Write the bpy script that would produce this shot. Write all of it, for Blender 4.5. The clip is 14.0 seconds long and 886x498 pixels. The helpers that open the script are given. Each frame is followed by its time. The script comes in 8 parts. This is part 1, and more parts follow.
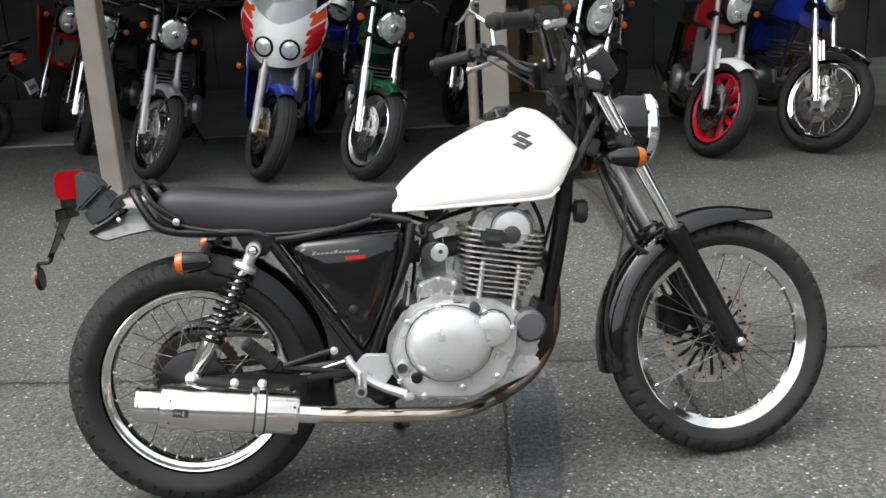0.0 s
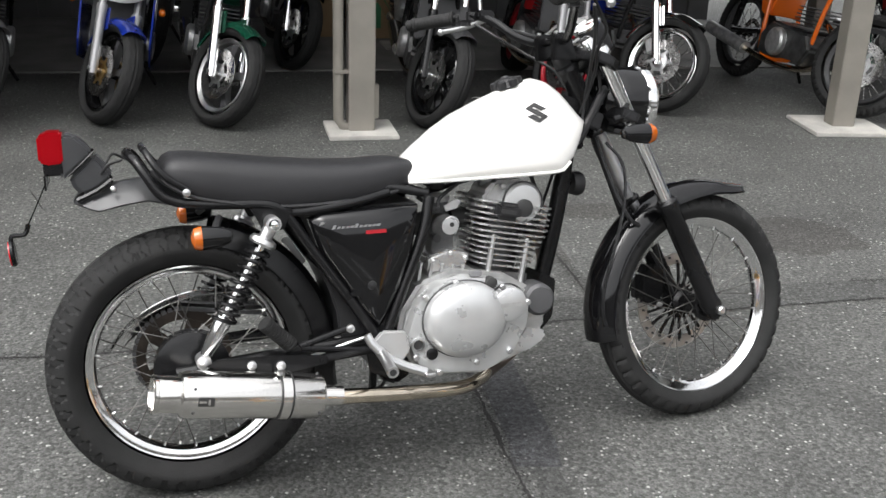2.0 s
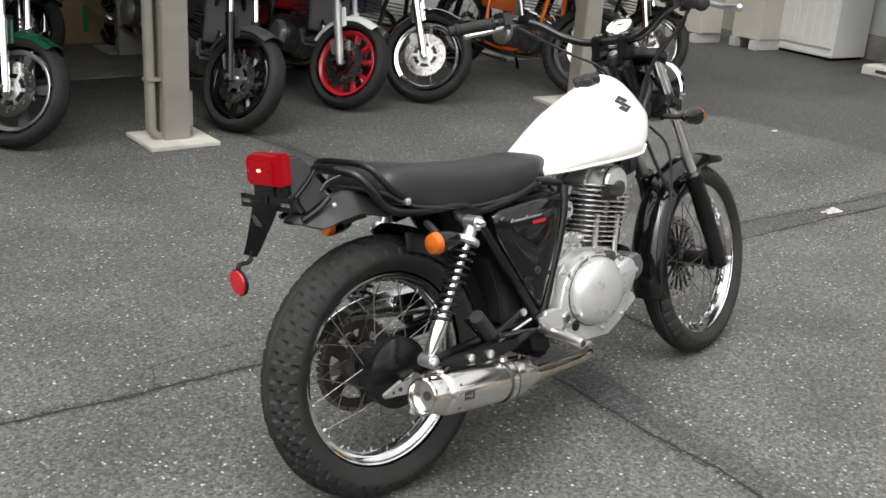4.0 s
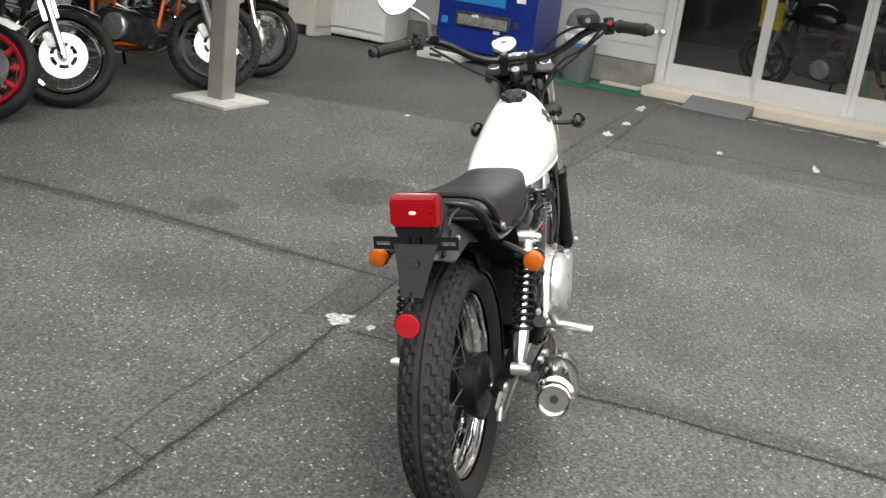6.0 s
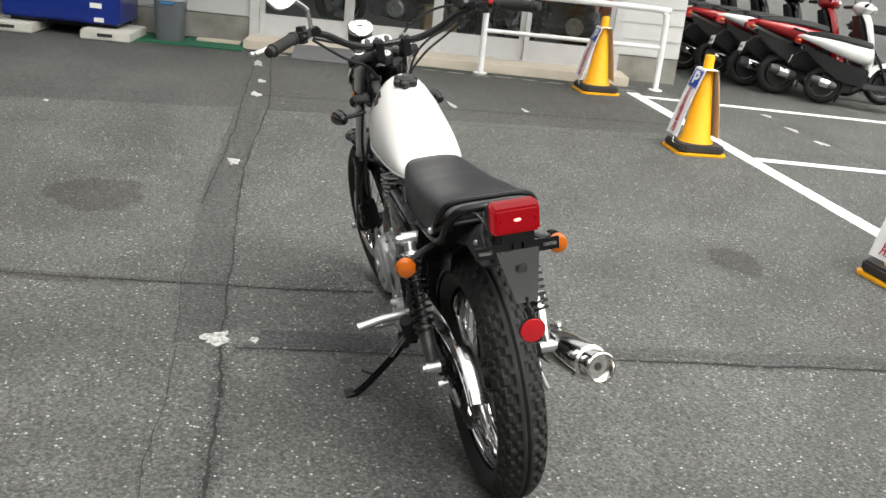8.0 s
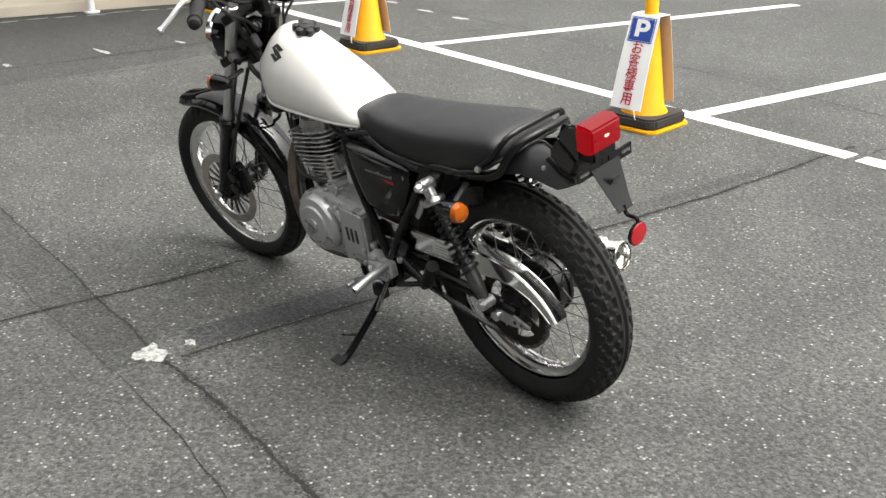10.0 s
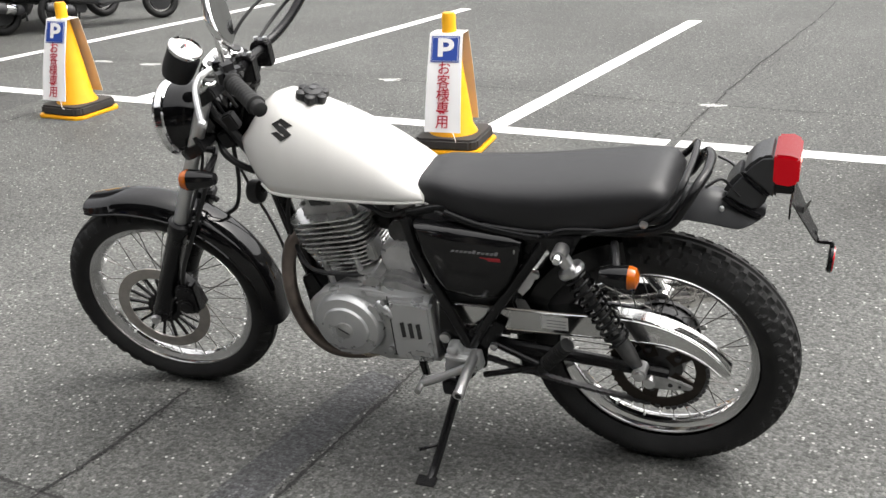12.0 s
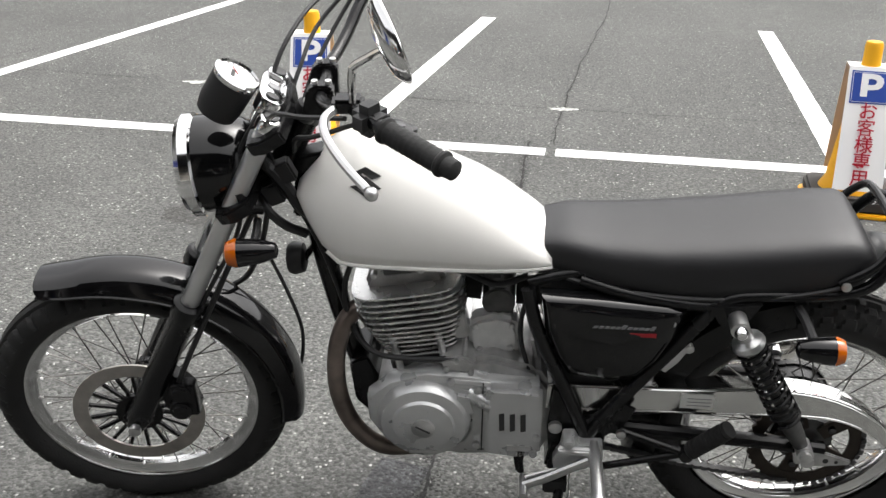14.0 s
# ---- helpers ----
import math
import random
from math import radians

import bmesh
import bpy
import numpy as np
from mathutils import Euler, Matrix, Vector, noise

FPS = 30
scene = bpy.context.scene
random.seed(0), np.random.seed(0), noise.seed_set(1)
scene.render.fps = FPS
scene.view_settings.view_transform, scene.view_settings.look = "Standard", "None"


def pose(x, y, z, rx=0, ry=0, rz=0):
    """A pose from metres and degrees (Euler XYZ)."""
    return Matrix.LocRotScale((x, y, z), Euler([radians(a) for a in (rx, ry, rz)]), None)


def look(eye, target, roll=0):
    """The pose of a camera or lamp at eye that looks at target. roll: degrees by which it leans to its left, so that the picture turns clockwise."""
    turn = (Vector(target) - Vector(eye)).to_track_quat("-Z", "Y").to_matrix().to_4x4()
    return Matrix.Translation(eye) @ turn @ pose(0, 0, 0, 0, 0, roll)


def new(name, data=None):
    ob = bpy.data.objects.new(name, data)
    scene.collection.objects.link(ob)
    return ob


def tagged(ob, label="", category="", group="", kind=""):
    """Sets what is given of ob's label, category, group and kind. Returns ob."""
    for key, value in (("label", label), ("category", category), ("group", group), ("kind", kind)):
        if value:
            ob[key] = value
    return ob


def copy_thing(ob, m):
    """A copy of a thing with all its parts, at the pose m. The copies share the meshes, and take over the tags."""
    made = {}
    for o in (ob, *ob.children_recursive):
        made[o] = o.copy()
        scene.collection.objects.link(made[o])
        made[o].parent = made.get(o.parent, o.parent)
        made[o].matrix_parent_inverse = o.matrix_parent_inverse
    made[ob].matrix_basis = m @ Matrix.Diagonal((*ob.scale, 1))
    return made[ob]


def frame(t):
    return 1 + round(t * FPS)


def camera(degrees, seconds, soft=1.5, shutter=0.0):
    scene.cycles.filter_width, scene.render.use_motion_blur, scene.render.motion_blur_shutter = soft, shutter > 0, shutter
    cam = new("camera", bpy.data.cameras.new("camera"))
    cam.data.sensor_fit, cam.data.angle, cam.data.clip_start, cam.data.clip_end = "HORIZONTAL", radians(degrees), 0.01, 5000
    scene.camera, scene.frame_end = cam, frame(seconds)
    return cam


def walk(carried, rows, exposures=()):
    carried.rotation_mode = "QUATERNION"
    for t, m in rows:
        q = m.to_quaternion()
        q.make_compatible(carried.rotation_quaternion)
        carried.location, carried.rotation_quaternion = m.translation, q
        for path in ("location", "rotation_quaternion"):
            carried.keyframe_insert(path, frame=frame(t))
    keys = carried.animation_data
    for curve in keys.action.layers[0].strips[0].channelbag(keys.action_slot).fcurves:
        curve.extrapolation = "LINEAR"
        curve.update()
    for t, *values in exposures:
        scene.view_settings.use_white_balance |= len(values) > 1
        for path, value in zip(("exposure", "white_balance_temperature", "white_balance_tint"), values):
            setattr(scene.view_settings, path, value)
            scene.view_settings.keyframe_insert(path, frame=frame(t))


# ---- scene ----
cam = camera(46.9, 14.0)
METRES, EYE, TILT, LEAN, TURN = 9.5, 1.42, -17.0, 0.0, 0.0
PATH = [
    (0, (0.48, -2.477, 1.421), (0.63, -0.572, 0.832), -3.2),
    (0.5, (0.436, -2.593, 1.454), (0.502, -0.692, 0.837), 0.5),
    (1, (0.303, -2.572, 1.464), (0.537, -0.681, 0.856), 1.8),
    (1.5, (0.05, -2.419, 1.471), (0.449, -0.572, 0.816), 0.5),
    (2, (-0.159, -2.25, 1.49), (0.463, -0.486, 0.783), 2.0),
    (2.5, (-0.541, -2.119, 1.463), (0.395, -0.471, 0.824), 1.6),
    (2.7, (-0.692, -2.065, 1.475), (0.259, -0.449, 0.777), 0.9),
    (4.8, (-1.954, -1.256, 1.49), (-0.324, -0.287, 0.855), 5.6),
    (5, (-2.06, -1.114, 1.489), (-0.368, -0.276, 0.83), 6.1),
    (5.5, (-2.205, -0.783, 1.498), (-0.431, -0.134, 0.84), 7.6),
    (6, (-2.391, -0.415, 1.507), (-0.543, 0.019, 0.877), 7.2),
    (6.5, (-2.422, -0.08, 1.506), (-0.547, 0.142, 0.847), 8.9),
    (7, (-2.487, 0.281, 1.496), (-0.597, 0.226, 0.844), 8.2),
    (7.5, (-2.437, 0.579, 1.511), (-0.576, 0.266, 0.847), 7.8),
    (8, (-2.353, 0.923, 1.504), (-0.531, 0.395, 0.871), 6.1),
    (8.5, (-2.247, 1.229, 1.503), (-0.508, 0.511, 0.825), 5.9),
    (9, (-2.081, 1.496, 1.529), (-0.415, 0.611, 0.863), 5.8),
    (9.2, (-2.035, 1.638, 1.515), (-0.428, 0.659, 0.838), 3.4),
    (11.3, (-0.812, 2.297, 1.526), (0.179, 0.72, 0.799), -1.3),
    (11.5, (-0.668, 2.345, 1.527), (0.264, 0.722, 0.823), -3.3),
    (12, (-0.36, 2.35, 1.526), (0.345, 0.633, 0.78), -3.1),
    (12.5, (-0.065, 2.373, 1.53), (0.408, 0.58, 0.78), -3.1),
    (13, (0.258, 2.372, 1.537), (0.514, 0.555, 0.741), -2.1),
    (13.5, (0.507, 2.222, 1.532), (0.737, 0.417, 0.701), 0.0),
    (14, (0.647, 2.02, 1.508), (0.768, 0.182, 0.73), 1.0),
]
walk(cam, [(t, look(eye, target, roll)) for t, eye, target, roll in PATH],
     exposures=[(0, 0.34, 6450, 10), (2.5, 0.30, 6500, 10), (5, 0.34, 6700, 8), (7.5, 0.31, 6720, 8), (9, 0.38, 6760, 7), (11.5, 0.57, 6680, 10), (13, 0.59, 6640, 10), (14, 0.47, 6620, 10)])

# ---- world and light: overcast daylight ----
world = bpy.data.worlds.new("world")
scene.world = world
world.use_nodes = True
_wn = world.node_tree
_sky = _wn.nodes.new("ShaderNodeTexSky")
_sky.sky_type = 'NISHITA'
_sky.sun_disc = False
_sky.sun_elevation = radians(64)
_sky.sun_rotation = radians(240)
_sky.air_density, _sky.dust_density, _sky.ozone_density = 1.0, 6.0, 1.0
_hs = _wn.nodes.new("ShaderNodeHueSaturation")
_hs.inputs["Saturation"].default_value = 0.12
_wn.links.new(_sky.outputs[0], _hs.inputs["Color"])
_wn.links.new(_hs.outputs[0], _wn.nodes["Background"].inputs[0])
_wn.nodes["Background"].inputs[1].default_value = 0.30
_sl = bpy.data.lights.new("sun", 'SUN')
_sl.energy, _sl.angle, _sl.color = 0.45, radians(110), (1.0, 0.995, 0.97)
_so = new("sun", _sl)
_so.matrix_world = look((-1.6, -0.8, 10.0), (0, 0, 0))


# ---- geometry helpers ----
class G:
    """Collects vertices and faces of one part."""

    def __init__(self):
        self.v, self.f = [], []

    def add(self, vs, fs):
        k = len(self.v)
        self.v += [tuple(p) for p in vs]
        self.f += [tuple(i + k for i in f) for f in fs]
        return self

    def box(self, c, s, rot=None):
        m = (rot or Matrix()).to_3x3()
        vs = [Vector(c) + m @ Vector((x * s[0] / 2, y * s[1] / 2, z * s[2] / 2)) for x in (-1, 1) for y in (-1, 1) for z in (-1, 1)]
        return self.add(vs, [(0, 1, 3, 2), (4, 6, 7, 5), (0, 4, 5, 1), (2, 3, 7, 6), (0, 2, 6, 4), (1, 5, 7, 3)])

    def rings(self, rings, caps=True, loop=False):
        """Skins a list of closed rings with equal counts."""
        n, k = len(rings[0]), len(rings)
        fs = []
        for i in range(k if loop else k - 1):
            a, b = i * n, ((i + 1) % k) * n
            fs += [(a + j, a + (j + 1) % n, b + (j + 1) % n, b + j) for j in range(n)]
        if caps and not loop:
            fs += [tuple(range(n - 1, -1, -1)), tuple(range((k - 1) * n, k * n))]
        return self.add([p for r in rings for p in r], fs)

    def strip(self, rows):
        """Skins open rows with equal counts."""
        n = len(rows[0])
        return self.add([p for r in rows for p in r],
                        [(i * n + j, i * n + j + 1, (i + 1) * n + j + 1, (i + 1) * n + j) for i in range(len(rows) - 1) for j in range(n - 1)])

    def tube(self, pts, r, n=10, smooth=4, closed=False, caps=True):
        pts = curve(pts, smooth, closed) if smooth > 1 and len(pts) > 2 else [Vector(p) for p in pts]
        m = len(pts)
        rad = [r] * m if not isinstance(r, (list, tuple)) else [r[0] + (r[1] - r[0]) * i / (m - 1) for i in range(m)]
        rings, side = [], None
        for i, p in enumerate(pts):
            a = pts[(i - 1) % m] if closed or i else p
            b = pts[(i + 1) % m] if closed or i < m - 1 else p
            d = (b - a).normalized()
            if side is None:
                side = d.orthogonal().normalized()
            side = (side - d * side.dot(d)).normalized()
            up = d.cross(side)
            rings.append([p + (side * math.cos(q) + up * math.sin(q)) * rad[i] for q in (2 * math.pi * j / n for j in range(n))])
        return self.rings(rings, caps and not closed, closed)

    def lathe(self, prof, o, axis, n=32, caps=True, loop=False):
        """prof: (radius, distance along axis) rows, spun round the axis through o."""
        d = Vector(axis).normalized()
        s = d.orthogonal().normalized()
        u = d.cross(s)
        o = Vector(o)
        rings = [[o + d * h + (s * math.cos(q) + u * math.sin(q)) * r for q in (2 * math.pi * j / n for j in range(n))] for r, h in prof]
        return self.rings(rings, caps, loop)

    def prism(self, poly, y0, y1, axis="y"):
        """A polygon (two coordinates in the plane across the axis) pushed from y0 to y1."""
        put = {"y": lambda a, b, h: (a, h, b), "z": lambda a, b, h: (a, b, h), "x": lambda a, b, h: (h, a, b)}[axis]
        return self.rings([[put(a, b, h) for a, b in poly] for h in (y0, y1)])

    def ball(self, c, r, n=16, m=9):
        rr = r if isinstance(r, (tuple, list)) else (r, r, r)
        rings = []
        for i in range(1, m):
            t = math.pi * i / m
            rings.append([(c[0] + rr[0] * math.sin(t) * math.cos(q), c[1] + rr[1] * math.sin(t) * math.sin(q), c[2] + rr[2] * math.cos(t)) for q in (2 * math.pi * j / n for j in range(n))])
        return self.rings(rings)

    def xf(self, m):
        self.v = [tuple(m @ Vector(p)) for p in self.v]
        return self


def curve(pts, k=4, closed=False):
    """Catmull-Rom through the points."""
    p = [Vector(q) for q in pts]
    out, n = [], len(p)
    for i in range(n if closed else n - 1):
        a, b, c, d = (p[(i - 1) % n] if closed or i else p[0] * 2 - p[1]), p[i], p[(i + 1) % n], (p[(i + 2) % n] if closed or i + 2 < n else p[-1] * 2 - p[-2])
        for j in range(k):
            t = j / k
            out.append(0.5 * (2 * b + (c - a) * t + (2 * a - 5 * b + 4 * c - d) * t * t + (3 * b - a - 3 * c + d) * t ** 3))
    if not closed:
        out.append(p[-1])
    return out


def ss(x, xs, ys):
    return float(np.interp(x, xs, ys))


def make_mesh(name, g, mat, bevel=0.0, sharp=35, segs=2):
    me = bpy.data.meshes.new(name)
    me.from_pydata(g.v, [], g.f)
    bm = bmesh.new()
    bm.from_mesh(me)
    bmesh.ops.recalc_face_normals(bm, faces=bm.faces)
    if bevel:
        es = [e for e in bm.edges if len(e.link_faces) == 2 and e.calc_face_angle() > radians(30)]
        bmesh.ops.bevel(bm, geom=es, offset=bevel, segments=segs, affect='EDGES', clamp_overlap=True)
    bm.to_mesh(me)
    bm.free()
    me.polygons.foreach_set("use_smooth", [True] * len(me.polygons))
    me.set_sharp_from_angle(angle=radians(sharp))
    for m in (mat if isinstance(mat, (list, tuple)) else [mat]):
        me.materials.append(m)
    return me


def part(name, g, mat, parent=None, label="", bevel=0.0, sharp=35):
    ob = new(name, make_mesh(name, g, mat, bevel, sharp))
    if parent is not None:
        ob.parent = parent
    return tagged(ob, label) if label else ob


def thing(name, label, category, m=None, group="", kind=""):
    ob = new(name)
    ob.empty_display_size = 0.1
    if m is not None:
        ob.matrix_basis = m
    return tagged(ob, label, category, group, kind)


def solid(name, g, mat, label, category="", group="", kind="", bevel=0.0, m=None):
    ob = new(name, make_mesh(name, g, mat, bevel))
    if m is not None:
        ob.matrix_basis = m
    return tagged(ob, label, category, group, kind)


def twin(ob, name=None, mirror_y=True):
    """The same part on the bike's other side."""
    me = ob.data.copy()
    me.transform(Matrix.Diagonal((1, -1, 1, 1)))
    me.flip_normals()
    o = new(name or ob.name.split(".")[0], me)
    o.parent = ob.parent
    if "label" in ob:
        o["label"] = ob["label"]
    return o


# ---- materials ----
def mat(name, col, rough=0.5, metal=0.0, var=0.1, scale=8.0, bump=0.0, bscale=120.0, coat=0.0, spec=0.5, rvar=0.12, fine=0.0, trans=0.0, emit=None, ior=1.45):
    """A principled surface with broad and fine variation of tone, roughness and relief."""
    m = bpy.data.materials.new(name)
    m.use_nodes = True
    nt = m.node_tree
    b = nt.nodes["Principled BSDF"]
    co = nt.nodes.new("ShaderNodeTexCoord")
    n1 = nt.nodes.new("ShaderNodeTexNoise")
    n1.inputs["Scale"].default_value, n1.inputs["Detail"].default_value = scale, 6
    n2 = nt.nodes.new("ShaderNodeTexNoise")
    n2.inputs["Scale"].default_value, n2.inputs["Detail"].default_value = bscale, 3
    for n in (n1, n2):
        nt.links.new(co.outputs["Object"], n.inputs["Vector"])
    mix = nt.nodes.new("ShaderNodeMix")
    mix.data_type = 'RGBA'
    mix.inputs[6].default_value = (*[max(0, c * (1 - var)) for c in col], 1)
    mix.inputs[7].default_value = (*[min(1, c * (1 + var)) for c in col], 1)
    rmp = nt.nodes.new("ShaderNodeMapRange")
    rmp.inputs[1].default_value, rmp.inputs[2].default_value = 0.3, 0.7
    nt.links.new(n1.outputs["Fac"], rmp.inputs[0])
    fac = rmp.outputs[0]
    if fine:
        ma = nt.nodes.new("ShaderNodeMath")
        ma.operation = 'MULTIPLY_ADD'
        nt.links.new(n2.outputs["Fac"], ma.inputs[0])
        ma.inputs[1].default_value = fine * 4
        ma.inputs[2].default_value = -fine * 2
        md = nt.nodes.new("ShaderNodeMath")
        nt.links.new(ma.outputs[0], md.inputs[0])
        nt.links.new(fac, md.inputs[1])
        md.use_clamp = True
        fac = md.outputs[0]
    nt.links.new(fac, mix.inputs[0])
    nt.links.new(mix.outputs[2], b.inputs["Base Color"])
    rr = nt.nodes.new("ShaderNodeMapRange")
    rr.inputs[3].default_value, rr.inputs[4].default_value = max(0.02, rough - rvar), min(1, rough + rvar)
    nt.links.new(n1.outputs["Fac"], rr.inputs[0])
    nt.links.new(rr.outputs[0], b.inputs["Roughness"])
    b.inputs["Metallic"].default_value = metal
    b.inputs["Specular IOR Level"].default_value = spec
    b.inputs["Coat Weight"].default_value = coat
    b.inputs["Coat Roughness"].default_value = 0.06
    b.inputs["Transmission Weight"].default_value = trans
    b.inputs["IOR"].default_value = ior
    if emit:
        b.inputs["Emission Color"].default_value = (*emit[0], 1)
        b.inputs["Emission Strength"].default_value = emit[1]
    if bump:
        bp = nt.nodes.new("ShaderNodeBump")
        bp.inputs["Strength"].default_value, bp.inputs["Distance"].default_value = bump, 0.003
        nt.links.new(n2.outputs["Fac"], bp.inputs["Height"])
        nt.links.new(bp.outputs[0], b.inputs["Normal"])
    return m


WHITE = mat("white_paint", (0.80, 0.79, 0.76), 0.25, var=0.02, coat=0.5, rvar=0.05)
BLACK = mat("black_gloss_paint", (0.005, 0.005, 0.0055), 0.07, var=0.3, coat=0.0, spec=0.55, rvar=0.04)
SATIN = mat("black_satin", (0.007, 0.007, 0.0075), 0.25, var=0.3, bump=0.05, spec=0.38)
PLASTIC = mat("black_plastic", (0.016, 0.016, 0.017), 0.48, var=0.25, bump=0.12, bscale=400)
VINYL = mat("black_vinyl", (0.015, 0.015, 0.0165), 0.46, spec=0.5, var=0.2, bump=0.25, bscale=500, scale=5)
RUBBER = mat("tyre_rubber", (0.0155, 0.0155, 0.0155), 0.74, spec=0.4, var=0.35, scale=14, bump=0.25, bscale=220, rvar=0.1)
CHROME = mat("chrome", (0.88, 0.88, 0.88), 0.09, 1.0, var=0.03, rvar=0.05)
ALU = mat("brushed_aluminium", (0.66, 0.66, 0.66), 0.36, 1.0, var=0.1, bump=0.05, bscale=300)
CAST = mat("painted_engine_silver", (0.56, 0.565, 0.565), 0.30, 0.6, var=0.07, scale=16, bump=0.08, bscale=500, coat=0.15)
CASTD = mat("rough_cast_alloy", (0.47, 0.47, 0.465), 0.36, 0.7, var=0.3, scale=22, bump=0.3, bscale=250)
DULL = mat("dark_grey_metal", (0.075, 0.075, 0.078), 0.5, 0.3, var=0.25, bump=0.15, bscale=300)
DARKAL = mat("dark_alloy_and_gap_tone", (0.10, 0.10, 0.10), 0.42, 0.7, var=0.4, scale=20, bump=0.2)
FINM = mat("machined_fin_alloy", (0.68, 0.68, 0.675), 0.26, 0.85, var=0.12, scale=18, bump=0.05, bscale=300)
# paler than the other castings: the sky's brightness is put into its colour
PALEC = mat("sky_brightened_alloy", (0.66, 0.66, 0.655), 0.32, 0.35, var=0.15, scale=24, bump=0.12, bscale=300)
CARRIER = mat("rusty_sprocket_steel", (0.038, 0.030, 0.024), 0.5, 0.5, var=0.4, scale=24, bump=0.2)
TAILM = mat("grey_tail_plastic", (0.036, 0.037, 0.039), 0.33, var=0.2, scale=12, bump=0.12, bscale=400)
RIMC = mat("chromed_rim", (0.82, 0.82, 0.82), 0.11, 1.0, var=0.10, scale=14, rvar=0.05)
POLISH = mat("polished_aluminium", (0.70, 0.70, 0.69), 0.13, 1.0, var=0.08, bump=0.03, bscale=200)
STEEL = mat("stainless_steel", (0.78, 0.76, 0.73), 0.16, 1.0, var=0.06, rvar=0.08)
PIPE = mat("heat_tinted_steel", (0.66, 0.58, 0.47), 0.14, 1.0, var=0.22, scale=10)
PIPED = mat("browned_header_steel", (0.20, 0.165, 0.145), 0.36, 0.9, var=0.35, scale=16)
SPOKE = mat("spoke_steel", (0.15, 0.145, 0.14), 0.45, 0.9, var=0.3, scale=30)
PDISC = mat("bright_disc_steel", (0.50, 0.49, 0.48), 0.25, 1.0, var=0.15, scale=30)
DISC = mat("brake_disc_steel", (0.50, 0.47, 0.44), 0.34, 1.0, var=0.15, scale=30)
ORANGE = mat("amber_lens", (0.44, 0.095, 0.004), 0.10, var=0.05, coat=0.5)
RED = mat("red_lens", (0.42, 0.006, 0.012), 0.12, var=0.08, coat=0.6)
REDLIT = mat("red_lens_lit_by_bulb", (0.07, 0.0008, 0.002), 0.14, coat=0.0, spec=0.30, emit=((1.0, 0.003, 0.016), 0.20))
BULB = mat("bulb_glow", (1, 0.5, 0.4), 0.3, emit=((1.0, 0.22, 0.18), 1.5))
GLASSL = mat("headlamp_glass", (0.66, 0.68, 0.67), 0.16, 0.6, coat=0.6, var=0.3, scale=40, bump=0.5, bscale=60)
FACE = mat("dial_face", (0.78, 0.78, 0.75), 0.4, var=0.02)
DARK = mat("dark_print", (0.03, 0.03, 0.03), 0.5)
REDPAINT = mat("red_print", (0.34, 0.012, 0.02), 0.4)
GREYP = mat("silver_print", (0.20, 0.20, 0.205), 0.4)
COPPER = mat("orange_hose", (0.35, 0.14, 0.06), 0.4)


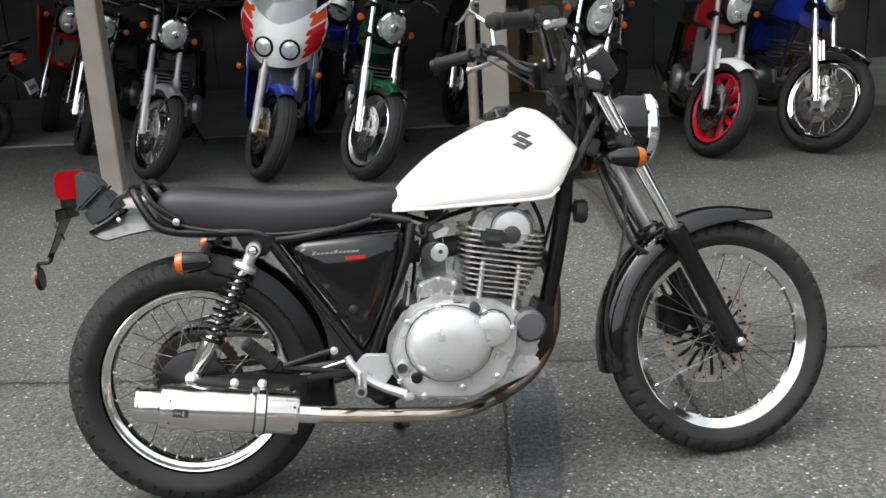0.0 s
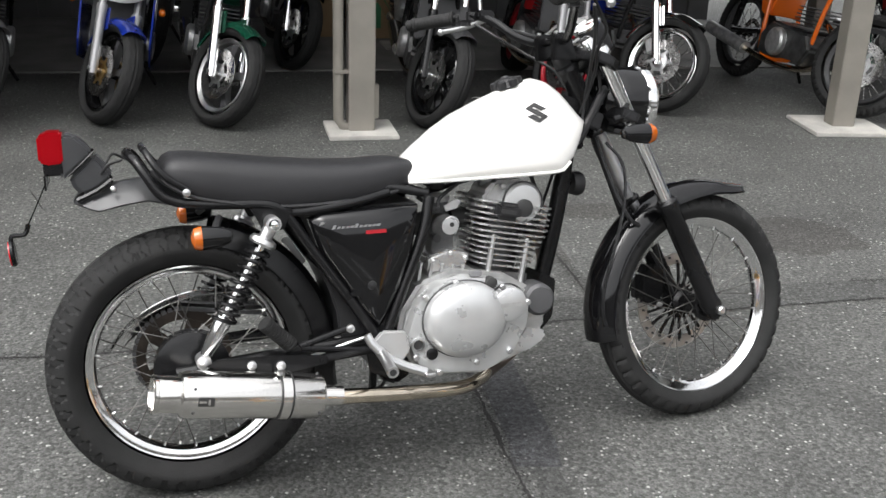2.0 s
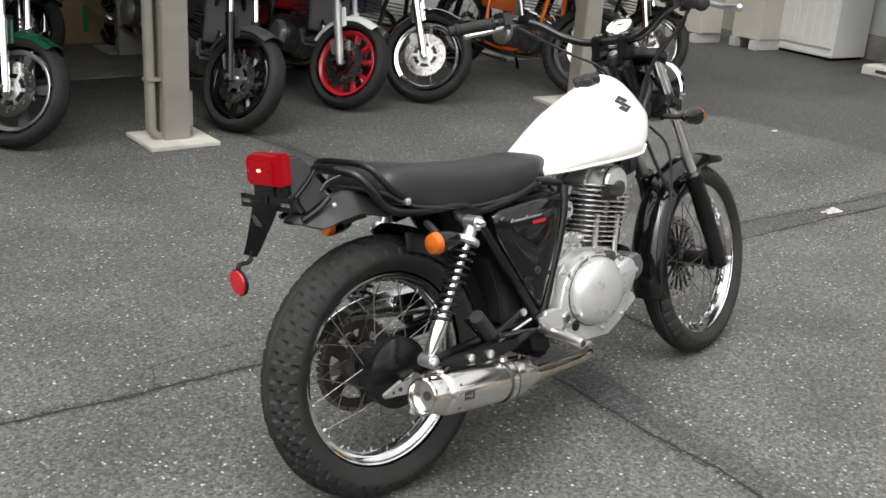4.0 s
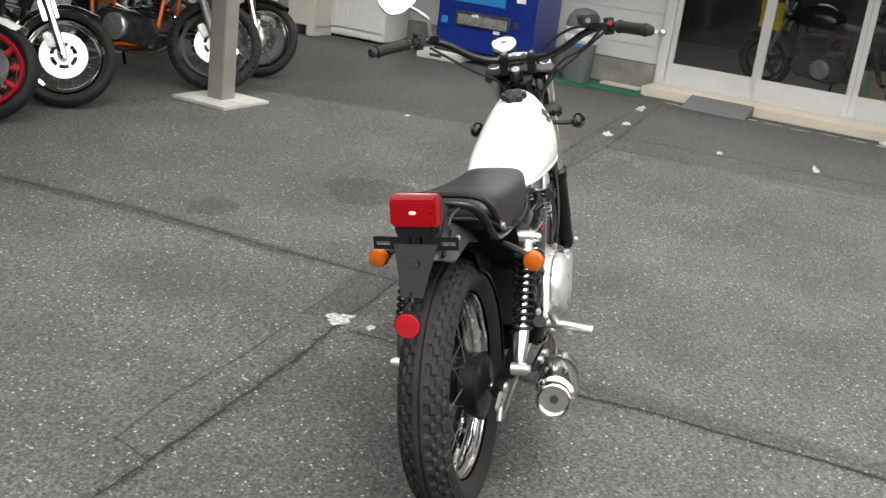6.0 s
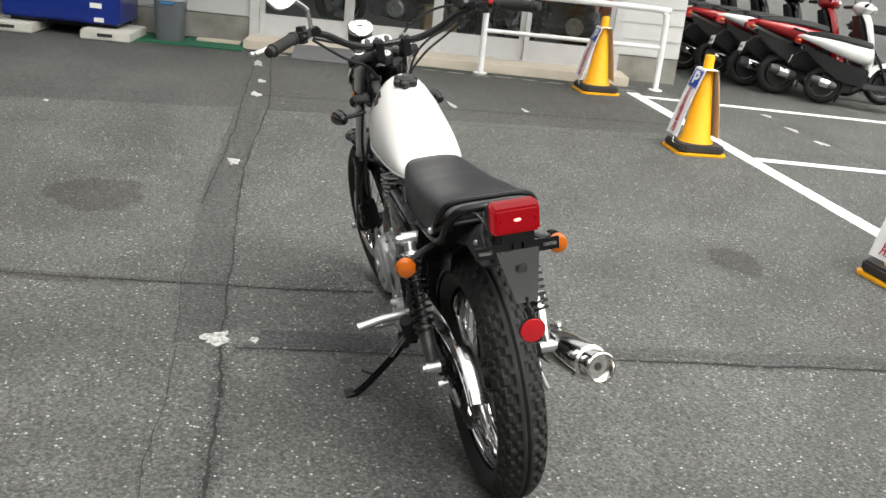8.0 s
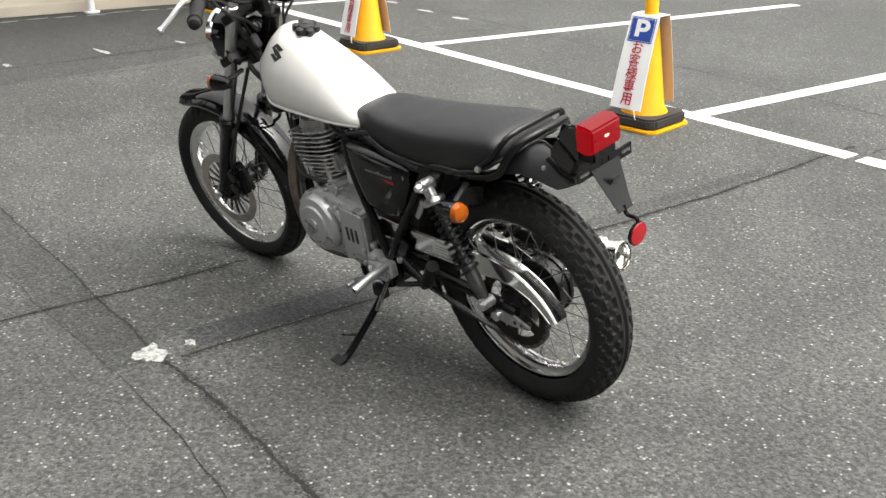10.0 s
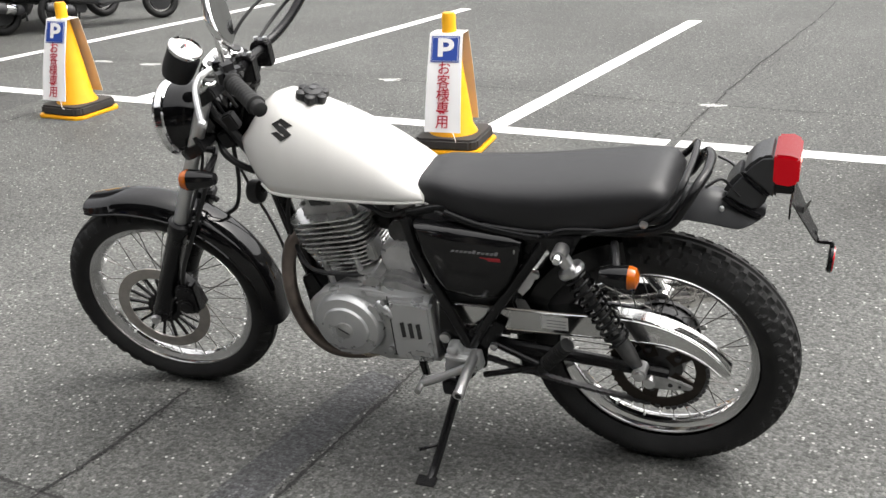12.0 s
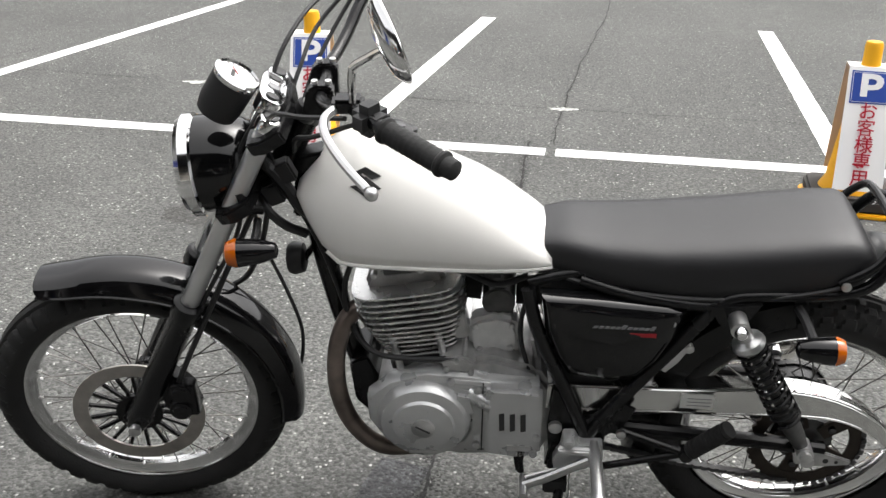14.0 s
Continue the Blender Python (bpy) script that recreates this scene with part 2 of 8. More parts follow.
def asphalt_material(name, base_col, pale_amount=1.0):
    m = bpy.data.materials.new(name)
    m.use_nodes = True
    nt = m.node_tree
    L = nt.links.new
    b = nt.nodes["Principled BSDF"]
    co = nt.nodes.new("ShaderNodeTexCoord")

    def tex(kind, sc, det=4):
        n = nt.nodes.new(kind)
        n.inputs["Scale"].default_value = sc
        if "Detail" in n.inputs and kind == "ShaderNodeTexNoise":
            n.inputs["Detail"].default_value = det
        L(co.outputs["Object"], n.inputs["Vector"])
        return n

    def rng(src, a, c, lo, hi):
        n = nt.nodes.new("ShaderNodeMapRange")
        for i, v in enumerate((a, c, lo, hi)):
            n.inputs[i + 1].default_value = v
        L(src, n.inputs[0])
        return n.outputs[0]

    def mul(a, c, op='MULTIPLY'):
        n = nt.nodes.new("ShaderNodeMath")
        n.operation = op
        for i, v in enumerate((a, c)):
            if isinstance(v, (int, float)):
                n.inputs[i].default_value = v
            else:
                L(v, n.inputs[i])
        return n.outputs[0]
    stone = tex("ShaderNodeTexVoronoi", 105)
    small = tex("ShaderNodeTexVoronoi", 260)
    broad = tex("ShaderNodeTexNoise", 0.55, 5)
    mid = tex("ShaderNodeTexNoise", 2.4, 9)
    fine = tex("ShaderNodeTexNoise", 70, 5)
    sep = nt.nodes.new("ShaderNodeSeparateColor")
    L(stone.outputs["Color"], sep.inputs[0])
    sep2 = nt.nodes.new("ShaderNodeSeparateColor")
    L(small.outputs["Color"], sep2.inputs[0])
    tone = mul(rng(broad.outputs["Fac"], 0.3, 0.7, 0.84, 1.16), rng(mid.outputs["Fac"], 0.3, 0.7, 0.78, 1.22))
    tone = mul(tone, rng(fine.outputs["Fac"], 0.3, 0.7, 0.6, 1.4))
    tone = mul(tone, rng(sep2.outputs[1], 0, 1, 0.72, 1.28))
    tone = mul(tone, rng(sep.outputs[0], 0, 1, 0.62, 1.38))
    pale = mul(rng(sep.outputs[1], 0.945, 0.965, 0, pale_amount), rng(stone.outputs["Distance"], 0.35, 0.6, 1, 0))
    pale = mul(pale, rng(sep.outputs[2], 0, 1, 0.3, 1.0))
    mix = nt.nodes.new("ShaderNodeMix")
    mix.data_type = 'RGBA'
    mix.inputs[7].default_value = (0.40, 0.40, 0.38, 1)
    base = nt.nodes.new("ShaderNodeMix")
    base.data_type = 'RGBA'
    base.blend_type = 'MULTIPLY'
    base.inputs[0].default_value = 1
    base.inputs[6].default_value = (*base_col, 1)
    L(tone, base.inputs[7])
    L(base.outputs[2], mix.inputs[6])
    L(pale, mix.inputs[0])
    L(mix.outputs[2], b.inputs["Base Color"])
    L(rng(mid.outputs["Fac"], 0.3, 0.7, 0.72, 0.9), b.inputs["Roughness"])
    b.inputs["Specular IOR Level"].default_value = 0.35
    bp = nt.nodes.new("ShaderNodeBump")
    bp.inputs["Strength"].default_value, bp.inputs["Distance"].default_value = 0.7, 0.004
    hgt = mul(mul(stone.outputs["Distance"], -0.8), mul(fine.outputs["Fac"], 0.6), 'ADD')
    L(hgt, bp.inputs["Height"])
    L(bp.outputs[0], b.inputs["Normal"])
    return m


ASPHALT = asphalt_material("asphalt", (0.073, 0.0742, 0.0705))
PATCHM = asphalt_material("newer_asphalt_patch", (0.056, 0.057, 0.0545), 0.5)
SMOOTHP = asphalt_material("smooth_sealed_patch", (0.046, 0.047, 0.049), 0.25)
CRACKM = mat("crack_dirt", (0.021, 0.0205, 0.020), 0.95, var=0.5, scale=30, fine=0.6, bscale=150, bump=0.6)
STAINM = asphalt_material("oil_stained_asphalt", (0.051, 0.050, 0.047), 0.5)
LINEM = mat("worn_white_road_paint", (0.72, 0.72, 0.71), 0.6, var=0.16, scale=5, fine=0.35, bscale=90, bump=0.3)
CONCRETE = mat("concrete", (0.42, 0.41, 0.38), 0.85, var=0.2, scale=6, bump=0.4, fine=0.3)

# ---- ground ----
solid("ground", G().add([(-400, -400, 0), (400, -400, 0), (400, 400, 0), (-400, 400, 0)], [(0, 1, 2, 3)]), ASPHALT,
      "grey weathered asphalt of a motorcycle dealer's yard", "ground", kind="structure")

# ---- the motorcycle on its side stand ----
def tyre_mesh(o, R, w, depth, zig, nblocks, nt=240, ns=44, kind="zigzag", bead=0.74):
    """A tyre with moulded tread: outer radius R, width w, spun round y through o."""
    g = G()
    rows = []
    rim = bead * R
    for i in range(nt):
        th = 2 * math.pi * i / nt
        row = []
        for j in range(ns + 1):
            s = -1 + 2 * j / ns
            a = s * radians(128)
            hgt = R - rim
            rr = R - hgt / 2 + hgt / 2 * math.cos(a) * (1.0 if abs(a) < 1.57 else 1.05)
            yy = w / 2 * math.sin(a) * (1.0 if abs(a) < 1.57 else 1 - 0.28 * (abs(a) - 1.57))
            d = 0.0
            if abs(s) < 0.62:
                q = (th * nblocks / (2 * math.pi) + (0.5 if s > 0 else 0)) % 1
                tri = abs(q * 2 - 1)
                if kind == "zigzag":
                    for c, wd in ((0.0, 0.02), (0.2, 0.040), (0.42, 0.045)):
                        cc = c + (0.5 if tri > 0.5 else -0.5) * zig * (0.8 if c else 0.0)
                        if abs(abs(s) - cc) < wd:
                            d = depth
                    if abs(s) > 0.42 and (q < 0.16 or 0.5 < q < 0.62):
                        d = depth
                    if 0.22 < abs(s) < 0.42 and abs(q - 0.25) < 0.06:
                        d = depth * 0.8
                elif kind == "rib":
                    if abs(abs(s) - 0.0) < 0.025 or abs(abs(s) - 0.22) < 0.03:
                        d = depth
                    if abs(s) > 0.24 and q < 0.2:
                        d = depth
                else:
                    if (q < 0.35 and abs(s) > 0.15) or abs(abs(s) - 0.2) < 0.05:
                        d = depth
            k = (rr - d) / rr
            row.append((o[0] + math.sin(th) * rr * k, o[1] + yy * k, o[2] + math.cos(th) * rr * k))
        rows.append(row)
    g.rings(rows, caps=False, loop=True)
    n = ns + 1
    g.f = [f for f in g.f if not ({f[0] % n, f[1] % n} == {0, n - 1})]
    return g


def rim_mesh(o, r, w, n=72):
    """A channel rim with rolled flanges round y."""
    p = [(r, -w / 2), (r + 0.004, -w / 2 + 0.004), (r - 0.004, -w / 2 + 0.010), (r - 0.013, -w / 2 + 0.014), (r - 0.018, -w * 0.18), (r - 0.021, 0)]
    prof = p + [(a, -b) for a, b in p[-2::-1]]
    inner = [(a - 0.004 - (0.002 if 2 < i < 8 else 0), b * 0.96) for i, (a, b) in enumerate(prof)]
    return G().lathe(prof + inner[::-1], o, (0, 1, 0), n, caps=False, loop=True)


def spoke_g(o, r0, y0, r1, y1, a0, a1, th=0.0015):
    p = lambda r, y, a: (o[0] + math.sin(a) * r, o[1] + y, o[2] + math.cos(a) * r)
    return G().tube([p(r0, y0, a0), p(r1, y1, a1)], th, 6, 1)


bike = thing("motorcycle", "white and black single-cylinder street motorcycle leaning on its side stand", "motorcycle",
             pose(0, 0, 0, -10.5, 0, 0))
P = bike
RA = Vector((0.010, 0.012, 0.334))         # rear axle
FA = Vector((1.424, 0.006, 0.321))     # front axle, straight ahead
RR, FR = 0.334, 0.320
AX0 = Vector((1.017, 0, 1.034))
AXD = Vector((-0.445, 0, 0.896)).normalized()
STEER_DEG = 7.8
STEER = Matrix.Translation((0.004, 0.014, 0.0)) @ Matrix.Translation(AX0) @ Matrix.Rotation(radians(STEER_DEG), 4, AXD) @ Matrix.Translation(-AX0)


GROW = Matrix.Translation((0.55, 0, 0)) @ Matrix.Scale(1.012, 4) @ Matrix.Translation((-0.55, 0, 0))


BARS = Matrix.Translation((0.004, 0.010, 0.0)) @ Matrix.Translation(AX0) @ Matrix.Rotation(radians(4.8), 4, AXD) @ Matrix.Translation(-AX0)


def fpart(name, g, m, parent=None, label="", bevel=0.0):
    return part(name, g.xf(STEER @ GROW), m, parent or P, label, bevel)


def bpart(name, g, m, parent=None, label="", bevel=0.0):
    """A part of the handlebar, which is clamped a little askew of the wheel."""
    return part(name, g.xf(BARS @ GROW), m, parent or P, label, bevel)


def wheel(center, R, w, front):
    mk = fpart if front else (lambda n, g, m, parent=None, label="", bevel=0.0: part(n, g, m, parent or P, label, bevel))
    o = tuple(center)
    rr = 0.251 if front else 0.243
    rw = 0.054 if front else 0.070
    wh = mk("front_wheel" if front else "rear_wheel", rim_mesh(o, rr, rw), RIMC, None, "chromed steel wire-spoked rim")
    mk("tyre", tyre_mesh(o, R, w, 0.0075, 0.1, 44, 352 if not front else 240, kind="zigzag" if not front else "rib", bead=0.735 if front else 0.685), RUBBER, wh, "black rubber tyre with moulded tread")
    hub = G().lathe([(0.02, -0.062), (0.034, -0.06), (0.034, -0.052), (0.026, -0.045), (0.024, 0.03), (0.034, 0.04), (0.036, 0.058), (0.02, 0.062)] if front
                    else [(0.03, -0.075), (0.085, -0.07), (0.088, -0.03), (0.075, -0.022), (0.055, -0.015), (0.045, 0.03), (0.06, 0.04), (0.06, 0.055), (0.03, 0.06)], o, (0, 1, 0), 32)
    mk("hub", hub, SATIN, wh, "black wheel hub")
    base = None
    for k in range(36):
        side = 1 if k % 2 else -1
        a = 2 * math.pi * k / 36
        lead = radians(52) * (1 if (k // 2) % 2 else -1)
        r0 = (0.031 if front else (0.082 if side < 0 else 0.056))
        g = spoke_g(o, r0, side * (0.048 if front else (0.045 if side < 0 else 0.048)), rr - 0.022, side * 0.008, a + lead * (1 if front else 0.55), a)
        mk("spoke", g, SPOKE, wh)
        dv = Vector((math.sin(a), 0, math.cos(a)))
        mk("nipple", G().lathe([(0.0028, 0.0), (0.0028, 0.012)], Vector(o) + dv * (rr - 0.031) + Vector((0, side * 0.009, 0)), dv, 6), ALU, wh)
    return wh


rw = wheel(RA, RR, 0.128, False)
fw = wheel(FA, FR, 0.092, True)

# front brake disc on the left, and its carrier and caliper
def ringdisc(o, r0, r1, t, y, n=60, holes=0):
    return G().lathe([(r0, y - t / 2), (r1, y - t / 2), (r1, y + t / 2), (r0, y + t / 2)], o, (0, 1, 0), n, caps=False, loop=True)


disc = fpart("brake_disc", ringdisc(FA, 0.108, 0.14, 0.0045, 0.066), DISC, fw, "drilled steel brake disc")
for k in range(30):
    a = 2 * math.pi * k / 30
    r = (0.117, 0.125, 0.132)[k % 3]
    fpart("drill_hole", G().lathe([(0.0035, 0.0632), (0.0035, 0.0688)], (FA.x + math.sin(a) * r, 0, FA.z + math.cos(a) * r), (0, 1, 0), 8), DARK, disc)
carrier = fpart("disc_carrier", G().lathe([(0.03, 0.058), (0.05, 0.058), (0.05, 0.067), (0.03, 0.067)], FA, (0, 1, 0), 24, False, True), SATIN, fw)
for k in range(18):
    a = 2 * math.pi * k / 18
    fpart("carrier_arm", G().box((FA.x + math.sin(a) * 0.08, 0.063, FA.z + math.cos(a) * 0.08), (0.0075, 0.006, 0.066), Matrix.Rotation(a, 3, 'Y')), SATIN, fw)
cal = G().prism([(1.285, 0.34), (1.30, 0.41), (1.335, 0.445), (1.365, 0.42), (1.36, 0.35), (1.33, 0.315)], 0.05, 0.092)
cal.lathe([(0.026, 0.085), (0.026, 0.112), (0.02, 0.118)], (1.318, 0, 0.412), (0, 1, 0), 18).lathe([(0.026, 0.085), (0.026, 0.112), (0.02, 0.118)], (1.322, 0, 0.362), (0, 1, 0), 18).box((1.30, 0.095, 0.387), (0.03, 0.03, 0.09))
fpart("brake_caliper", cal, SATIN, None, "black brake caliper", 0.006)
# forks
for s in (-1, 1):
    top, bot = Vector((1.062, s * 0.086, 1.06)), Vector((1.424, s * 0.086, 0.317))
    d = (bot - top).normalized()
    leg = fpart("fork_tube", G().lathe([(0.0185, 0.034), (0.0185, 0.5)], top, d, 24), CHROME if s < 0 else ALU, None, "bright fork stanchion")
    fpart("fork_cap", G().lathe([(0.012, 0.014), (0.019, 0.016), (0.0225, 0.024), (0.0225, 0.040)], top, d, 20), CHROME, leg, "chrome fork cap")
    fpart("cap_centre", G().lathe([(0.0145, 0.0135), (0.0135, 0.0115), (0.003, 0.0125)], top, d, 16), DARK, leg)
    sl = top + d * 0.475
    fpart("fork_slider", G().lathe([(0.024, -0.006), (0.031, 0.0), (0.031, 0.03), (0.0275, 0.036), (0.0275, 0.2), (0.026, 0.31), (0.03, 0.335), (0.022, 0.37), (0.01, 0.375)], sl, d, 24), SATIN, None, "black fork slider")
    e = G().box(tuple(bot + Vector((0, 0, 0.0))), (0.05, 0.03, 0.055), Matrix.Rotation(radians(26), 3, 'Y'))
    fpart("axle_clamp", e, SATIN, leg, "", 0.008)
fpart("front_axle", G().lathe([(0.008, -0.135), (0.012, -0.13), (0.012, -0.115), (0.009, -0.11), (0.009, 0.11), (0.013, 0.115), (0.013, 0.125)], FA, (0, 1, 0), 12), ALU)


# yokes
def yoke(z_off, label):
    c = Vector((1.057, 0, 1.062)) + Vector((0.445, 0, -0.896)) * z_off
    r = Matrix.Rotation(radians(26.4), 3, 'Y')
    g = G()
    poly = [(-0.055, -0.03), (-0.04, -0.115), (0.0, -0.125), (0.03, -0.11), (0.03, -0.07), (0.012, 0.0), (0.03, 0.07), (0.03, 0.11), (0.0, 0.125), (-0.04, 0.115), (-0.055, 0.03)]
    g.rings([[Vector(c) + r @ Vector((a, b, h)) for a, b in poly] for h in (-0.014, 0.014)])
    return fpart("fork_yoke", g, SATIN, None, label, 0.004)


yoke(0.062, "black upper fork yoke")
yoke(0.225, "black lower fork yoke")
part("steering_head", G().lathe([(0.03, -0.10), (0.032, -0.09), (0.027, -0.08), (0.027, 0.08), (0.032, 0.09), (0.03, 0.1)], AX0 - AXD * 0.12, AXD, 20), SATIN, P)
ig = fpart("ignition_lock", G().lathe([(0.022, -0.02), (0.022, 0.008), (0.018, 0.012)], (1.012, 0.01, 1.022), (-0.5, 0, 0.86), 20), PLASTIC, None, "ignition lock with a metal face")
fpart("lock_face", G().lathe([(0.015, 0.010), (0.014, 0.0145), (0.003, 0.015)], (1.012, 0.01, 1.022), (-0.5, 0, 0.86), 18), ALU, ig)
fpart("key_slot", G().box(Vector((1.012, 0.01, 1.022)) + Vector((-0.5, 0, 0.86)).normalized() * 0.0155, (0.010, 0.002, 0.001), Matrix.Rotation(radians(-30), 3, 'Y')), DARK, ig)

# headlight
HC = Vector((1.205, 0, 0.905))
hd = Vector((0.985, 0, -0.10)).normalized()
hl = fpart("headlight", G().lathe([(0.02, -0.112), (0.05, -0.105), (0.078, -0.075), (0.090, -0.035), (0.093, 0.02)], HC, hd, 36), BLACK, None, "round headlight in a black shell")
fpart("headlight_rim", G().lathe([(0.092, 0.012), (0.098, 0.016), (0.099, 0.034), (0.092, 0.044), (0.082, 0.043)], HC, hd, 40, False), CHROME, hl, "chrome headlight rim")
fpart("headlight_lens", G().lathe([(0.083, 0.042), (0.06, 0.052), (0.03, 0.058), (0.004, 0.06)], HC, hd, 36), GLASSL, hl, "ribbed glass headlight lens")
for s in (-1, 1):
    fpart("headlight_bracket", G().tube([(1.14, s * 0.098, 0.90), (1.13, s * 0.1, 0.87), (1.10, s * 0.097, 0.86)], 0.009, 8), SATIN)
    st = fpart("front_turn_signal", G().lathe([(0.006, -0.06), (0.014, -0.056), (0.022, -0.03), (0.026, 0.005), (0.027, 0.012)], (1.130, s * 0.176, 0.823), (1, 0, -0.05), 20), BLACK, None, "black bullet turn signal with amber lens")
    fpart("lens", G().lathe([(0.0265, 0.010), (0.027, 0.018), (0.022, 0.032), (0.008, 0.038)], (1.130, s * 0.176, 0.823), (1, 0, -0.05), 20), ORANGE, st, "amber lens")
    fpart("stem", G().tube([(1.118, s * 0.165, 0.823), (1.115, s * 0.12, 0.825), (1.115, s * 0.085, 0.83)], 0.008, 8), PLASTIC, st)

# speedometer, left of the centre
SC = Vector((1.125, 0.052, 1.11))
sd = Vector((-0.55, 0, 0.835)).normalized()
sp = fpart("speedometer", G().lathe([(0.02, -0.085), (0.036, -0.08), (0.040, -0.06), (0.041, -0.005)], SC, sd, 32), PLASTIC, None, "round black speedometer with a white dial")
fpart("bezel", G().lathe([(0.041, -0.004), (0.0425, 0.0), (0.0425, 0.005), (0.0392, 0.008), (0.0375, 0.004)], SC, sd, 36, False), CHROME, sp, "chrome bezel")
fpart("dial", G().lathe([(0.037, 0.0025), (0.001, 0.003)], SC, sd, 32), FACE, sp, "white dial with dark markings")
dm = Vector((0, 1, 0))
dn = sd.cross(dm)
for k in range(15):
    a = radians(-130 + 260 * k / 14)
    c = SC + sd * 0.0045 + (dm * math.sin(a) + dn * math.cos(a)) * 0.03
    r = Matrix((dm, dn, sd)).transposed() @ Matrix.Rotation(-a, 3, 'Z')
    fpart("dial_mark", G().box(c, (0.0015, 0.006, 0.0006), r), DARK, sp)
fpart("odometer_window", G().box(SC + sd * 0.0045 - dn * 0.008, (0.02, 0.007, 0.0008), Matrix((dm, dn, sd)).transposed()), DARK, sp)
fpart("needle", G().box(SC + sd * 0.0055 - dm * 0.01 - dn * 0.006, (0.024, 0.002, 0.001), Matrix((dm, dn, sd)).transposed() @ Matrix.Rotation(0.6, 3, 'Z')), REDPAINT, sp)
# warning lights: a silver pod with dark oval windows beside the dial
wr = Matrix.Rotation(radians(-32), 3, 'Y')
wc = Vector((1.072, 0.018, 1.062))
pod = lambda k, h: [wc + wr @ Vector((0.026 * k * math.copysign(abs(math.cos(q)) ** 0.6, math.cos(q)), 0.056 * k * math.copysign(abs(math.sin(q)) ** 0.6, math.sin(q)), h)) for q in (2 * math.pi * j / 28 for j in range(28))]
cl = fpart("indicator_panel", G().rings([pod(0.82, -0.028), pod(1.0, -0.020), pod(1.0, 0.002), pod(0.93, 0.008), pod(0.4, 0.010)]), CHROME, None, "small silver warning light pod")
for yy, mm in ((0.034, DARK), (0.0, GREYP), (-0.034, DARK)):
    fpart("warning_light", G().rings([[wc + wr @ Vector((0.013 * k * math.cos(q), 0.010 * k * math.sin(q) + yy, h)) for q in (2 * math.pi * j / 16 for j in range(16))] for k, h in ((1.0, 0.007), (0.95, 0.0118), (0.3, 0.0125))]), mm, cl)

# handlebar
def mir(pts):
    return [(x, -y, z) for x, y, z in pts]


half = [(0.978, 0.03, 1.068), (0.980, 0.06, 1.068), (0.966, 0.105, 1.075), (0.946, 0.16, 1.098), (0.922, 0.22, 1.136), (0.893, 0.285, 1.157), (0.845, 0.345, 1.154), (0.762, 0.42, 1.143)]
hb = bpart("handlebar", G().tube([(x, -y, z) for x, y, z in half[::-1]] + half, 0.0115, 12, 5), SATIN, None, "wide black tubular handlebar")
for s in (-1, 1):
    cp = bpart("bar_clamp", G().prism([(0.958, 1.02), (1.020, 1.02), (1.005, 1.078), (0.990, 1.088), (0.968, 1.088), (0.958, 1.080)], s * 0.045 - 0.014, s * 0.045 + 0.014), SATIN, hb, "", 0.003)
    for dx in (-0.012, 0.012):
        bpart("bolt", G().lathe([(0.006, 0), (0.006, 0.006)], (0.979 + dx, s * 0.045, 1.087), (0, 0, 1), 8), ALU, cp)
    y = lambda v: s * v
    gd = (Vector((0.762, y(0.42), 1.143)) - Vector((0.855, y(0.335), 1.155))).normalized()
    prof = [(0.0125, 0), (0.021, 0.003), (0.021, 0.008)]
    for k in range(9):
        prof += [(0.0172, 0.012 + k * 0.011), (0.0182, 0.015 + k * 0.011), (0.0182, 0.019 + k * 0.011)]
    prof += [(0.0172, 0.114), (0.0205, 0.118), (0.0205, 0.123), (0.0145, 0.126), (0.0165, 0.128), (0.0155, 0.144), (0.011, 0.147)]
    bpart("grip", G().lathe(prof, (0.855, y(0.335), 1.155), gd, 20), RUBBER, hb, "black ribbed rubber grip")
    sw = bpart("switch_box", G().box((0.876, y(0.305), 1.157), (0.050, 0.054, 0.052), Matrix.Rotation(s * radians(-42), 3, 'Z')), PLASTIC, hb, "black switch housing", 0.015)
    if s > 0:
        bpart("horn_button", G().lathe([(0.006, 0), (0.006, 0.006)], (0.851, y(0.302), 1.157), (-1, 0, 0.1), 10), DARK, sw)
    else:
        bpart("engine_stop_switch", G().box((0.852, y(0.308), 1.167), (0.012, 0.016, 0.012)), REDPAINT, sw, "red engine stop switch", 0.002)
    # lever with its perch
    pv = Vector((0.93, y(0.265), 1.155))
    bpart("lever_perch", G().box((0.912, y(0.258), 1.158), (0.05, 0.036, 0.024)), SATIN, hb, "", 0.006)
    bpart("clutch_lever" if s > 0 else "brake_lever", G().tube([pv, (0.946, y(0.30), 1.152), (0.938, y(0.345), 1.144), (0.908, y(0.40), 1.131), (0.872, y(0.457), 1.125)], 0.0072, 8, 4).ball((0.866, y(0.466), 1.124), 0.0105, 12, 8), ALU, hb, "bare aluminium lever")
ms = bpart("brake_reservoir", G().box((0.92, -0.24, 1.178), (0.055, 0.06, 0.035), Matrix.Rotation(radians(15), 3, 'Z')), PLASTIC, hb, "black brake fluid reservoir", 0.006)
bpart("sight_glass", G().lathe([(0.008, 0), (0.008, 0.003)], (0.89, -0.24, 1.178), (-1, 0, 0), 12), GREYP, ms)
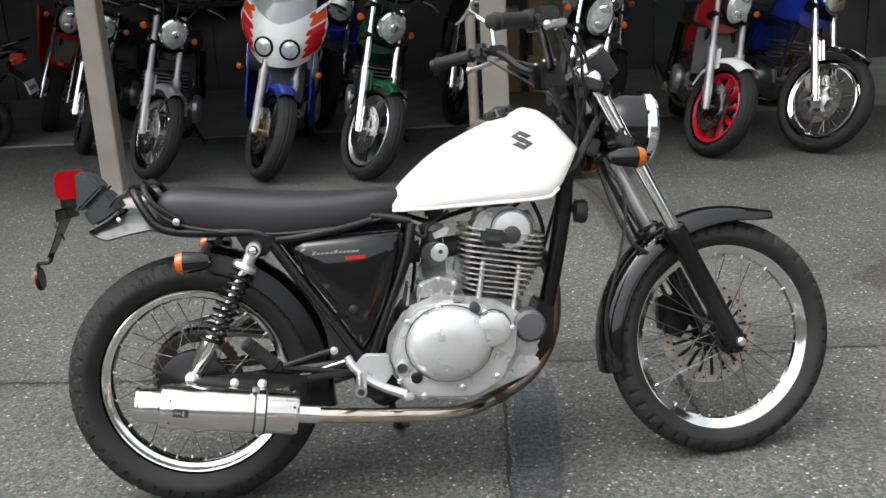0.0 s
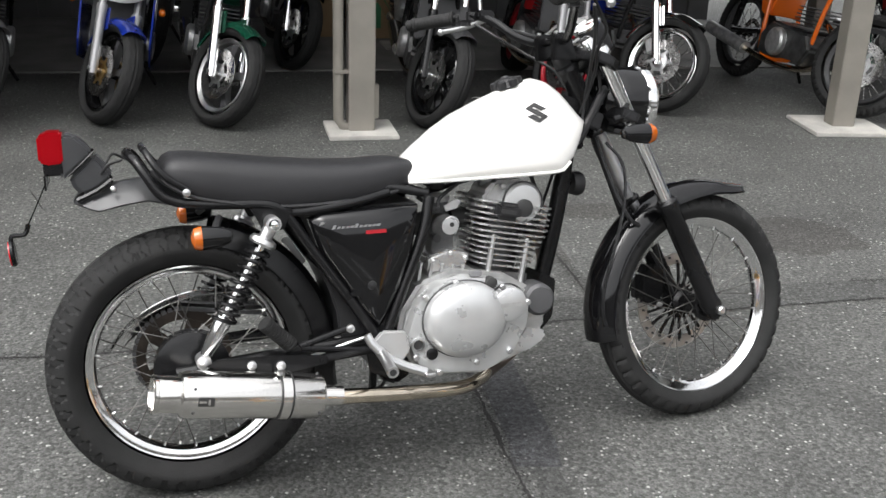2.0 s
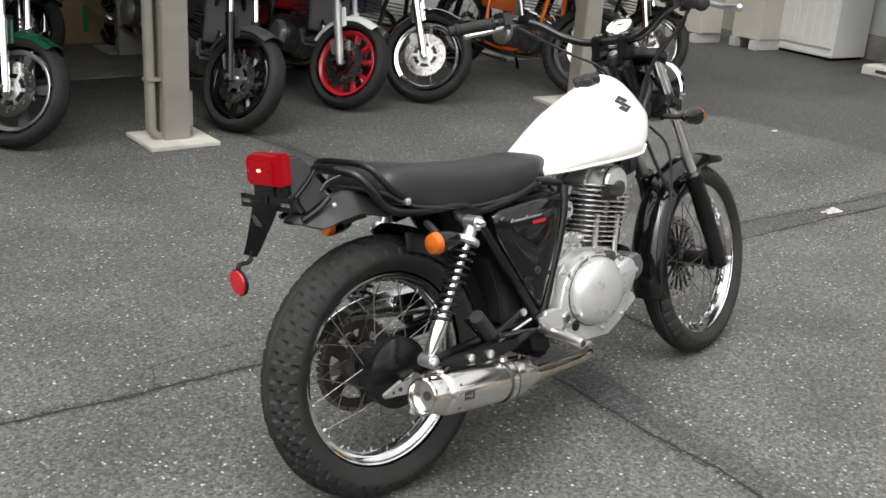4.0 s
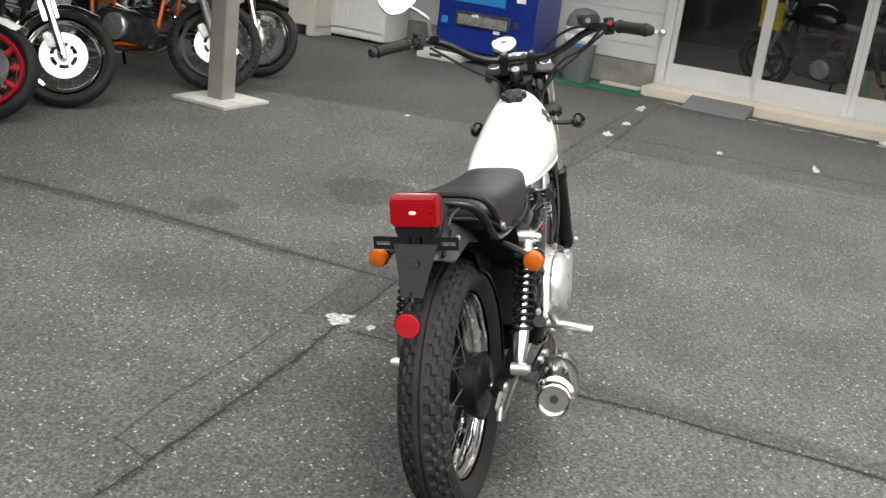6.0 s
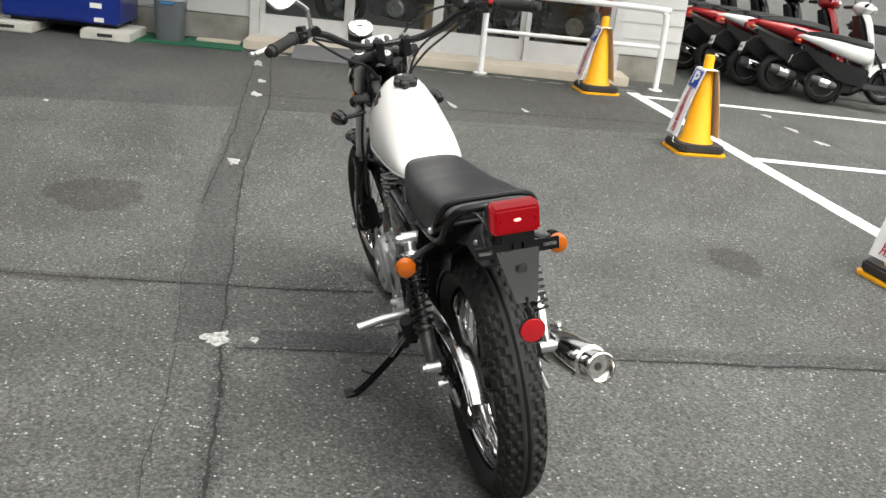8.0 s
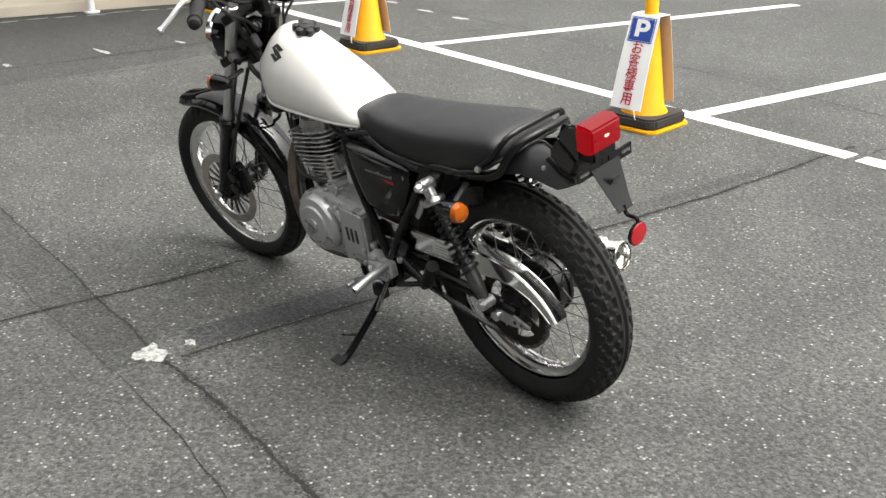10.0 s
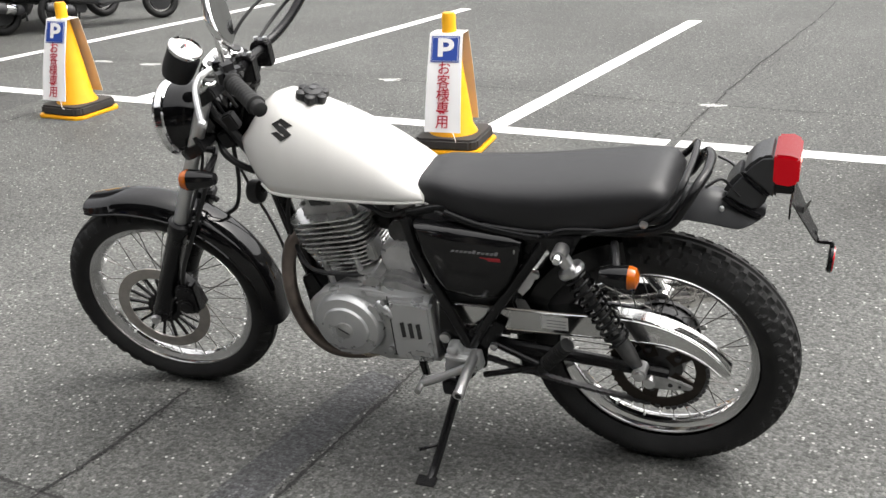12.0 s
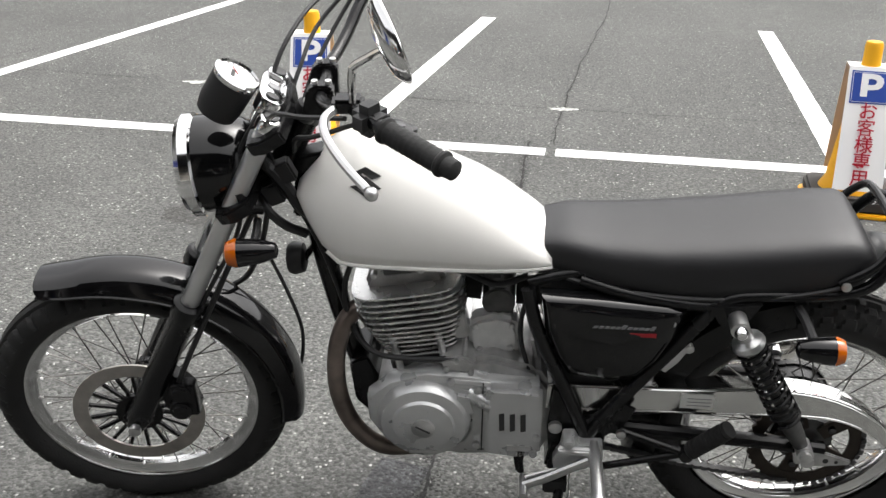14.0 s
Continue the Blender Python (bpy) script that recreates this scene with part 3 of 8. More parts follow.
# left mirror on a chrome stem
mi = bpart("mirror", G().tube([(0.905, 0.268, 1.165), (0.903, 0.27, 1.215), (0.898, 0.275, 1.23), (0.87, 0.31, 1.262), (0.85, 0.338, 1.285)], 0.0065, 10, 4), CHROME, None, "oval mirror on a bent chrome stem")
ma = Vector((-0.043, 0.085, -0.06)).normalized()
mz = Vector((-1, 0.0, 0.08))
mz = (mz - ma * mz.dot(ma)).normalized()
mr = Matrix.Translation((0.838, 0.345, 1.305)) @ Matrix((ma.cross(mz), ma, mz)).transposed().to_4x4()
hg = G()
hg.rings([[mr @ Vector((0.05 * k * math.copysign(abs(math.cos(q)) ** 0.8, math.cos(q)), 0.07 * k * math.copysign(abs(math.sin(q)) ** 0.8, math.sin(q)), h)) for q in (2 * math.pi * j / 28 for j in range(28))] for k, h in ((0.3, -0.022), (0.75, -0.016), (0.97, -0.004), (1.0, 0.002), (0.95, 0.004))])
bpart("mirror_shell", hg, CHROME, mi, "chrome mirror shell")
gg = G()
gg.rings([[mr @ Vector((0.05 * k * math.copysign(abs(math.cos(q)) ** 0.8, math.cos(q)), 0.07 * k * math.copysign(abs(math.sin(q)) ** 0.8, math.sin(q)), h)) for q in (2 * math.pi * j / 28 for j in range(28))] for k, h in ((0.92, 0.0046), (0.01, 0.0052))])
MIRROR = mat("mirror_glass", (0.85, 0.87, 0.88), 0.03, 1.0, var=0.0, rvar=0.0)
bpart("mirror_glass", gg, MIRROR, mi, "mirror glass")

# cables from the bars to the headstock and engine
for i, pts in enumerate((
    [(0.93, 0.26, 1.14), (1.0, 0.2, 1.11), (1.06, 0.12, 1.07), (1.09, 0.05, 0.98), (1.06, 0.03, 0.86), (1.0, 0.05, 0.72), (0.95, 0.09, 0.55)],
    [(0.93, -0.28, 1.14), (1.0, -0.22, 1.08), (1.03, -0.14, 1.04), (1.05, -0.09, 0.98), (1.03, -0.05, 0.88)],
    [(0.93, -0.26, 1.15), (1.0, -0.18, 1.145), (1.06, -0.09, 1.09), (1.09, -0.05, 1.0), (1.09, -0.06, 0.9)],
    [(0.9, 0.27, 1.14), (0.99, 0.16, 1.05), (1.03, 0.08, 1.0), (1.04, 0.04, 0.95)],
    [(0.92, -0.29, 1.13), (0.98, -0.2, 1.06), (1.02, -0.12, 1.0), (1.04, -0.06, 0.92), (1.02, -0.05, 0.8)],
    [(1.09, 0.045, 1.04), (1.14, 0.06, 0.95), (1.15, 0.085, 0.82), (1.22, 0.09, 0.68), (1.29, 0.07, 0.55), (1.36, 0.06, 0.42), (1.40, 0.05, 0.34)],
)):
    fpart("control_cable", G().tube(pts, 0.0045 if i != 6 else 0.005, 6, 6), PLASTIC)
# speedometer cable, hanging behind the fork on the right
fpart("speedometer_cable", G().tube([(1.12, -0.03, 0.80), (1.145, -0.07, 0.74), (1.135, -0.085, 0.64), (1.10, -0.085, 0.52), (1.075, -0.07, 0.42), (1.085, -0.05, 0.33), (1.12, -0.035, 0.285)], 0.0045, 6, 6), PLASTIC)
fpart("brake_hose", G().tube([(1.10, 0.0, 0.83), (1.13, -0.03, 0.70), (1.17, -0.05, 0.60), (1.21, -0.045, 0.57)], 0.006, 6, 6), PLASTIC)

# front mudguard
def guard(c, r, w, a0, a1, n=26, t=0.003, lip=0.018, tip=0.0):
    rows = []
    sec = []
    for k in range(13):
        q = -1 + 2 * k / 12
        sec.append((q * w / 2, -0.028 * abs(q) ** 3.0 - (lip if abs(q) == 1 else 0)))
    secs = sec + [(a * 0.97, b - t) for a, b in sec[::-1]]
    for i in range(n + 1):
        th = a0 + (a1 - a0) * i / n
        fl = 0.012 * max(0, (i / n - 0.9) / 0.1) ** 2
        nb = 1 - tip * max(0, (i / n - 0.72) / 0.28) ** 1.3
        nw = 1 - 0.22 * tip * max(0, (i / n - 0.9) / 0.1) ** 3
        rows.append([(c[0] + math.sin(th) * (r + b * nb + fl), c[1] + a * nw, c[2] + math.cos(th) * (r + b * nb + fl)) for a, b in secs])
    return G().rings(rows)


fg = guard(FA + Vector((0.005, 0, 0.0)), 0.357, 0.118, radians(-100), radians(25.0), 40, tip=0.5)
fpart("front_mudguard", fg, BLACK, None, "glossy black front mudguard")
for s in (-1, 1):
    fpart("mudguard_stay", G().tube([(1.265, s * 0.09, 0.60), (1.25, s * 0.068, 0.615), (1.23, s * 0.058, 0.61)], 0.008, 8), SATIN)

# fuel tank
TX = [0.556, 0.575, 0.60, 0.65, 0.70, 0.78, 0.86, 0.92, 0.96, 0.995, 1.025, 1.045]
TT = [0.782, 0.808, 0.832, 0.873, 0.905, 0.942, 0.974, 0.990, 0.979, 0.952, 0.915, 0.888]
TB = [0.748, 0.748, 0.748, 0.748, 0.749, 0.750, 0.751, 0.752, 0.754, 0.785, 0.835, 0.868]
TW = [0.092, 0.099, 0.106, 0.114, 0.119, 0.123, 0.125, 0.124, 0.120, 0.110, 0.092, 0.066]
rings = []
for x in list(np.linspace(0.556, 1.045, 40)):
    zt, zb, w = ss(x, TX, TT), ss(x, TX, TB), ss(x, TX, TW)
    h = zt - zb
    prof = [(0, 0), (0.5, 0), (0.90, 0.0), (0.975, 0.03), (1.0, 0.13), (0.985, 0.30), (0.915, 0.48), (0.785, 0.65), (0.61, 0.80), (0.415, 0.915), (0.21, 0.98), (0, 1.0)]
    r = [(x, a * w, zb + b * h) for a, b in prof]
    rings.append(r + [(p[0], -p[1], p[2]) for p in r[-2:0:-1]])
tank = part("fuel_tank", G().rings(rings), WHITE, P, "white painted teardrop fuel tank", sharp=60)
for s in (-1, 1):
    part("tank_seam", G().tube([(x, s * (ss(x, TX, TW) * 0.965), ss(x, TX, TB) + 0.001) for x in np.linspace(0.556, 0.985, 20)], 0.0045, 8, 1), WHITE, tank)
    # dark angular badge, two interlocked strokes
    def on_tank(x, z, lift=0.0012):
        zt, zb, w = ss(x, TX, TT), ss(x, TX, TB), ss(x, TX, TW)
        f = (z - zb) / (zt - zb)
        return (x, s * (w * float(np.interp(f, [0.03, 0.13, 0.30, 0.48, 0.65, 0.80], [0.975, 1.0, 0.985, 0.915, 0.785, 0.61])) + lift), z)
    bg = G()
    for k in (1, -1):
        poly = [(-0.0143, 0.0034), (0.0, 0.0093), (0.0286, -0.0114), (0.0013, -0.0270), (-0.0282, -0.0093), (-0.0114, -0.0038), (0.0059, -0.0151), (0.0093, -0.0126)]
        bg.rings([[on_tank((0.898 if s < 0 else 0.908) - s * k * a, (0.905 if s < 0 else 0.920) + k * b * 0.92, lift + (0.0003 if k > 0 else 0.0)) for a, b in poly] for lift in (0.0004, 0.0022)])
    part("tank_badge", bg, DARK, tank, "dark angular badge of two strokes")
capd = Vector((-0.26, 0, 0.966)).normalized()
cap = part("fuel_cap", G().lathe([(0.03, -0.014), (0.035, -0.008), (0.024, 0.012), (0.012, 0.016)], (0.855, 0, 0.978), capd, 24), PLASTIC, tank, "black lobed fuel cap")
cs = capd.orthogonal().normalized()
for k in range(6):
    a = 2 * math.pi * k / 6
    c = Vector((0.855, 0, 0.978)) + (cs * math.cos(a) + capd.cross(cs) * math.sin(a)) * 0.03
    part("cap_lobe", G().lathe([(0.011, -0.01), (0.013, -0.004), (0.012, 0.008), (0.006, 0.011)], c, capd, 12), PLASTIC, cap)
part("cap_lock", G().lathe([(0.0095, 0.012), (0.0085, 0.0185), (0.003, 0.0195)], (0.855, 0, 0.978), capd, 16), DULL, cap, "metal lock cover")
part("tank_sticker", G().tube([(0.772, -0.035, 0.9425), (0.774, 0.0, 0.9455), (0.772, 0.035, 0.9425)], 0.0011, 4, 3), GREYP, tank)

# seat
SX = [-0.035, -0.02, 0.0, 0.05, 0.15, 0.25, 0.35, 0.45, 0.53, 0.572]
ST = [0.812, 0.836, 0.846, 0.845, 0.831, 0.818, 0.808, 0.804, 0.808, 0.800]
SB = [0.795, 0.780, 0.767, 0.745, 0.724, 0.712, 0.712, 0.721, 0.736, 0.745]
SW = [0.10, 0.115, 0.122, 0.128, 0.128, 0.126, 0.121, 0.109, 0.093, 0.078]
rings = []
for x in np.linspace(-0.035, 0.572, 34):
    zt, zb, w = ss(x, SX, ST), ss(x, SX, SB), ss(x, SX, SW)
    h = zt - zb
    r = [(x, a * w, zb + b * h) for a, b in [(0, 0), (0.6, 0), (0.96, 0.02), (1.0, 0.12), (1.0, 0.40), (0.985, 0.62), (0.93, 0.80), (0.81, 0.915), (0.58, 0.98), (0.28, 1.003), (0, 1.01)]]
    rings.append(r + [(p[0], -p[1], p[2]) for p in r[-2:0:-1]])
seat = part("seat", G().rings(rings), VINYL, P, "long black vinyl seat", sharp=50)
part("seat_base", G().tube([(0.56, -0.088, 0.738), (0.45, -0.115, 0.722), (0.25, -0.127, 0.716), (0.05, -0.128, 0.748), (-0.03, -0.10, 0.792), (-0.035, 0.10, 0.792), (0.05, 0.128, 0.748), (0.25, 0.127, 0.716), (0.45, 0.115, 0.722), (0.56, 0.088, 0.738)], 0.005, 8, 4), PLASTIC, seat)

# frame tubes
def tubes(name, pts, r=0.0125, m=SATIN, both=True, label="", smooth=4):
    a = part(name, G().tube(pts, r, 12, smooth), m, P, label)
    if both:
        b = part(name, G().tube(mir(pts), r, 12, smooth), m, P, label)


tubes("subframe_rail", [(0.50, 0.10, 0.73), (0.40, 0.118, 0.712), (0.26, 0.125, 0.700), (0.20, 0.124, 0.724), (0.04, 0.122, 0.735), (-0.030, 0.118, 0.757), (-0.064, 0.108, 0.806), (-0.084, 0.085, 0.838), (-0.097, 0.04, 0.848), (-0.099, 0.0, 0.849)], 0.0115, label="black tubular seat rail")
tubes("rear_down_tube", [(0.235, 0.125, 0.712), (0.30, 0.125, 0.61), (0.40, 0.128, 0.46), (0.465, 0.13, 0.35)], 0.0140)
tubes("front_down_tube", [(0.60, 0.115, 0.715), (0.575, 0.125, 0.62), (0.51, 0.13, 0.47), (0.465, 0.13, 0.36)], 0.0140)
tubes("cradle_tube", [(1.03, 0.0, 0.85), (1.015, 0.004, 0.72), (0.982, 0.008, 0.56), (0.945, 0.012, 0.42)], 0.023, both=False, label="black single down tube")
part("engine_bracket", G().prism([(0.925, 0.48), (0.965, 0.46), (0.955, 0.36), (0.90, 0.30), (0.86, 0.33), (0.89, 0.40)], -0.06, 0.06), SATIN, P, "", 0.004)
part("backbone", G().tube([(1.0, 0, 0.90), (0.8, 0, 0.80), (0.58, 0, 0.765), (0.40, 0, 0.74)], 0.022, 12), SATIN, P)
tubes("cross_strut", [(0.60, 0.10, 0.72), (0.50, 0.09, 0.74), (0.40, 0.09, 0.735)], 0.011)
# grab rail loop
part("grab_rail", G().tube([(0.03, 0.128, 0.765), (-0.02, 0.128, 0.80), (-0.045, 0.12, 0.830), (-0.058, 0.10, 0.853), (-0.063, 0.06, 0.861), (-0.065, 0, 0.862), (-0.063, -0.06, 0.861), (-0.058, -0.10, 0.853), (-0.045, -0.12, 0.830), (-0.02, -0.128, 0.80), (0.03, -0.128, 0.765)], 0.008, 10, 5), SATIN, P, "black grab rail")
for s in (-1, 1):
    part("rail_bolt", G().lathe([(0.009, 0), (0.009, 0.008), (0.004, 0.01)], (0.02, s * 0.132, 0.765), (0, s, 0), 10), ALU, P)
# pivot plates and mudguard inner
for s in (-1, 1):
    part("pivot_plate", G().prism([(0.44, 0.40), (0.50, 0.40), (0.52, 0.33), (0.49, 0.26), (0.43, 0.29), (0.42, 0.36)], s * 0.115, s * 0.125), SATIN, P, "", 0.003)
    part("pivot_bolt", G().lathe([(0.014, 0), (0.014, 0.01), (0.006, 0.012)], (0.528 if s > 0 else 0.478, s * 0.132, 0.382 if s > 0 else 0.375), (0, s, 0), 14), ALU, P, "metal swingarm pivot bolt")
ig = part("inner_mudguard", guard(RA, 0.362, 0.14, radians(12), radians(105), 26, lip=0.034), SATIN, P, "black inner mudguard")

# black panel, added to darken the open gap behind the left cover
part("gap_panel", G().prism([(0.225, 0.716), (0.330, 0.716), (0.330, 0.600), (0.300, 0.615)], 0.096, 0.102), SATIN, P)
part("battery_box", G().prism([(0.318, 0.56), (0.40, 0.56), (0.45, 0.50), (0.45, 0.37), (0.368, 0.37), (0.362, 0.44), (0.345, 0.50)], -0.085, 0.085), PLASTIC, P, "black battery box", 0.006)
part("box_bracket", G().prism([(0.272, 0.600), (0.288, 0.602), (0.33, 0.535), (0.318, 0.525), (0.296, 0.552)], 0.112, 0.118).lathe([(0.010, 0), (0.010, 0.008), (0.004, 0.010)], (0.280, 0.118, 0.592), (0, 1, 0), 12), ALU, P, "bare metal bracket with a bolt", 0.0015)
# tool box / airbox behind the covers and battery box fill
part("airbox", G().prism([(0.30, 0.70), (0.58, 0.70), (0.53, 0.44), (0.46, 0.40), (0.37, 0.52)], -0.10, 0.10), PLASTIC, P, "", 0.01)
for s in (-1, 1):
    if s < 0:
        poly = [(0.295, 0.682), (0.32, 0.694), (0.45, 0.698), (0.566, 0.700), (0.562, 0.65), (0.545, 0.58), (0.515, 0.50), (0.478, 0.43), (0.455, 0.395), (0.42, 0.44), (0.37, 0.52), (0.32, 0.60)]
    else:
        poly = [(0.30, 0.690), (0.33, 0.70), (0.45, 0.708), (0.575, 0.712), (0.565, 0.64), (0.54, 0.57), (0.515, 0.525), (0.43, 0.51), (0.37, 0.525), (0.335, 0.57), (0.31, 0.63)]
    cx, cz = np.mean([p[0] for p in poly]), np.mean([p[1] for p in poly])
    shrink = lambda k: [(cx + (a - cx) * k, cz + (b - cz) * k) for a, b in poly]
    rg = [[(a, s * y, b) for a, b in shrink(k)] for k, y in ((1.0, 0.105), (1.0, 0.120), (0.985, 0.130), (0.95, 0.138), (0.88, 0.145), (0.72, 0.151), (0.45, 0.1545), (0.01, 0.156))]
    sc = part("side_cover", G().rings(rg), BLACK, P, "glossy black plastic side cover", sharp=60)
    nd = G()
    for k in range(11):
        xk = (0.405 if s < 0 else 0.415) + (k - 5) * 0.0108
        hk = 0.009 if k in (0, 5) else 0.0052
        nd.prism([(xk - 0.004 + s * 0.002, 0.658), (xk + 0.0035 + s * 0.002, 0.658), (xk + 0.0035 - s * 0.002, 0.658 + hk), (xk - 0.004 - s * 0.002, 0.658 + hk)], s * (0.1532 if s < 0 else 0.1545), s * (0.1545 if s < 0 else 0.1558))
    part("name_decal", nd, GREYP, sc, "row of thin slanted silver bars")
    part("model_decal", G().box((0.452 if s < 0 else 0.378, s * (0.1548 if s < 0 else 0.1542), 0.645), (0.050, 0.0012, 0.009)), REDPAINT, sc, "short red bar decal")
    part("cover_screw", G().lathe([(0.008, 0), (0.008, 0.006)], (0.325, s * 0.140, 0.668), (0, s, 0), 12), ALU, sc)
    if s < 0:
        part("cover_rib", G().box((0.44, s * 0.149, 0.497), (0.11, 0.006, 0.012)), BLACK, sc, "", 0.002)
        part("cover_grommet", G().lathe([(0.012, 0), (0.010, 0.006), (0.003, 0.008)], (0.437, s * 0.152, 0.515), (0, s, 0), 14), PLASTIC, sc)

# rear suspension
for s in (-1, 1):
    top, bot = Vector((0.205, s * 0.16, 0.685)), Vector((0.028, s * 0.16, 0.378))
    d = (bot - top).normalized()
    L = (bot - top).length
    sh = part("rear_shock", G().lathe([(0.011, 0.05), (0.011, 0.24), (0.020, 0.242), (0.021, 0.27), (0.018, 0.31), (0.013, L - 0.012)], top, d, 18), CHROME if s < 0 else DARKAL, P, "twin rear shock absorber with a black coil spring")
    part("upper_eye", G().lathe([(0.018, -0.02), (0.018, 0.02)], top, (0, 1, 0), 18).lathe([(0.016, 0.012), (0.016, 0.035), (0.03, 0.04), (0.033, 0.05), (0.03, 0.056)], top, d, 20), ALU, sh, "polished upper shock mount")
    part("lower_eye", G().lathe([(0.017, -0.02), (0.017, 0.02)], bot, (0, 1, 0), 18), ALU, sh)
    part("cap_nut", G().lathe([(0.013, 0), (0.013, 0.01), (0.009, 0.018), (0.003, 0.02)], top + Vector((0, s * 0.018, 0)), (0, s, 0), 12), CHROME, sh)
    part("lower_nut", G().lathe([(0.012, 0), (0.012, 0.01), (0.006, 0.013)], bot + Vector((0, s * 0.018, 0)), (0, s, 0), 12), ALU, sh)
    side = d.orthogonal().normalized()
    up = d.cross(side)
    turns = 10.5
    cp = [top + d * (0.06 + (L - 0.06 - 0.095) * i / 168) + (side * math.cos(2 * math.pi * turns * i / 168) + up * math.sin(2 * math.pi * turns * i / 168)) * 0.0265 for i in range(169)]
    part("coil_spring", G().tube(cp, 0.0042, 7, 1), SATIN, sh, "black coil spring")
    # swingarm leg, passenger peg and signal
    part("swingarm", G().tube([(0.478, s * 0.105, 0.37), (0.30, s * 0.108, 0.36), (0.12, s * 0.11, 0.35), (-0.03, s * 0.11, 0.336)], 0.0165, 10, 2), SATIN, P, "black tubular swingarm")
    part("axle_plate", G().prism([(0.035, 0.338), (0.025, 0.302), (-0.020, 0.298), (-0.085, 0.306), (-0.090, 0.318), (-0.040, 0.336), (0.0, 0.346)], s * 0.118, s * 0.126), CASTD, P, "cast axle adjuster plate", 0.003)
    for hx, hz, hr in ((-0.036, 0.317, 0.006), (-0.058, 0.315, 0.004)):
        part("plate_hole", G().lathe([(hr, 0), (hr, 0.0012)], (hx, s * 0.126, hz), (0, s, 0), 12), DARK, P)
    part("shock_bracket", G().box((0.03, s * 0.133, 0.368), (0.03, 0.03, 0.03)), SATIN, P, "", 0.004)
    lo, hi = (Vector((0.262, 0.168, 0.358)), Vector((0.192, 0.192, 0.452))) if s > 0 else (Vector((0.240, -0.168, 0.384)), Vector((0.167, -0.192, 0.460)))
    root = [(0.394, s * 0.138, 0.383), (0.428, s * 0.145, 0.285)] if s > 0 else [(0.380, s * 0.138, 0.412), (0.440, s * 0.140, 0.348)]
    pa = part("peg_arm", G().tube([root[0], tuple(lo)], 0.0085, 10, 1).tube([root[1], tuple(lo)], 0.0080, 10, 1), SATIN, P, "black tubular passenger peg carrier")
    part("peg_joint", G().lathe([(0.013, -0.016), (0.015, -0.012), (0.015, 0.012), (0.013, 0.016)], lo, (0, 1, 0.2), 14), SATIN, pa)
    pd = (hi - lo).normalized()
    pl = (hi - lo).length
    ribs = [(0.012, 0.008), (0.016, 0.012)]
    for k in range(10):
        zk = 0.016 + (pl - 0.024) * k / 10
        dz = (pl - 0.024) / 10
        ribs += [(0.0190, zk), (0.0190, zk + dz * 0.6), (0.0170, zk + dz * 0.7), (0.0170, zk + dz * 0.95)]
    part("passenger_peg", G().lathe(ribs + [(0.0190, pl - 0.006), (0.0180, pl), (0.004, pl + 0.001)], lo, pd, 20), RUBBER, pa, "folded black ribbed passenger foot peg")
    part("arm_bolt", G().lathe([(0.010, 0), (0.010, 0.009), (0.004, 0.011)], Vector(root[0]) + Vector((0, s * 0.006, 0)), (0, s, 0), 12), ALU, pa)
    ts = part("rear_turn_signal", G().lathe([(0.006, -0.012), (0.015, -0.008), (0.023, 0.014), (0.027, 0.045), (0.0275, 0.055)], (0.095, s * 0.206, 0.67), (-1, 0, 0), 20), BLACK, P, "black bullet turn signal with amber lens")
    part("lens", G().lathe([(0.027, 0.053), (0.0275, 0.06), (0.023, 0.072), (0.008, 0.078)], (0.095, s * 0.206, 0.67), (-1, 0, 0), 20), ORANGE, ts, "amber lens")
    part("stem", G().tube([(0.07, s * 0.19, 0.672), (0.08, s * 0.15, 0.69), (0.09, s * 0.118, 0.70)], 0.009, 8), PLASTIC, ts)
part("rear_axle", G().lathe([(0.013, -0.145), (0.013, -0.13), (0.008, -0.128), (0.008, 0.128), (0.014, 0.13), (0.014, 0.142)], RA, (0, 1, 0), 14), ALU, P)
# rear drum plate and brake lever arm on the right
part("brake_plate", G().lathe([(0.09, -0.07), (0.09, -0.082), (0.07, -0.09), (0.03, -0.094), (0.015, -0.1)], RA, (0, 1, 0), 32), SATIN, P, "black rear drum brake plate")
part("brake_arm", G().tube([(0.06, -0.10, 0.33), (0.03, -0.105, 0.27), (0.01, -0.105, 0.235)], 0.008, 8), CASTD, P)
part("brake_rod", G().tube([(0.415, -0.142, 0.384), (0.26, -0.140, 0.347), (0.02, -0.112, 0.238)], 0.004, 6, 1), ALU, P)
part("return_spring", G().tube([(0.245 - 0.06 * i / 120 + 0.013 * math.cos(i * 0.6), -0.145 + 0.013 * math.sin(i * 0.6), 0.37 + 0.07 * i / 120) for i in range(121)], 0.0025, 5, 1), SATIN, P)
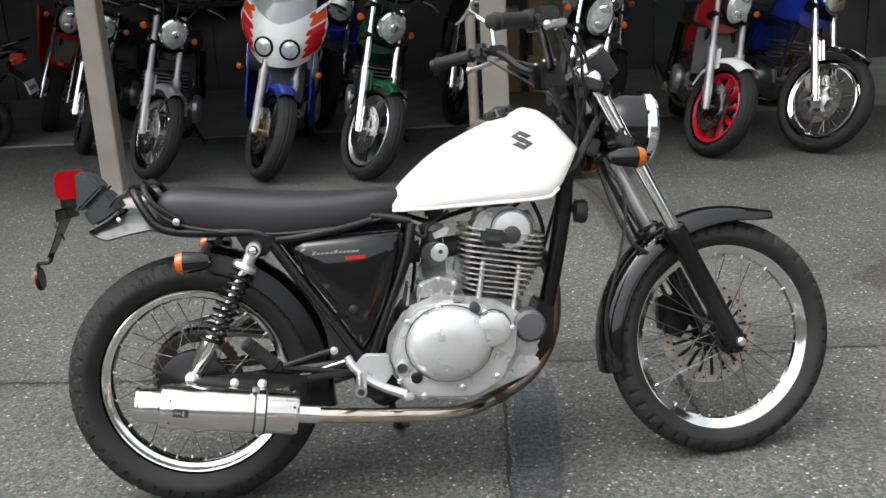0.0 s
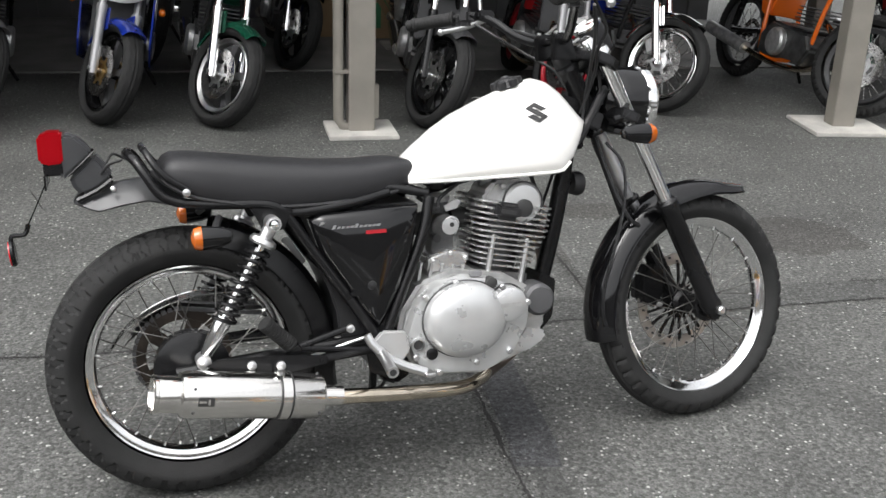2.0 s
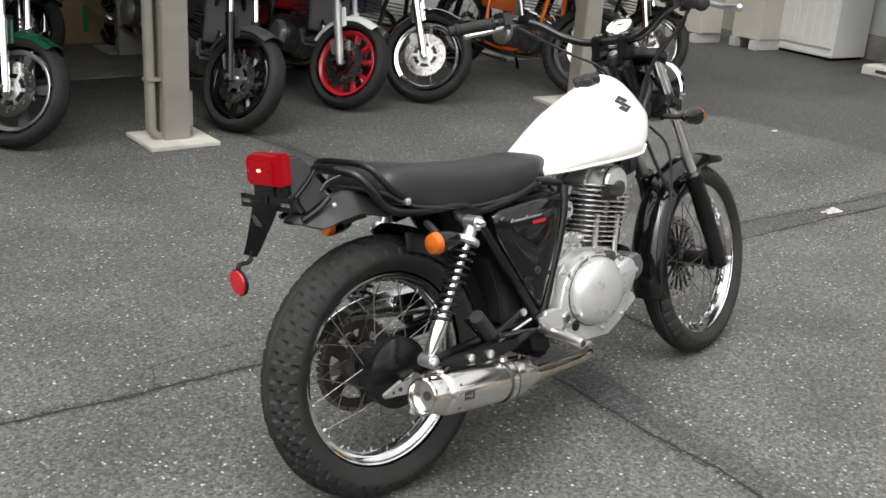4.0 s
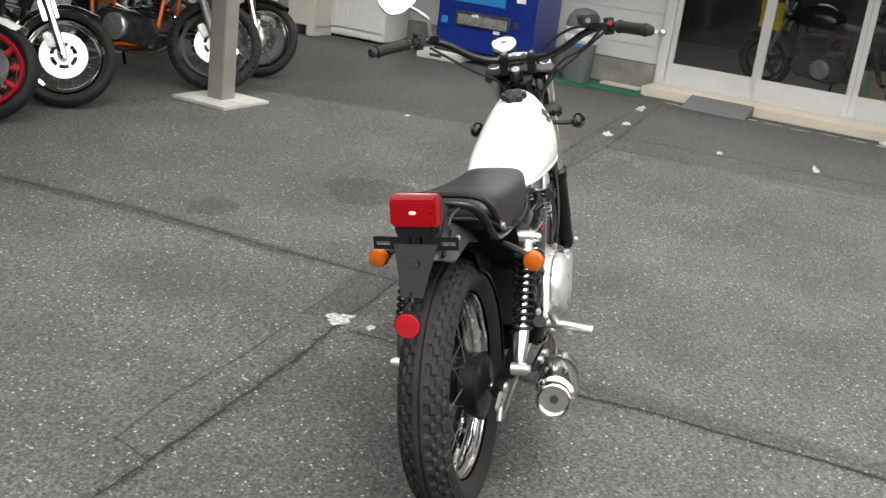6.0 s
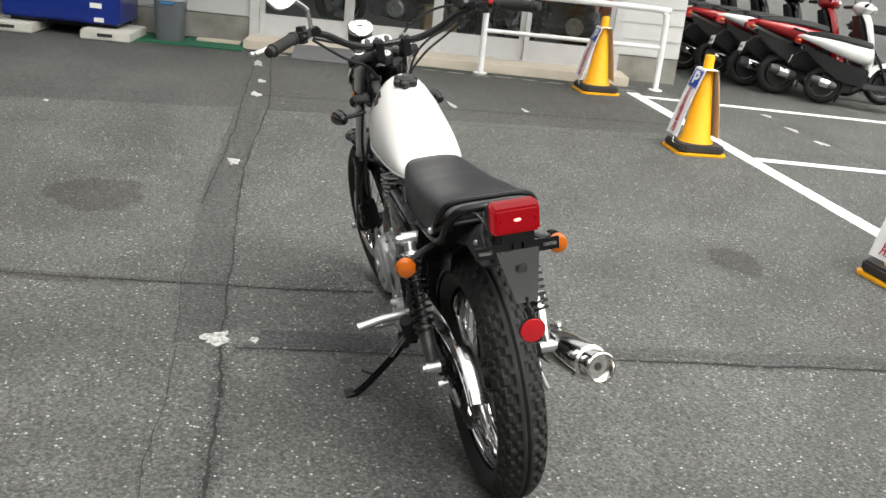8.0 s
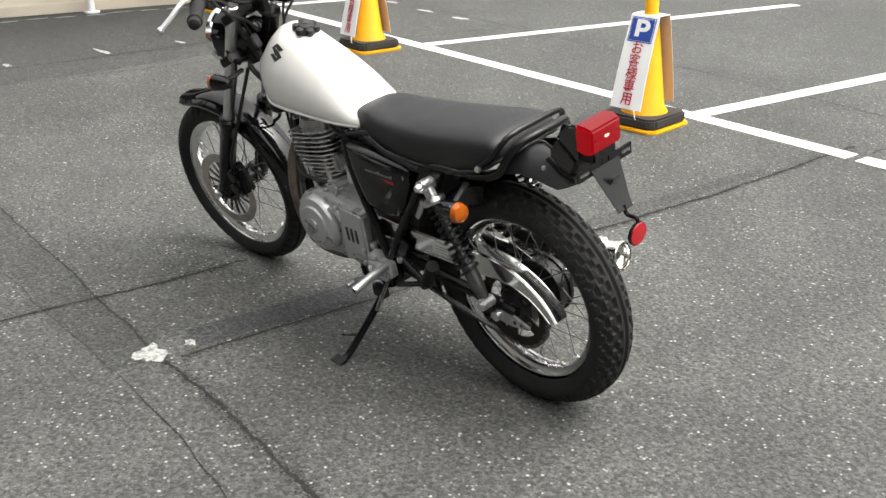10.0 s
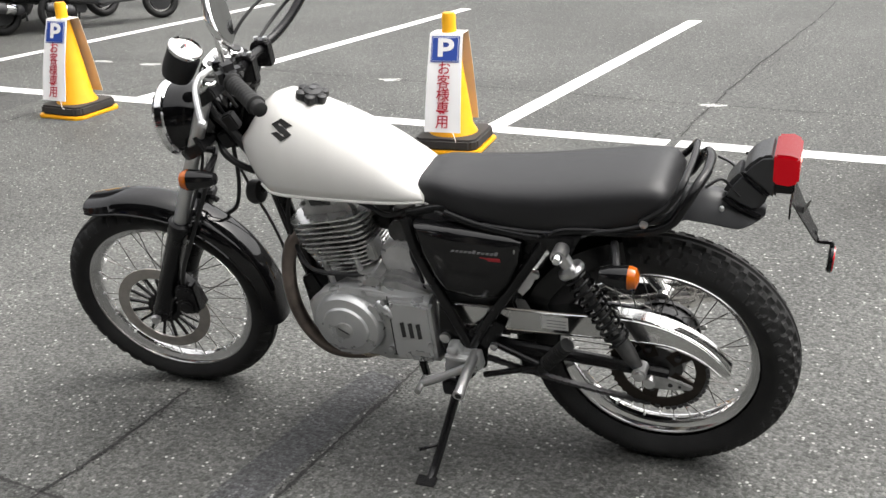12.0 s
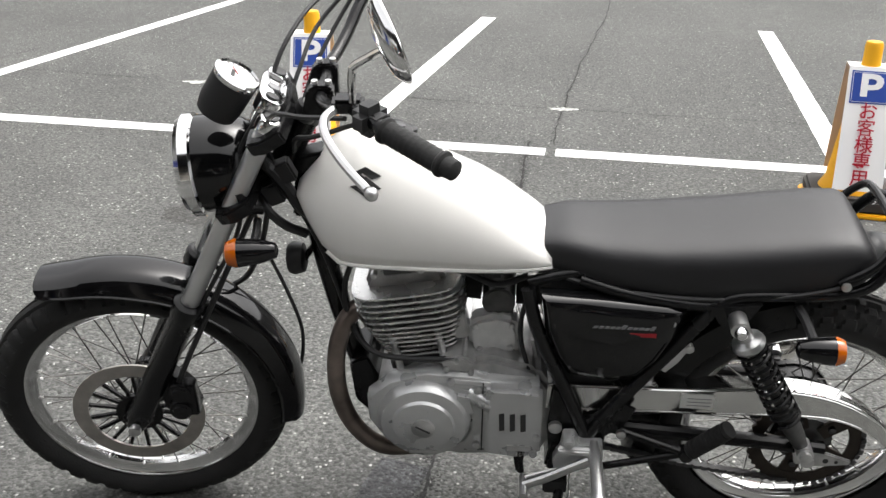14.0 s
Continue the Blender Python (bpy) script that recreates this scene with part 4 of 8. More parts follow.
# chain, sprocket and polished chain guard on the left
sg = G()
ring = []
for rr0, yy in ((0.090, 0.082), (0.116, 0.082), (0.116, 0.088), (0.090, 0.088)):
    ring.append([((rr0 + (0.005 if rr0 > 0.1 and k % 2 else 0.0)) * math.sin(2 * math.pi * k / 84), yy, 0.330 + (rr0 + (0.005 if rr0 > 0.1 and k % 2 else 0.0)) * math.cos(2 * math.pi * k / 84)) for k in range(84)])
sg.rings(ring, caps=False, loop=True)
spk = part("rear_sprocket", sg, CARRIER, rw, "worn rusty rear sprocket")
for k in range(5):
    a = 2 * math.pi * (k + 0.3) / 5
    part("sprocket_arm", G().prism([(math.sin(a + q) * r, 0.330 + math.cos(a + q) * r) for q, r in ((-0.42, 0.040), (-0.20, 0.094), (0.20, 0.094), (0.42, 0.040))], 0.080, 0.086), CARRIER, spk)
    part("sprocket_bolt", G().lathe([(0.008, 0), (0.008, 0.007), (0.004, 0.009)], (math.sin(a) * 0.062, 0.086, 0.330 + math.cos(a) * 0.062), (0, 1, 0), 8), DULL, spk)
part("sprocket_drum", G().lathe([(0.062, 0.045), (0.058, 0.078), (0.040, 0.084), (0.018, 0.088)], (0, 0, 0.330), (0, 1, 0), 28), DARKAL, spk, "dull alloy sprocket drum")
chain = []
for k in range(56):
    t = k / 55
    chain.append((0.52 * t, 0.449 - 0.084 * t))
for k in range(12):
    a = -math.pi * (k + 1) / 13
    chain.append((0.53 + 0.03 * math.sin(-a), 0.345 + 0.025 * math.cos(a)))
for k in range(56):
    t = k / 55
    chain.append((0.52 - 0.5 * t, 0.315 - 0.096 * t - 0.012 * math.sin(math.pi * t)))
for k in range(22):
    a = math.pi + math.pi * (k + 1) / 23
    chain.append((math.sin(a) * 0.119, 0.330 + math.cos(a) * 0.119))
cg = G()
for i, (x, z) in enumerate(chain):
    x2, z2 = chain[(i + 1) % len(chain)]
    a = math.atan2(z2 - z, x2 - x)
    cg.box(((x + x2) / 2, 0.085, (z + z2) / 2), (0.0115, 0.016 if i % 2 else 0.011, 0.009), Matrix.Rotation(-a, 3, 'Y'))
part("drive_chain", cg, DULL, P, "oily dark drive chain")
top = [(0.548, 0.474), (0.40, 0.476), (0.25, 0.480), (0.10, 0.487), (0.02, 0.482), (-0.05, 0.462), (-0.11, 0.428), (-0.15, 0.390), (-0.172, 0.360)]
low = [(0.548, 0.415), (0.40, 0.416), (0.25, 0.419), (0.10, 0.424), (0.03, 0.425), (-0.03, 0.421), (-0.08, 0.405), (-0.12, 0.380), (-0.150, 0.352)]
gd = G()
sec = lambda a, b, t: [(a[0], 0.112, a[1] - 0.004), (a[0], 0.106, a[1]), (a[0], 0.064, a[1] - 0.003), (a[0], 0.064, a[1] - 0.005), (a[0], 0.105, a[1] - 0.003), (b[0], 0.109, b[1]), (b[0], 0.112, b[1])]
gd.rings([sec(a, b, 0) for a, b in zip(curve([(x, 0, z) for x, z in top], 4), curve([(x, 0, z) for x, z in low], 4)) for a, b in [((a[0], a[2]), (b[0], b[2]))]])
cgd = part("chain_guard", gd, POLISH, P, "long polished chain guard")
# chrome beads added to draw the highlight lines along the guard's edges
for edge, ey in ((top, 0.108), (low, 0.111)):
    part("highlight_bead", G().tube([(x, ey, z - 0.001) for x, z in edge], 0.0028, 8, 4), CHROME, cgd, "chrome bead for the edge highlight")
part("guard_label", G().box((0.244, 0.1135, 0.450), (0.066, 0.001, 0.036)), FACE, cgd, "pale paper label with faint lines")
for k in range(3):
    part("label_line", G().box((0.240, 0.1142, 0.440 + 0.009 * k), (0.048, 0.0006, 0.0016)), GREYP, cgd)

# side stand, centre parts and pegs
part("stand_mount", G().prism([(0.452, 0.335), (0.535, 0.335), (0.545, 0.262), (0.505, 0.238), (0.465, 0.255)], -0.095, 0.135), SATIN, P, "black stand mount under the frame", 0.006)
part("stand_switch", G().box((0.520, 0.148, 0.232), (0.050, 0.028, 0.040)), PLASTIC, P, "black stand switch", 0.004)
stand = part("side_stand", G().tube([(0.50, 0.11, 0.285), (0.515, 0.18, 0.19), (0.535, 0.29, 0.083), (0.54, 0.325, 0.062)], 0.0115, 10, 3), SATIN, P, "black side stand")
part("stand_foot", G().box((0.545, 0.335, 0.0665), (0.05, 0.03, 0.008), Matrix.Rotation(radians(-10.5), 3, 'X') @ Matrix.Rotation(0.0, 3, 'Z')), SATIN, stand)
part("stand_lug", G().tube([(0.53, 0.24, 0.115), (0.56, 0.265, 0.118), (0.575, 0.285, 0.125)], 0.005, 8), SATIN, stand)
part("stand_spring", G().tube([(0.49 + 0.0 * i, 0.125 + 0.0008 * i + 0.007 * math.cos(i), 0.285 - 0.00095 * i + 0.007 * math.sin(i)) for i in range(90)], 0.0016, 5, 1), ALU, stand)
for s in (-1, 1):
    fp = part("foot_peg", G().tube([(0.447, s * 0.150, 0.352), (0.444, s * 0.22, 0.349), (0.442, s * 0.290, 0.337)], 0.0132, 14, 1).tube([(0.442, s * 0.286, 0.338), (0.442, s * 0.296, 0.336)], 0.0145, 14, 1), ALU, P, "bare alloy foot peg")
    part("peg_bore", G().lathe([(0.0085, 0), (0.0085, 0.0008)], (0.442, s * 0.2962, 0.336), (0, s, -0.17), 14), DARK, fp, "dark hollow end")
    if s < 0:
        part("peg_bracket", G().prism([(0.43, 0.375), (0.455, 0.40), (0.515, 0.395), (0.525, 0.345), (0.50, 0.315), (0.455, 0.325)], -0.165, -0.15), CAST, P, "cast alloy peg bracket", 0.004)
        part("brake_pedal", G().tube([(0.412, -0.178, 0.400), (0.426, -0.184, 0.374), (0.462, -0.188, 0.338), (0.505, -0.192, 0.314), (0.552, -0.197, 0.296)], [0.011, 0.012, 0.011, 0.009, 0.008], 10), ALU, P, "forged brake pedal")
        part("pedal_tip", G().box((0.558, -0.203, 0.292), (0.026, 0.035, 0.012)), ALU, P, "", 0.003)
    else:
        part("peg_bracket", G().prism([(0.425, 0.318), (0.430, 0.362), (0.478, 0.362), (0.488, 0.384), (0.512, 0.382), (0.515, 0.345), (0.530, 0.310), (0.525, 0.285), (0.46, 0.290)], 0.138, 0.163).lathe([(0.012, 0), (0.012, 0.028), (0.008, 0.031)], (0.500, 0.150, 0.372), (0, 1, 0), 14).tube([(0.52, 0.165, 0.345), (0.452, 0.172, 0.350)], 0.010, 10, 1), CAST, P, "cast alloy peg bracket", 0.004)
        part("gear_pedal", G().tube([(0.455, 0.178, 0.333), (0.50, 0.182, 0.308), (0.545, 0.187, 0.284), (0.588, 0.190, 0.264)], [0.0105, 0.010, 0.0085, 0.008], 10).tube([(0.588, 0.165, 0.264), (0.588, 0.222, 0.262)], 0.009, 12, 1).tube([(0.470, 0.165, 0.300), (0.53, 0.165, 0.285), (0.585, 0.172, 0.268)], 0.005, 8, 2), ALU, P, "forged gear pedal with a link rod")
        part("gear_arm", G().prism([(0.578, 0.328), (0.604, 0.330), (0.610, 0.290), (0.604, 0.252), (0.586, 0.246), (0.590, 0.288)], 0.128, 0.146), SATIN, P, "black gear shaft arm", 0.004)

# tail: mudguard, lamp, plate bracket and round reflector
rows = []
for i in range(19):
    t = i / 18
    x = 0.02 - 0.243 * t
    z = ss(x, [-0.223, -0.205, -0.17, -0.12, -0.06, 0.02], [0.752, 0.766, 0.777, 0.788, 0.796, 0.775])
    w = ss(x, [-0.223, -0.21, -0.185, -0.14, 0.02], [0.022, 0.042, 0.057, 0.064, 0.070])
    fall = ss(x, [-0.223, -0.20, -0.17, 0.02], [0.006, 0.030, 0.050, 0.050])
    sec = [(x, w * a, z - fall * abs(a) ** 2.2) for a in np.linspace(-1, 1, 11)]
    rows.append(sec + [(x, p[1] * 0.96, p[2] - 0.004) for p in sec[::-1]])
part("rear_mudguard", G().rings(rows), TAILM, P, "short dark grey rear mudguard")
tb = part("lamp_bracket", G().prism([(-0.244, 0.892), (-0.236, 0.903), (-0.211, 0.900), (-0.186, 0.878), (-0.172, 0.858), (-0.225, 0.812), (-0.243, 0.798), (-0.246, 0.84)], -0.048, 0.048), TAILM, P, "dark grey tail lamp bracket", 0.010)
part("bracket_neck", G().prism([(-0.173, 0.857), (-0.160, 0.846), (-0.140, 0.820), (-0.131, 0.798), (-0.165, 0.775), (-0.203, 0.758), (-0.222, 0.784), (-0.228, 0.808)], -0.043, 0.043), TAILM, tb, "", 0.010)
for s in (-1, 1):
    part("neck_seam", G().tube([(-0.171, s * 0.046, 0.860), (-0.200, s * 0.049, 0.833), (-0.229, s * 0.047, 0.808)], 0.003, 6, 2), SATIN, tb)
    part("neck_lip", G().tube([(-0.135, s * 0.045, 0.795), (-0.168, s * 0.046, 0.772), (-0.214, s * 0.044, 0.752)], 0.006, 6, 2), SATIN, tb)
for s in (-1, 1):
    part("bracket_bolt", G().lathe([(0.006, 0), (0.006, 0.006), (0.003, 0.008)], (-0.135, s * 0.058, 0.775), (0, s, 0.2), 10), ALU, tb)
lamp_r = [[(xl, y * wl, z) for y, z in ((-1, z0), (1, z0), (1, z1), (-1, z1))] for xl, wl, z0, z1 in ((-0.236, 0.053, 0.838, 0.908), (-0.268, 0.057, 0.836, 0.908), (-0.288, 0.053, 0.842, 0.900))]
tl = part("tail_lamp", G().rings(lamp_r), REDLIT, P, "lit red rectangular tail lamp", 0.005)
part("lamp_glow", G().ball((-0.2875, 0.0, 0.873), (0.0020, 0.0095, 0.0045), 12, 6), BULB, tl, "bright bulb spot")
for s in (-1, 1):
    part("lamp_screw", G().lathe([(0.004, 0), (0.003, 0.003)], (-0.285, s * 0.041, 0.872), (-1, 0, 0), 8), ALU, tl)
for k in range(4):
    part("lens_rib", G().box((-0.2845, 0, 0.849 + 0.0035 * k), (0.004, 0.104, 0.0012)), REDLIT, tl)
part("lamp_base", G().box((-0.255, 0, 0.83), (0.05, 0.085, 0.04)), SATIN, tb, "", 0.005)
pb = part("plate_bracket", G().box((-0.276, 0.055, 0.80), (0.004, 0.09, 0.03)).box((-0.276, -0.055, 0.80), (0.004, 0.09, 0.03)).box((-0.276, 0, 0.80), (0.004, 0.03, 0.03)), SATIN, P, "bare black number plate bracket")
for s in (-1, 1):
    part("plate_slot", G().box((-0.2785, s * 0.077, 0.80), (0.001, 0.032, 0.008)), ASPHALT, pb, "slot in the bracket")
rg = []
for z, w, x in ((0.80, 0.052, -0.274), (0.77, 0.045, -0.288), (0.71, 0.030, -0.318), (0.69, 0.026, -0.33)):
    rg.append([(x, -w, z), (x, w, z), (x - 0.003, w, z), (x - 0.003, -w, z)])
part("plate_tongue", G().rings(rg), SATIN, pb)
part("tongue_hole", G().rings([[(-0.2995 + 0.5 * (0.75 - 0.755) - 0.5 * 0.024 * math.sin(q), 0.012 * math.cos(q), 0.755 + 0.024 * math.sin(q)) for q in (2 * math.pi * j / 16 for j in range(16))], [(-0.3008 + 0.5 * (0.75 - 0.755) - 0.5 * 0.024 * math.sin(q), 0.012 * math.cos(q), 0.755 + 0.024 * math.sin(q)) for q in (2 * math.pi * j / 16 for j in range(16))]]), ASPHALT, pb, "oval hole in the bracket")
part("reflector_stay", G().tube([(-0.325, 0, 0.70), (-0.335, 0, 0.677), (-0.362, 0, 0.675), (-0.366, 0, 0.655)], 0.0055, 8, 3), SATIN, P)
rf = part("reflector_housing", G().lathe([(0.028, 0), (0.031, 0.004), (0.031, 0.01)], (-0.358, 0.003, 0.636), (-1, 0, -0.08), 24), SATIN, P)
part("reflector", G().lathe([(0.0295, 0.009), (0.0285, 0.013), (0.006, 0.0145)], (-0.358, 0.003, 0.636), (-1, 0, -0.08), 24), RED, rf, "round red reflector")
# tail wiring
for pts in ([(-0.10, 0.07, 0.83), (-0.13, 0.055, 0.845), (-0.15, 0.04, 0.82), (-0.17, 0.045, 0.80)], [(-0.11, -0.06, 0.84), (-0.14, -0.05, 0.83), (-0.16, -0.045, 0.81)]):
    part("wire", G().tube(pts, 0.0035, 6, 5), PLASTIC, P)
# small dark bracket by the shock mount
for s in (-1, 1):
    part("shock_mount_plate", G().prism([(0.16, 0.72), (0.26, 0.71), (0.235, 0.665), (0.19, 0.66)], s * 0.118, s * 0.14), SATIN, P, "", 0.003)

# horn
part("horn", G().lathe([(0.018, -0.03), (0.03, -0.026), (0.034, -0.006), (0.03, 0.004), (0.012, 0.006)], (1.076, 0.025, 0.700), (1, 0, -0.1), 20), PLASTIC, P, "round black horn")
part("horn_bracket", G().tube([(1.05, 0.025, 0.70), (1.02, 0.005, 0.74)], 0.007, 6, 1), SATIN, P)

# exhaust
part("header_pipe", G().tube([(0.91, 0.03, 0.615), (0.955, 0.055, 0.59), (0.982, 0.07, 0.53), (0.99, 0.08, 0.45), (0.98, 0.085, 0.37), (0.95, 0.085, 0.30), (0.90, 0.075, 0.245), (0.83, 0.04, 0.215), (0.77, -0.01, 0.206)], 0.0195, 14, 5), PIPED, P, "browned steel exhaust header")
part("exhaust_pipe", G().tube([(0.86, 0.058, 0.227), (0.80, 0.02, 0.21), (0.745, -0.05, 0.208), (0.66, -0.125, 0.218), (0.52, -0.17, 0.238), (0.36, -0.205, 0.262), (0.285, -0.222, 0.277)], 0.0185, 14, 5), PIPE, P, "heat-tinted steel exhaust pipe")
mf, mb = Vector((0.285, -0.222, 0.279)), Vector((-0.095, -0.270, 0.348))
md = (mb - mf).normalized()
ml = (mb - mf).length
mu = part("muffler", G().lathe([(0.024, -0.05), (0.024, 0.0), (0.05, 0.004), (0.0535, 0.01), (0.0535, ml - 0.075), (0.05, ml - 0.06), (0.042, ml - 0.055), (0.041, ml - 0.006), (0.038, ml), (0.036, ml - 0.004), (0.034, ml - 0.02), (0.012, ml - 0.02)], mf, md, 40), STEEL, P, "stubby polished stainless steel muffler")
part("muffler_outlet", G().lathe([(0.012, ml - 0.021), (0.011, ml - 0.018), (0.0095, ml - 0.018), (0.0095, ml - 0.0195), (0.001, ml - 0.0195)], mf, md, 20), DARK, mu, "dark outlet hole")
part("muffler_strap", G().lathe([(0.0545, 0.085), (0.0558, 0.086), (0.0558, 0.108), (0.0545, 0.109)], mf, md, 40, False), STEEL, mu, "steel clamp strap")
part("muffler_bolt", G().lathe([(0.009, 0), (0.009, 0.01)], mf + md * 0.097 + Vector((0, -0.02, 0.055)), (0, 0.0, 1), 10), ALU, mu)
mn = (Vector((0, -1, 0)) - md * md.dot(Vector((0, -1, 0)))).normalized()
mr = Matrix((md, mn, md.cross(mn))).transposed()
bdg = part("muffler_badge", G().box(mf + md * (ml - 0.108) + mn * 0.0535, (0.036, 0.003, 0.020), mr), DARK, mu, "small dark plate", 0.001)
part("badge_bar", G().box(mf + md * (ml - 0.100) + mn * 0.0552, (0.016, 0.001, 0.005), mr).box(mf + md * (ml - 0.114) + mn * 0.0552, (0.005, 0.001, 0.013), mr), STEEL, bdg)
for z0 in (0.081, 0.107):
    part("strap_groove", G().lathe([(0.0538, z0), (0.0562, z0 + 0.0005), (0.0562, z0 + 0.004), (0.0538, z0 + 0.0045)], mf, md, 40, False), DARK, mu)
part("end_lip", G().lathe([(0.041, ml - 0.010), (0.0435, ml - 0.008), (0.0435, ml - 0.001), (0.040, ml + 0.001)], mf, md, 36, False), STEEL, mu)
for k in range(6):
    q = 2 * math.pi * (k + 0.5) / 6
    for zr in (0.016, ml - 0.082):
        part("muffler_rivet", G().ball(mf + md * zr + (mn * math.cos(q) + md.cross(mn) * math.sin(q)) * 0.0535, 0.0035, 8, 5), DULL, mu)
hg = part("muffler_hanger", G().prism([(0.03, 0.372), (0.06, 0.385), (0.21, 0.378), (0.31, 0.366), (0.31, 0.346), (0.22, 0.335), (0.10, 0.345)], -0.196, -0.188).tube([(0.29, -0.190, 0.356), (0.43, -0.138, 0.350)], 0.010, 10, 1), SATIN, P, "black muffler hanger plate", 0.002)
for hx, hz in ((0.133, 0.364), (0.200, 0.356)):
    part("hanger_bolt", G().lathe([(0.011, 0), (0.011, 0.008), (0.005, 0.011)], (hx, -0.196, hz), (0, -1, 0), 12), ALU, hg)

# engine
case = G().prism([(0.505, 0.36), (0.56, 0.262), (0.73, 0.245), (0.86, 0.29), (0.915, 0.37), (0.90, 0.44), (0.80, 0.50), (0.66, 0.525), (0.57, 0.50), (0.52, 0.43)], -0.115, 0.10)
eng = part("engine", case, CASTD, P, "air-cooled single-cylinder engine in silver paint", 0.012)
cov = [(0.518, 0.37), (0.545, 0.30), (0.58, 0.272), (0.73, 0.262), (0.80, 0.295), (0.845, 0.375), (0.85, 0.43), (0.80, 0.475), (0.75, 0.50), (0.68, 0.512), (0.60, 0.498), (0.55, 0.455)]
cx, cz = 0.68, 0.39
sk = lambda k: [(cx + (a - cx) * k, cz + (b - cz) * k) for a, b in cov]
cc = part("clutch_cover", G().rings([[(a, -y, b) for a, b in sk(k)] for k, y in ((1.0, 0.11), (1.0, 0.142), (0.975, 0.15), (0.9, 0.152))]), CAST, eng, "silver right crankcase cover")
ell = lambda r, y, cx, cz: [(cx + 0.110 * r * math.cos(q), -y, cz + 0.097 * r * math.sin(q)) for q in (2 * math.pi * j / 44 for j in range(44))]
part("clutch_dome", G().rings([ell(1.0, 0.145, 0.672, 0.406), ell(0.99, 0.164, 0.672, 0.406), ell(0.95, 0.175, 0.672, 0.406), ell(0.85, 0.184, 0.672, 0.406), ell(0.68, 0.191, 0.672, 0.406), ell(0.45, 0.196, 0.672, 0.406), ell(0.2, 0.198, 0.672, 0.406)]), CAST, eng, "smooth domed clutch cover")
fc = part("filter_cover", G().lathe([(0.045, 0.14), (0.045, 0.172), (0.043, 0.18), (0.035, 0.184)], (0.785, 0, 0.437), (0, -1, 0), 32), CAST, eng, "round filter cover")
part("maker_bar", G().box((0.785, -0.1848, 0.437), (0.056, 0.0015, 0.010)), CASTD, fc, "raised plain bar")
for x, z in ((0.832, 0.437), (0.765, 0.39), (0.765, 0.483), (0.70, 0.29), (0.79, 0.31), (0.60, 0.275), (0.54, 0.32), (0.57, 0.47), (0.65, 0.50)):
    part("case_bolt", G().lathe([(0.008, 0), (0.008, 0.008), (0.005, 0.01)], (x, -0.150 if x < 0.76 or z < 0.35 else -0.172, z), (0, -1, 0), 8), ALU, eng)
part("oil_cap", G().lathe([(0.014, 0.14), (0.014, 0.165), (0.009, 0.167)], (0.742, 0, 0.493), (0, -1, 0), 16), DARK, eng, "black oil filler cap")
part("sight_window", G().lathe([(0.019, 0.148), (0.019, 0.158), (0.014, 0.159), (0.013, 0.154), (0.002, 0.154)], (0.548, 0, 0.352), (0, -1, 0), 20), ALU, eng, "oil level window")
part("sight_dark", G().lathe([(0.0125, 0.1545), (0.002, 0.156)], (0.548, 0, 0.352), (0, -1, 0), 16), DARK, eng)
part("shaft_stub", G().lathe([(0.015, 0.148), (0.015, 0.156), (0.01, 0.158)], (0.583, 0, 0.325), (0, -1, 0), 16), SATIN, eng)
part("starter_motor", G().lathe([(0.038, 0.06), (0.042, 0.07), (0.042, 0.13), (0.034, 0.138)], (0.885, 0, 0.428), (0, -1, 0), 24), DULL, eng, "grey cylindrical starter motor")
# left covers
covl = [(0.553, 0.30), (0.565, 0.482), (0.66, 0.487), (0.70, 0.495), (0.80, 0.497), (0.875, 0.468), (0.92, 0.425), (0.918, 0.36), (0.885, 0.305), (0.82, 0.275), (0.70, 0.285)]
cx, cz = 0.74, 0.39
sk = lambda k: [(cx + (a - cx) * k, cz + (b - cz) * k) for a, b in covl]
part("left_cover", G().rings([[(a, y, b) for a, b in sk(k)] for k, y in ((1.0, 0.09), (1.0, 0.115), (0.97, 0.123), (0.85, 0.127))]), CAST, eng, "silver left crankcase cover")
fl = part("flywheel_cover", G().lathe([(0.098, 0.12), (0.096, 0.138), (0.088, 0.15), (0.066, 0.154), (0.062, 0.160), (0.056, 0.161)], (0.80, 0, 0.383), (0, 1, 0), 40), CAST, eng, "round flywheel cover with a centre plug")
part("centre_plug", G().lathe([(0.024, 0.158), (0.024, 0.166), (0.02, 0.168)], (0.80, 0, 0.383), (0, 1, 0), 24), CASTD, fl)
part("plug_slot", G().box((0.80, 0.1685, 0.383), (0.034, 0.001, 0.004), Matrix.Rotation(-0.5, 3, 'Y')), DARK, fl)
spc = part("sprocket_cover", G().prism([(0.555, 0.305), (0.558, 0.475), (0.60, 0.482), (0.672, 0.482), (0.672, 0.30), (0.60, 0.292)], 0.11, 0.146), CAST, eng, "cast cover with three slots", 0.008)
for k in range(3):
    part("cover_slot", G().prism([(0.588 + k * 0.022, 0.375), (0.599 + k * 0.022, 0.372), (0.601 + k * 0.022, 0.418), (0.590 + k * 0.022, 0.421)], 0.1462, 0.1475), DARK, spc, "dark slanted slot")
part("lever_boss", G().tube([(0.71, 0.12, 0.45), (0.66, 0.135, 0.43)], [0.02, 0.014], 12, 1), CAST, eng)
for x, z in ((0.69, 0.315), (0.69, 0.465), (0.57, 0.315), (0.86, 0.45), (0.745, 0.485), (0.565, 0.36)):
    part("case_bolt", G().lathe([(0.008, 0), (0.008, 0.008), (0.005, 0.01)], (x, 0.127 if x > 0.68 else 0.146, z), (0, 1, 0), 8), ALU, eng)
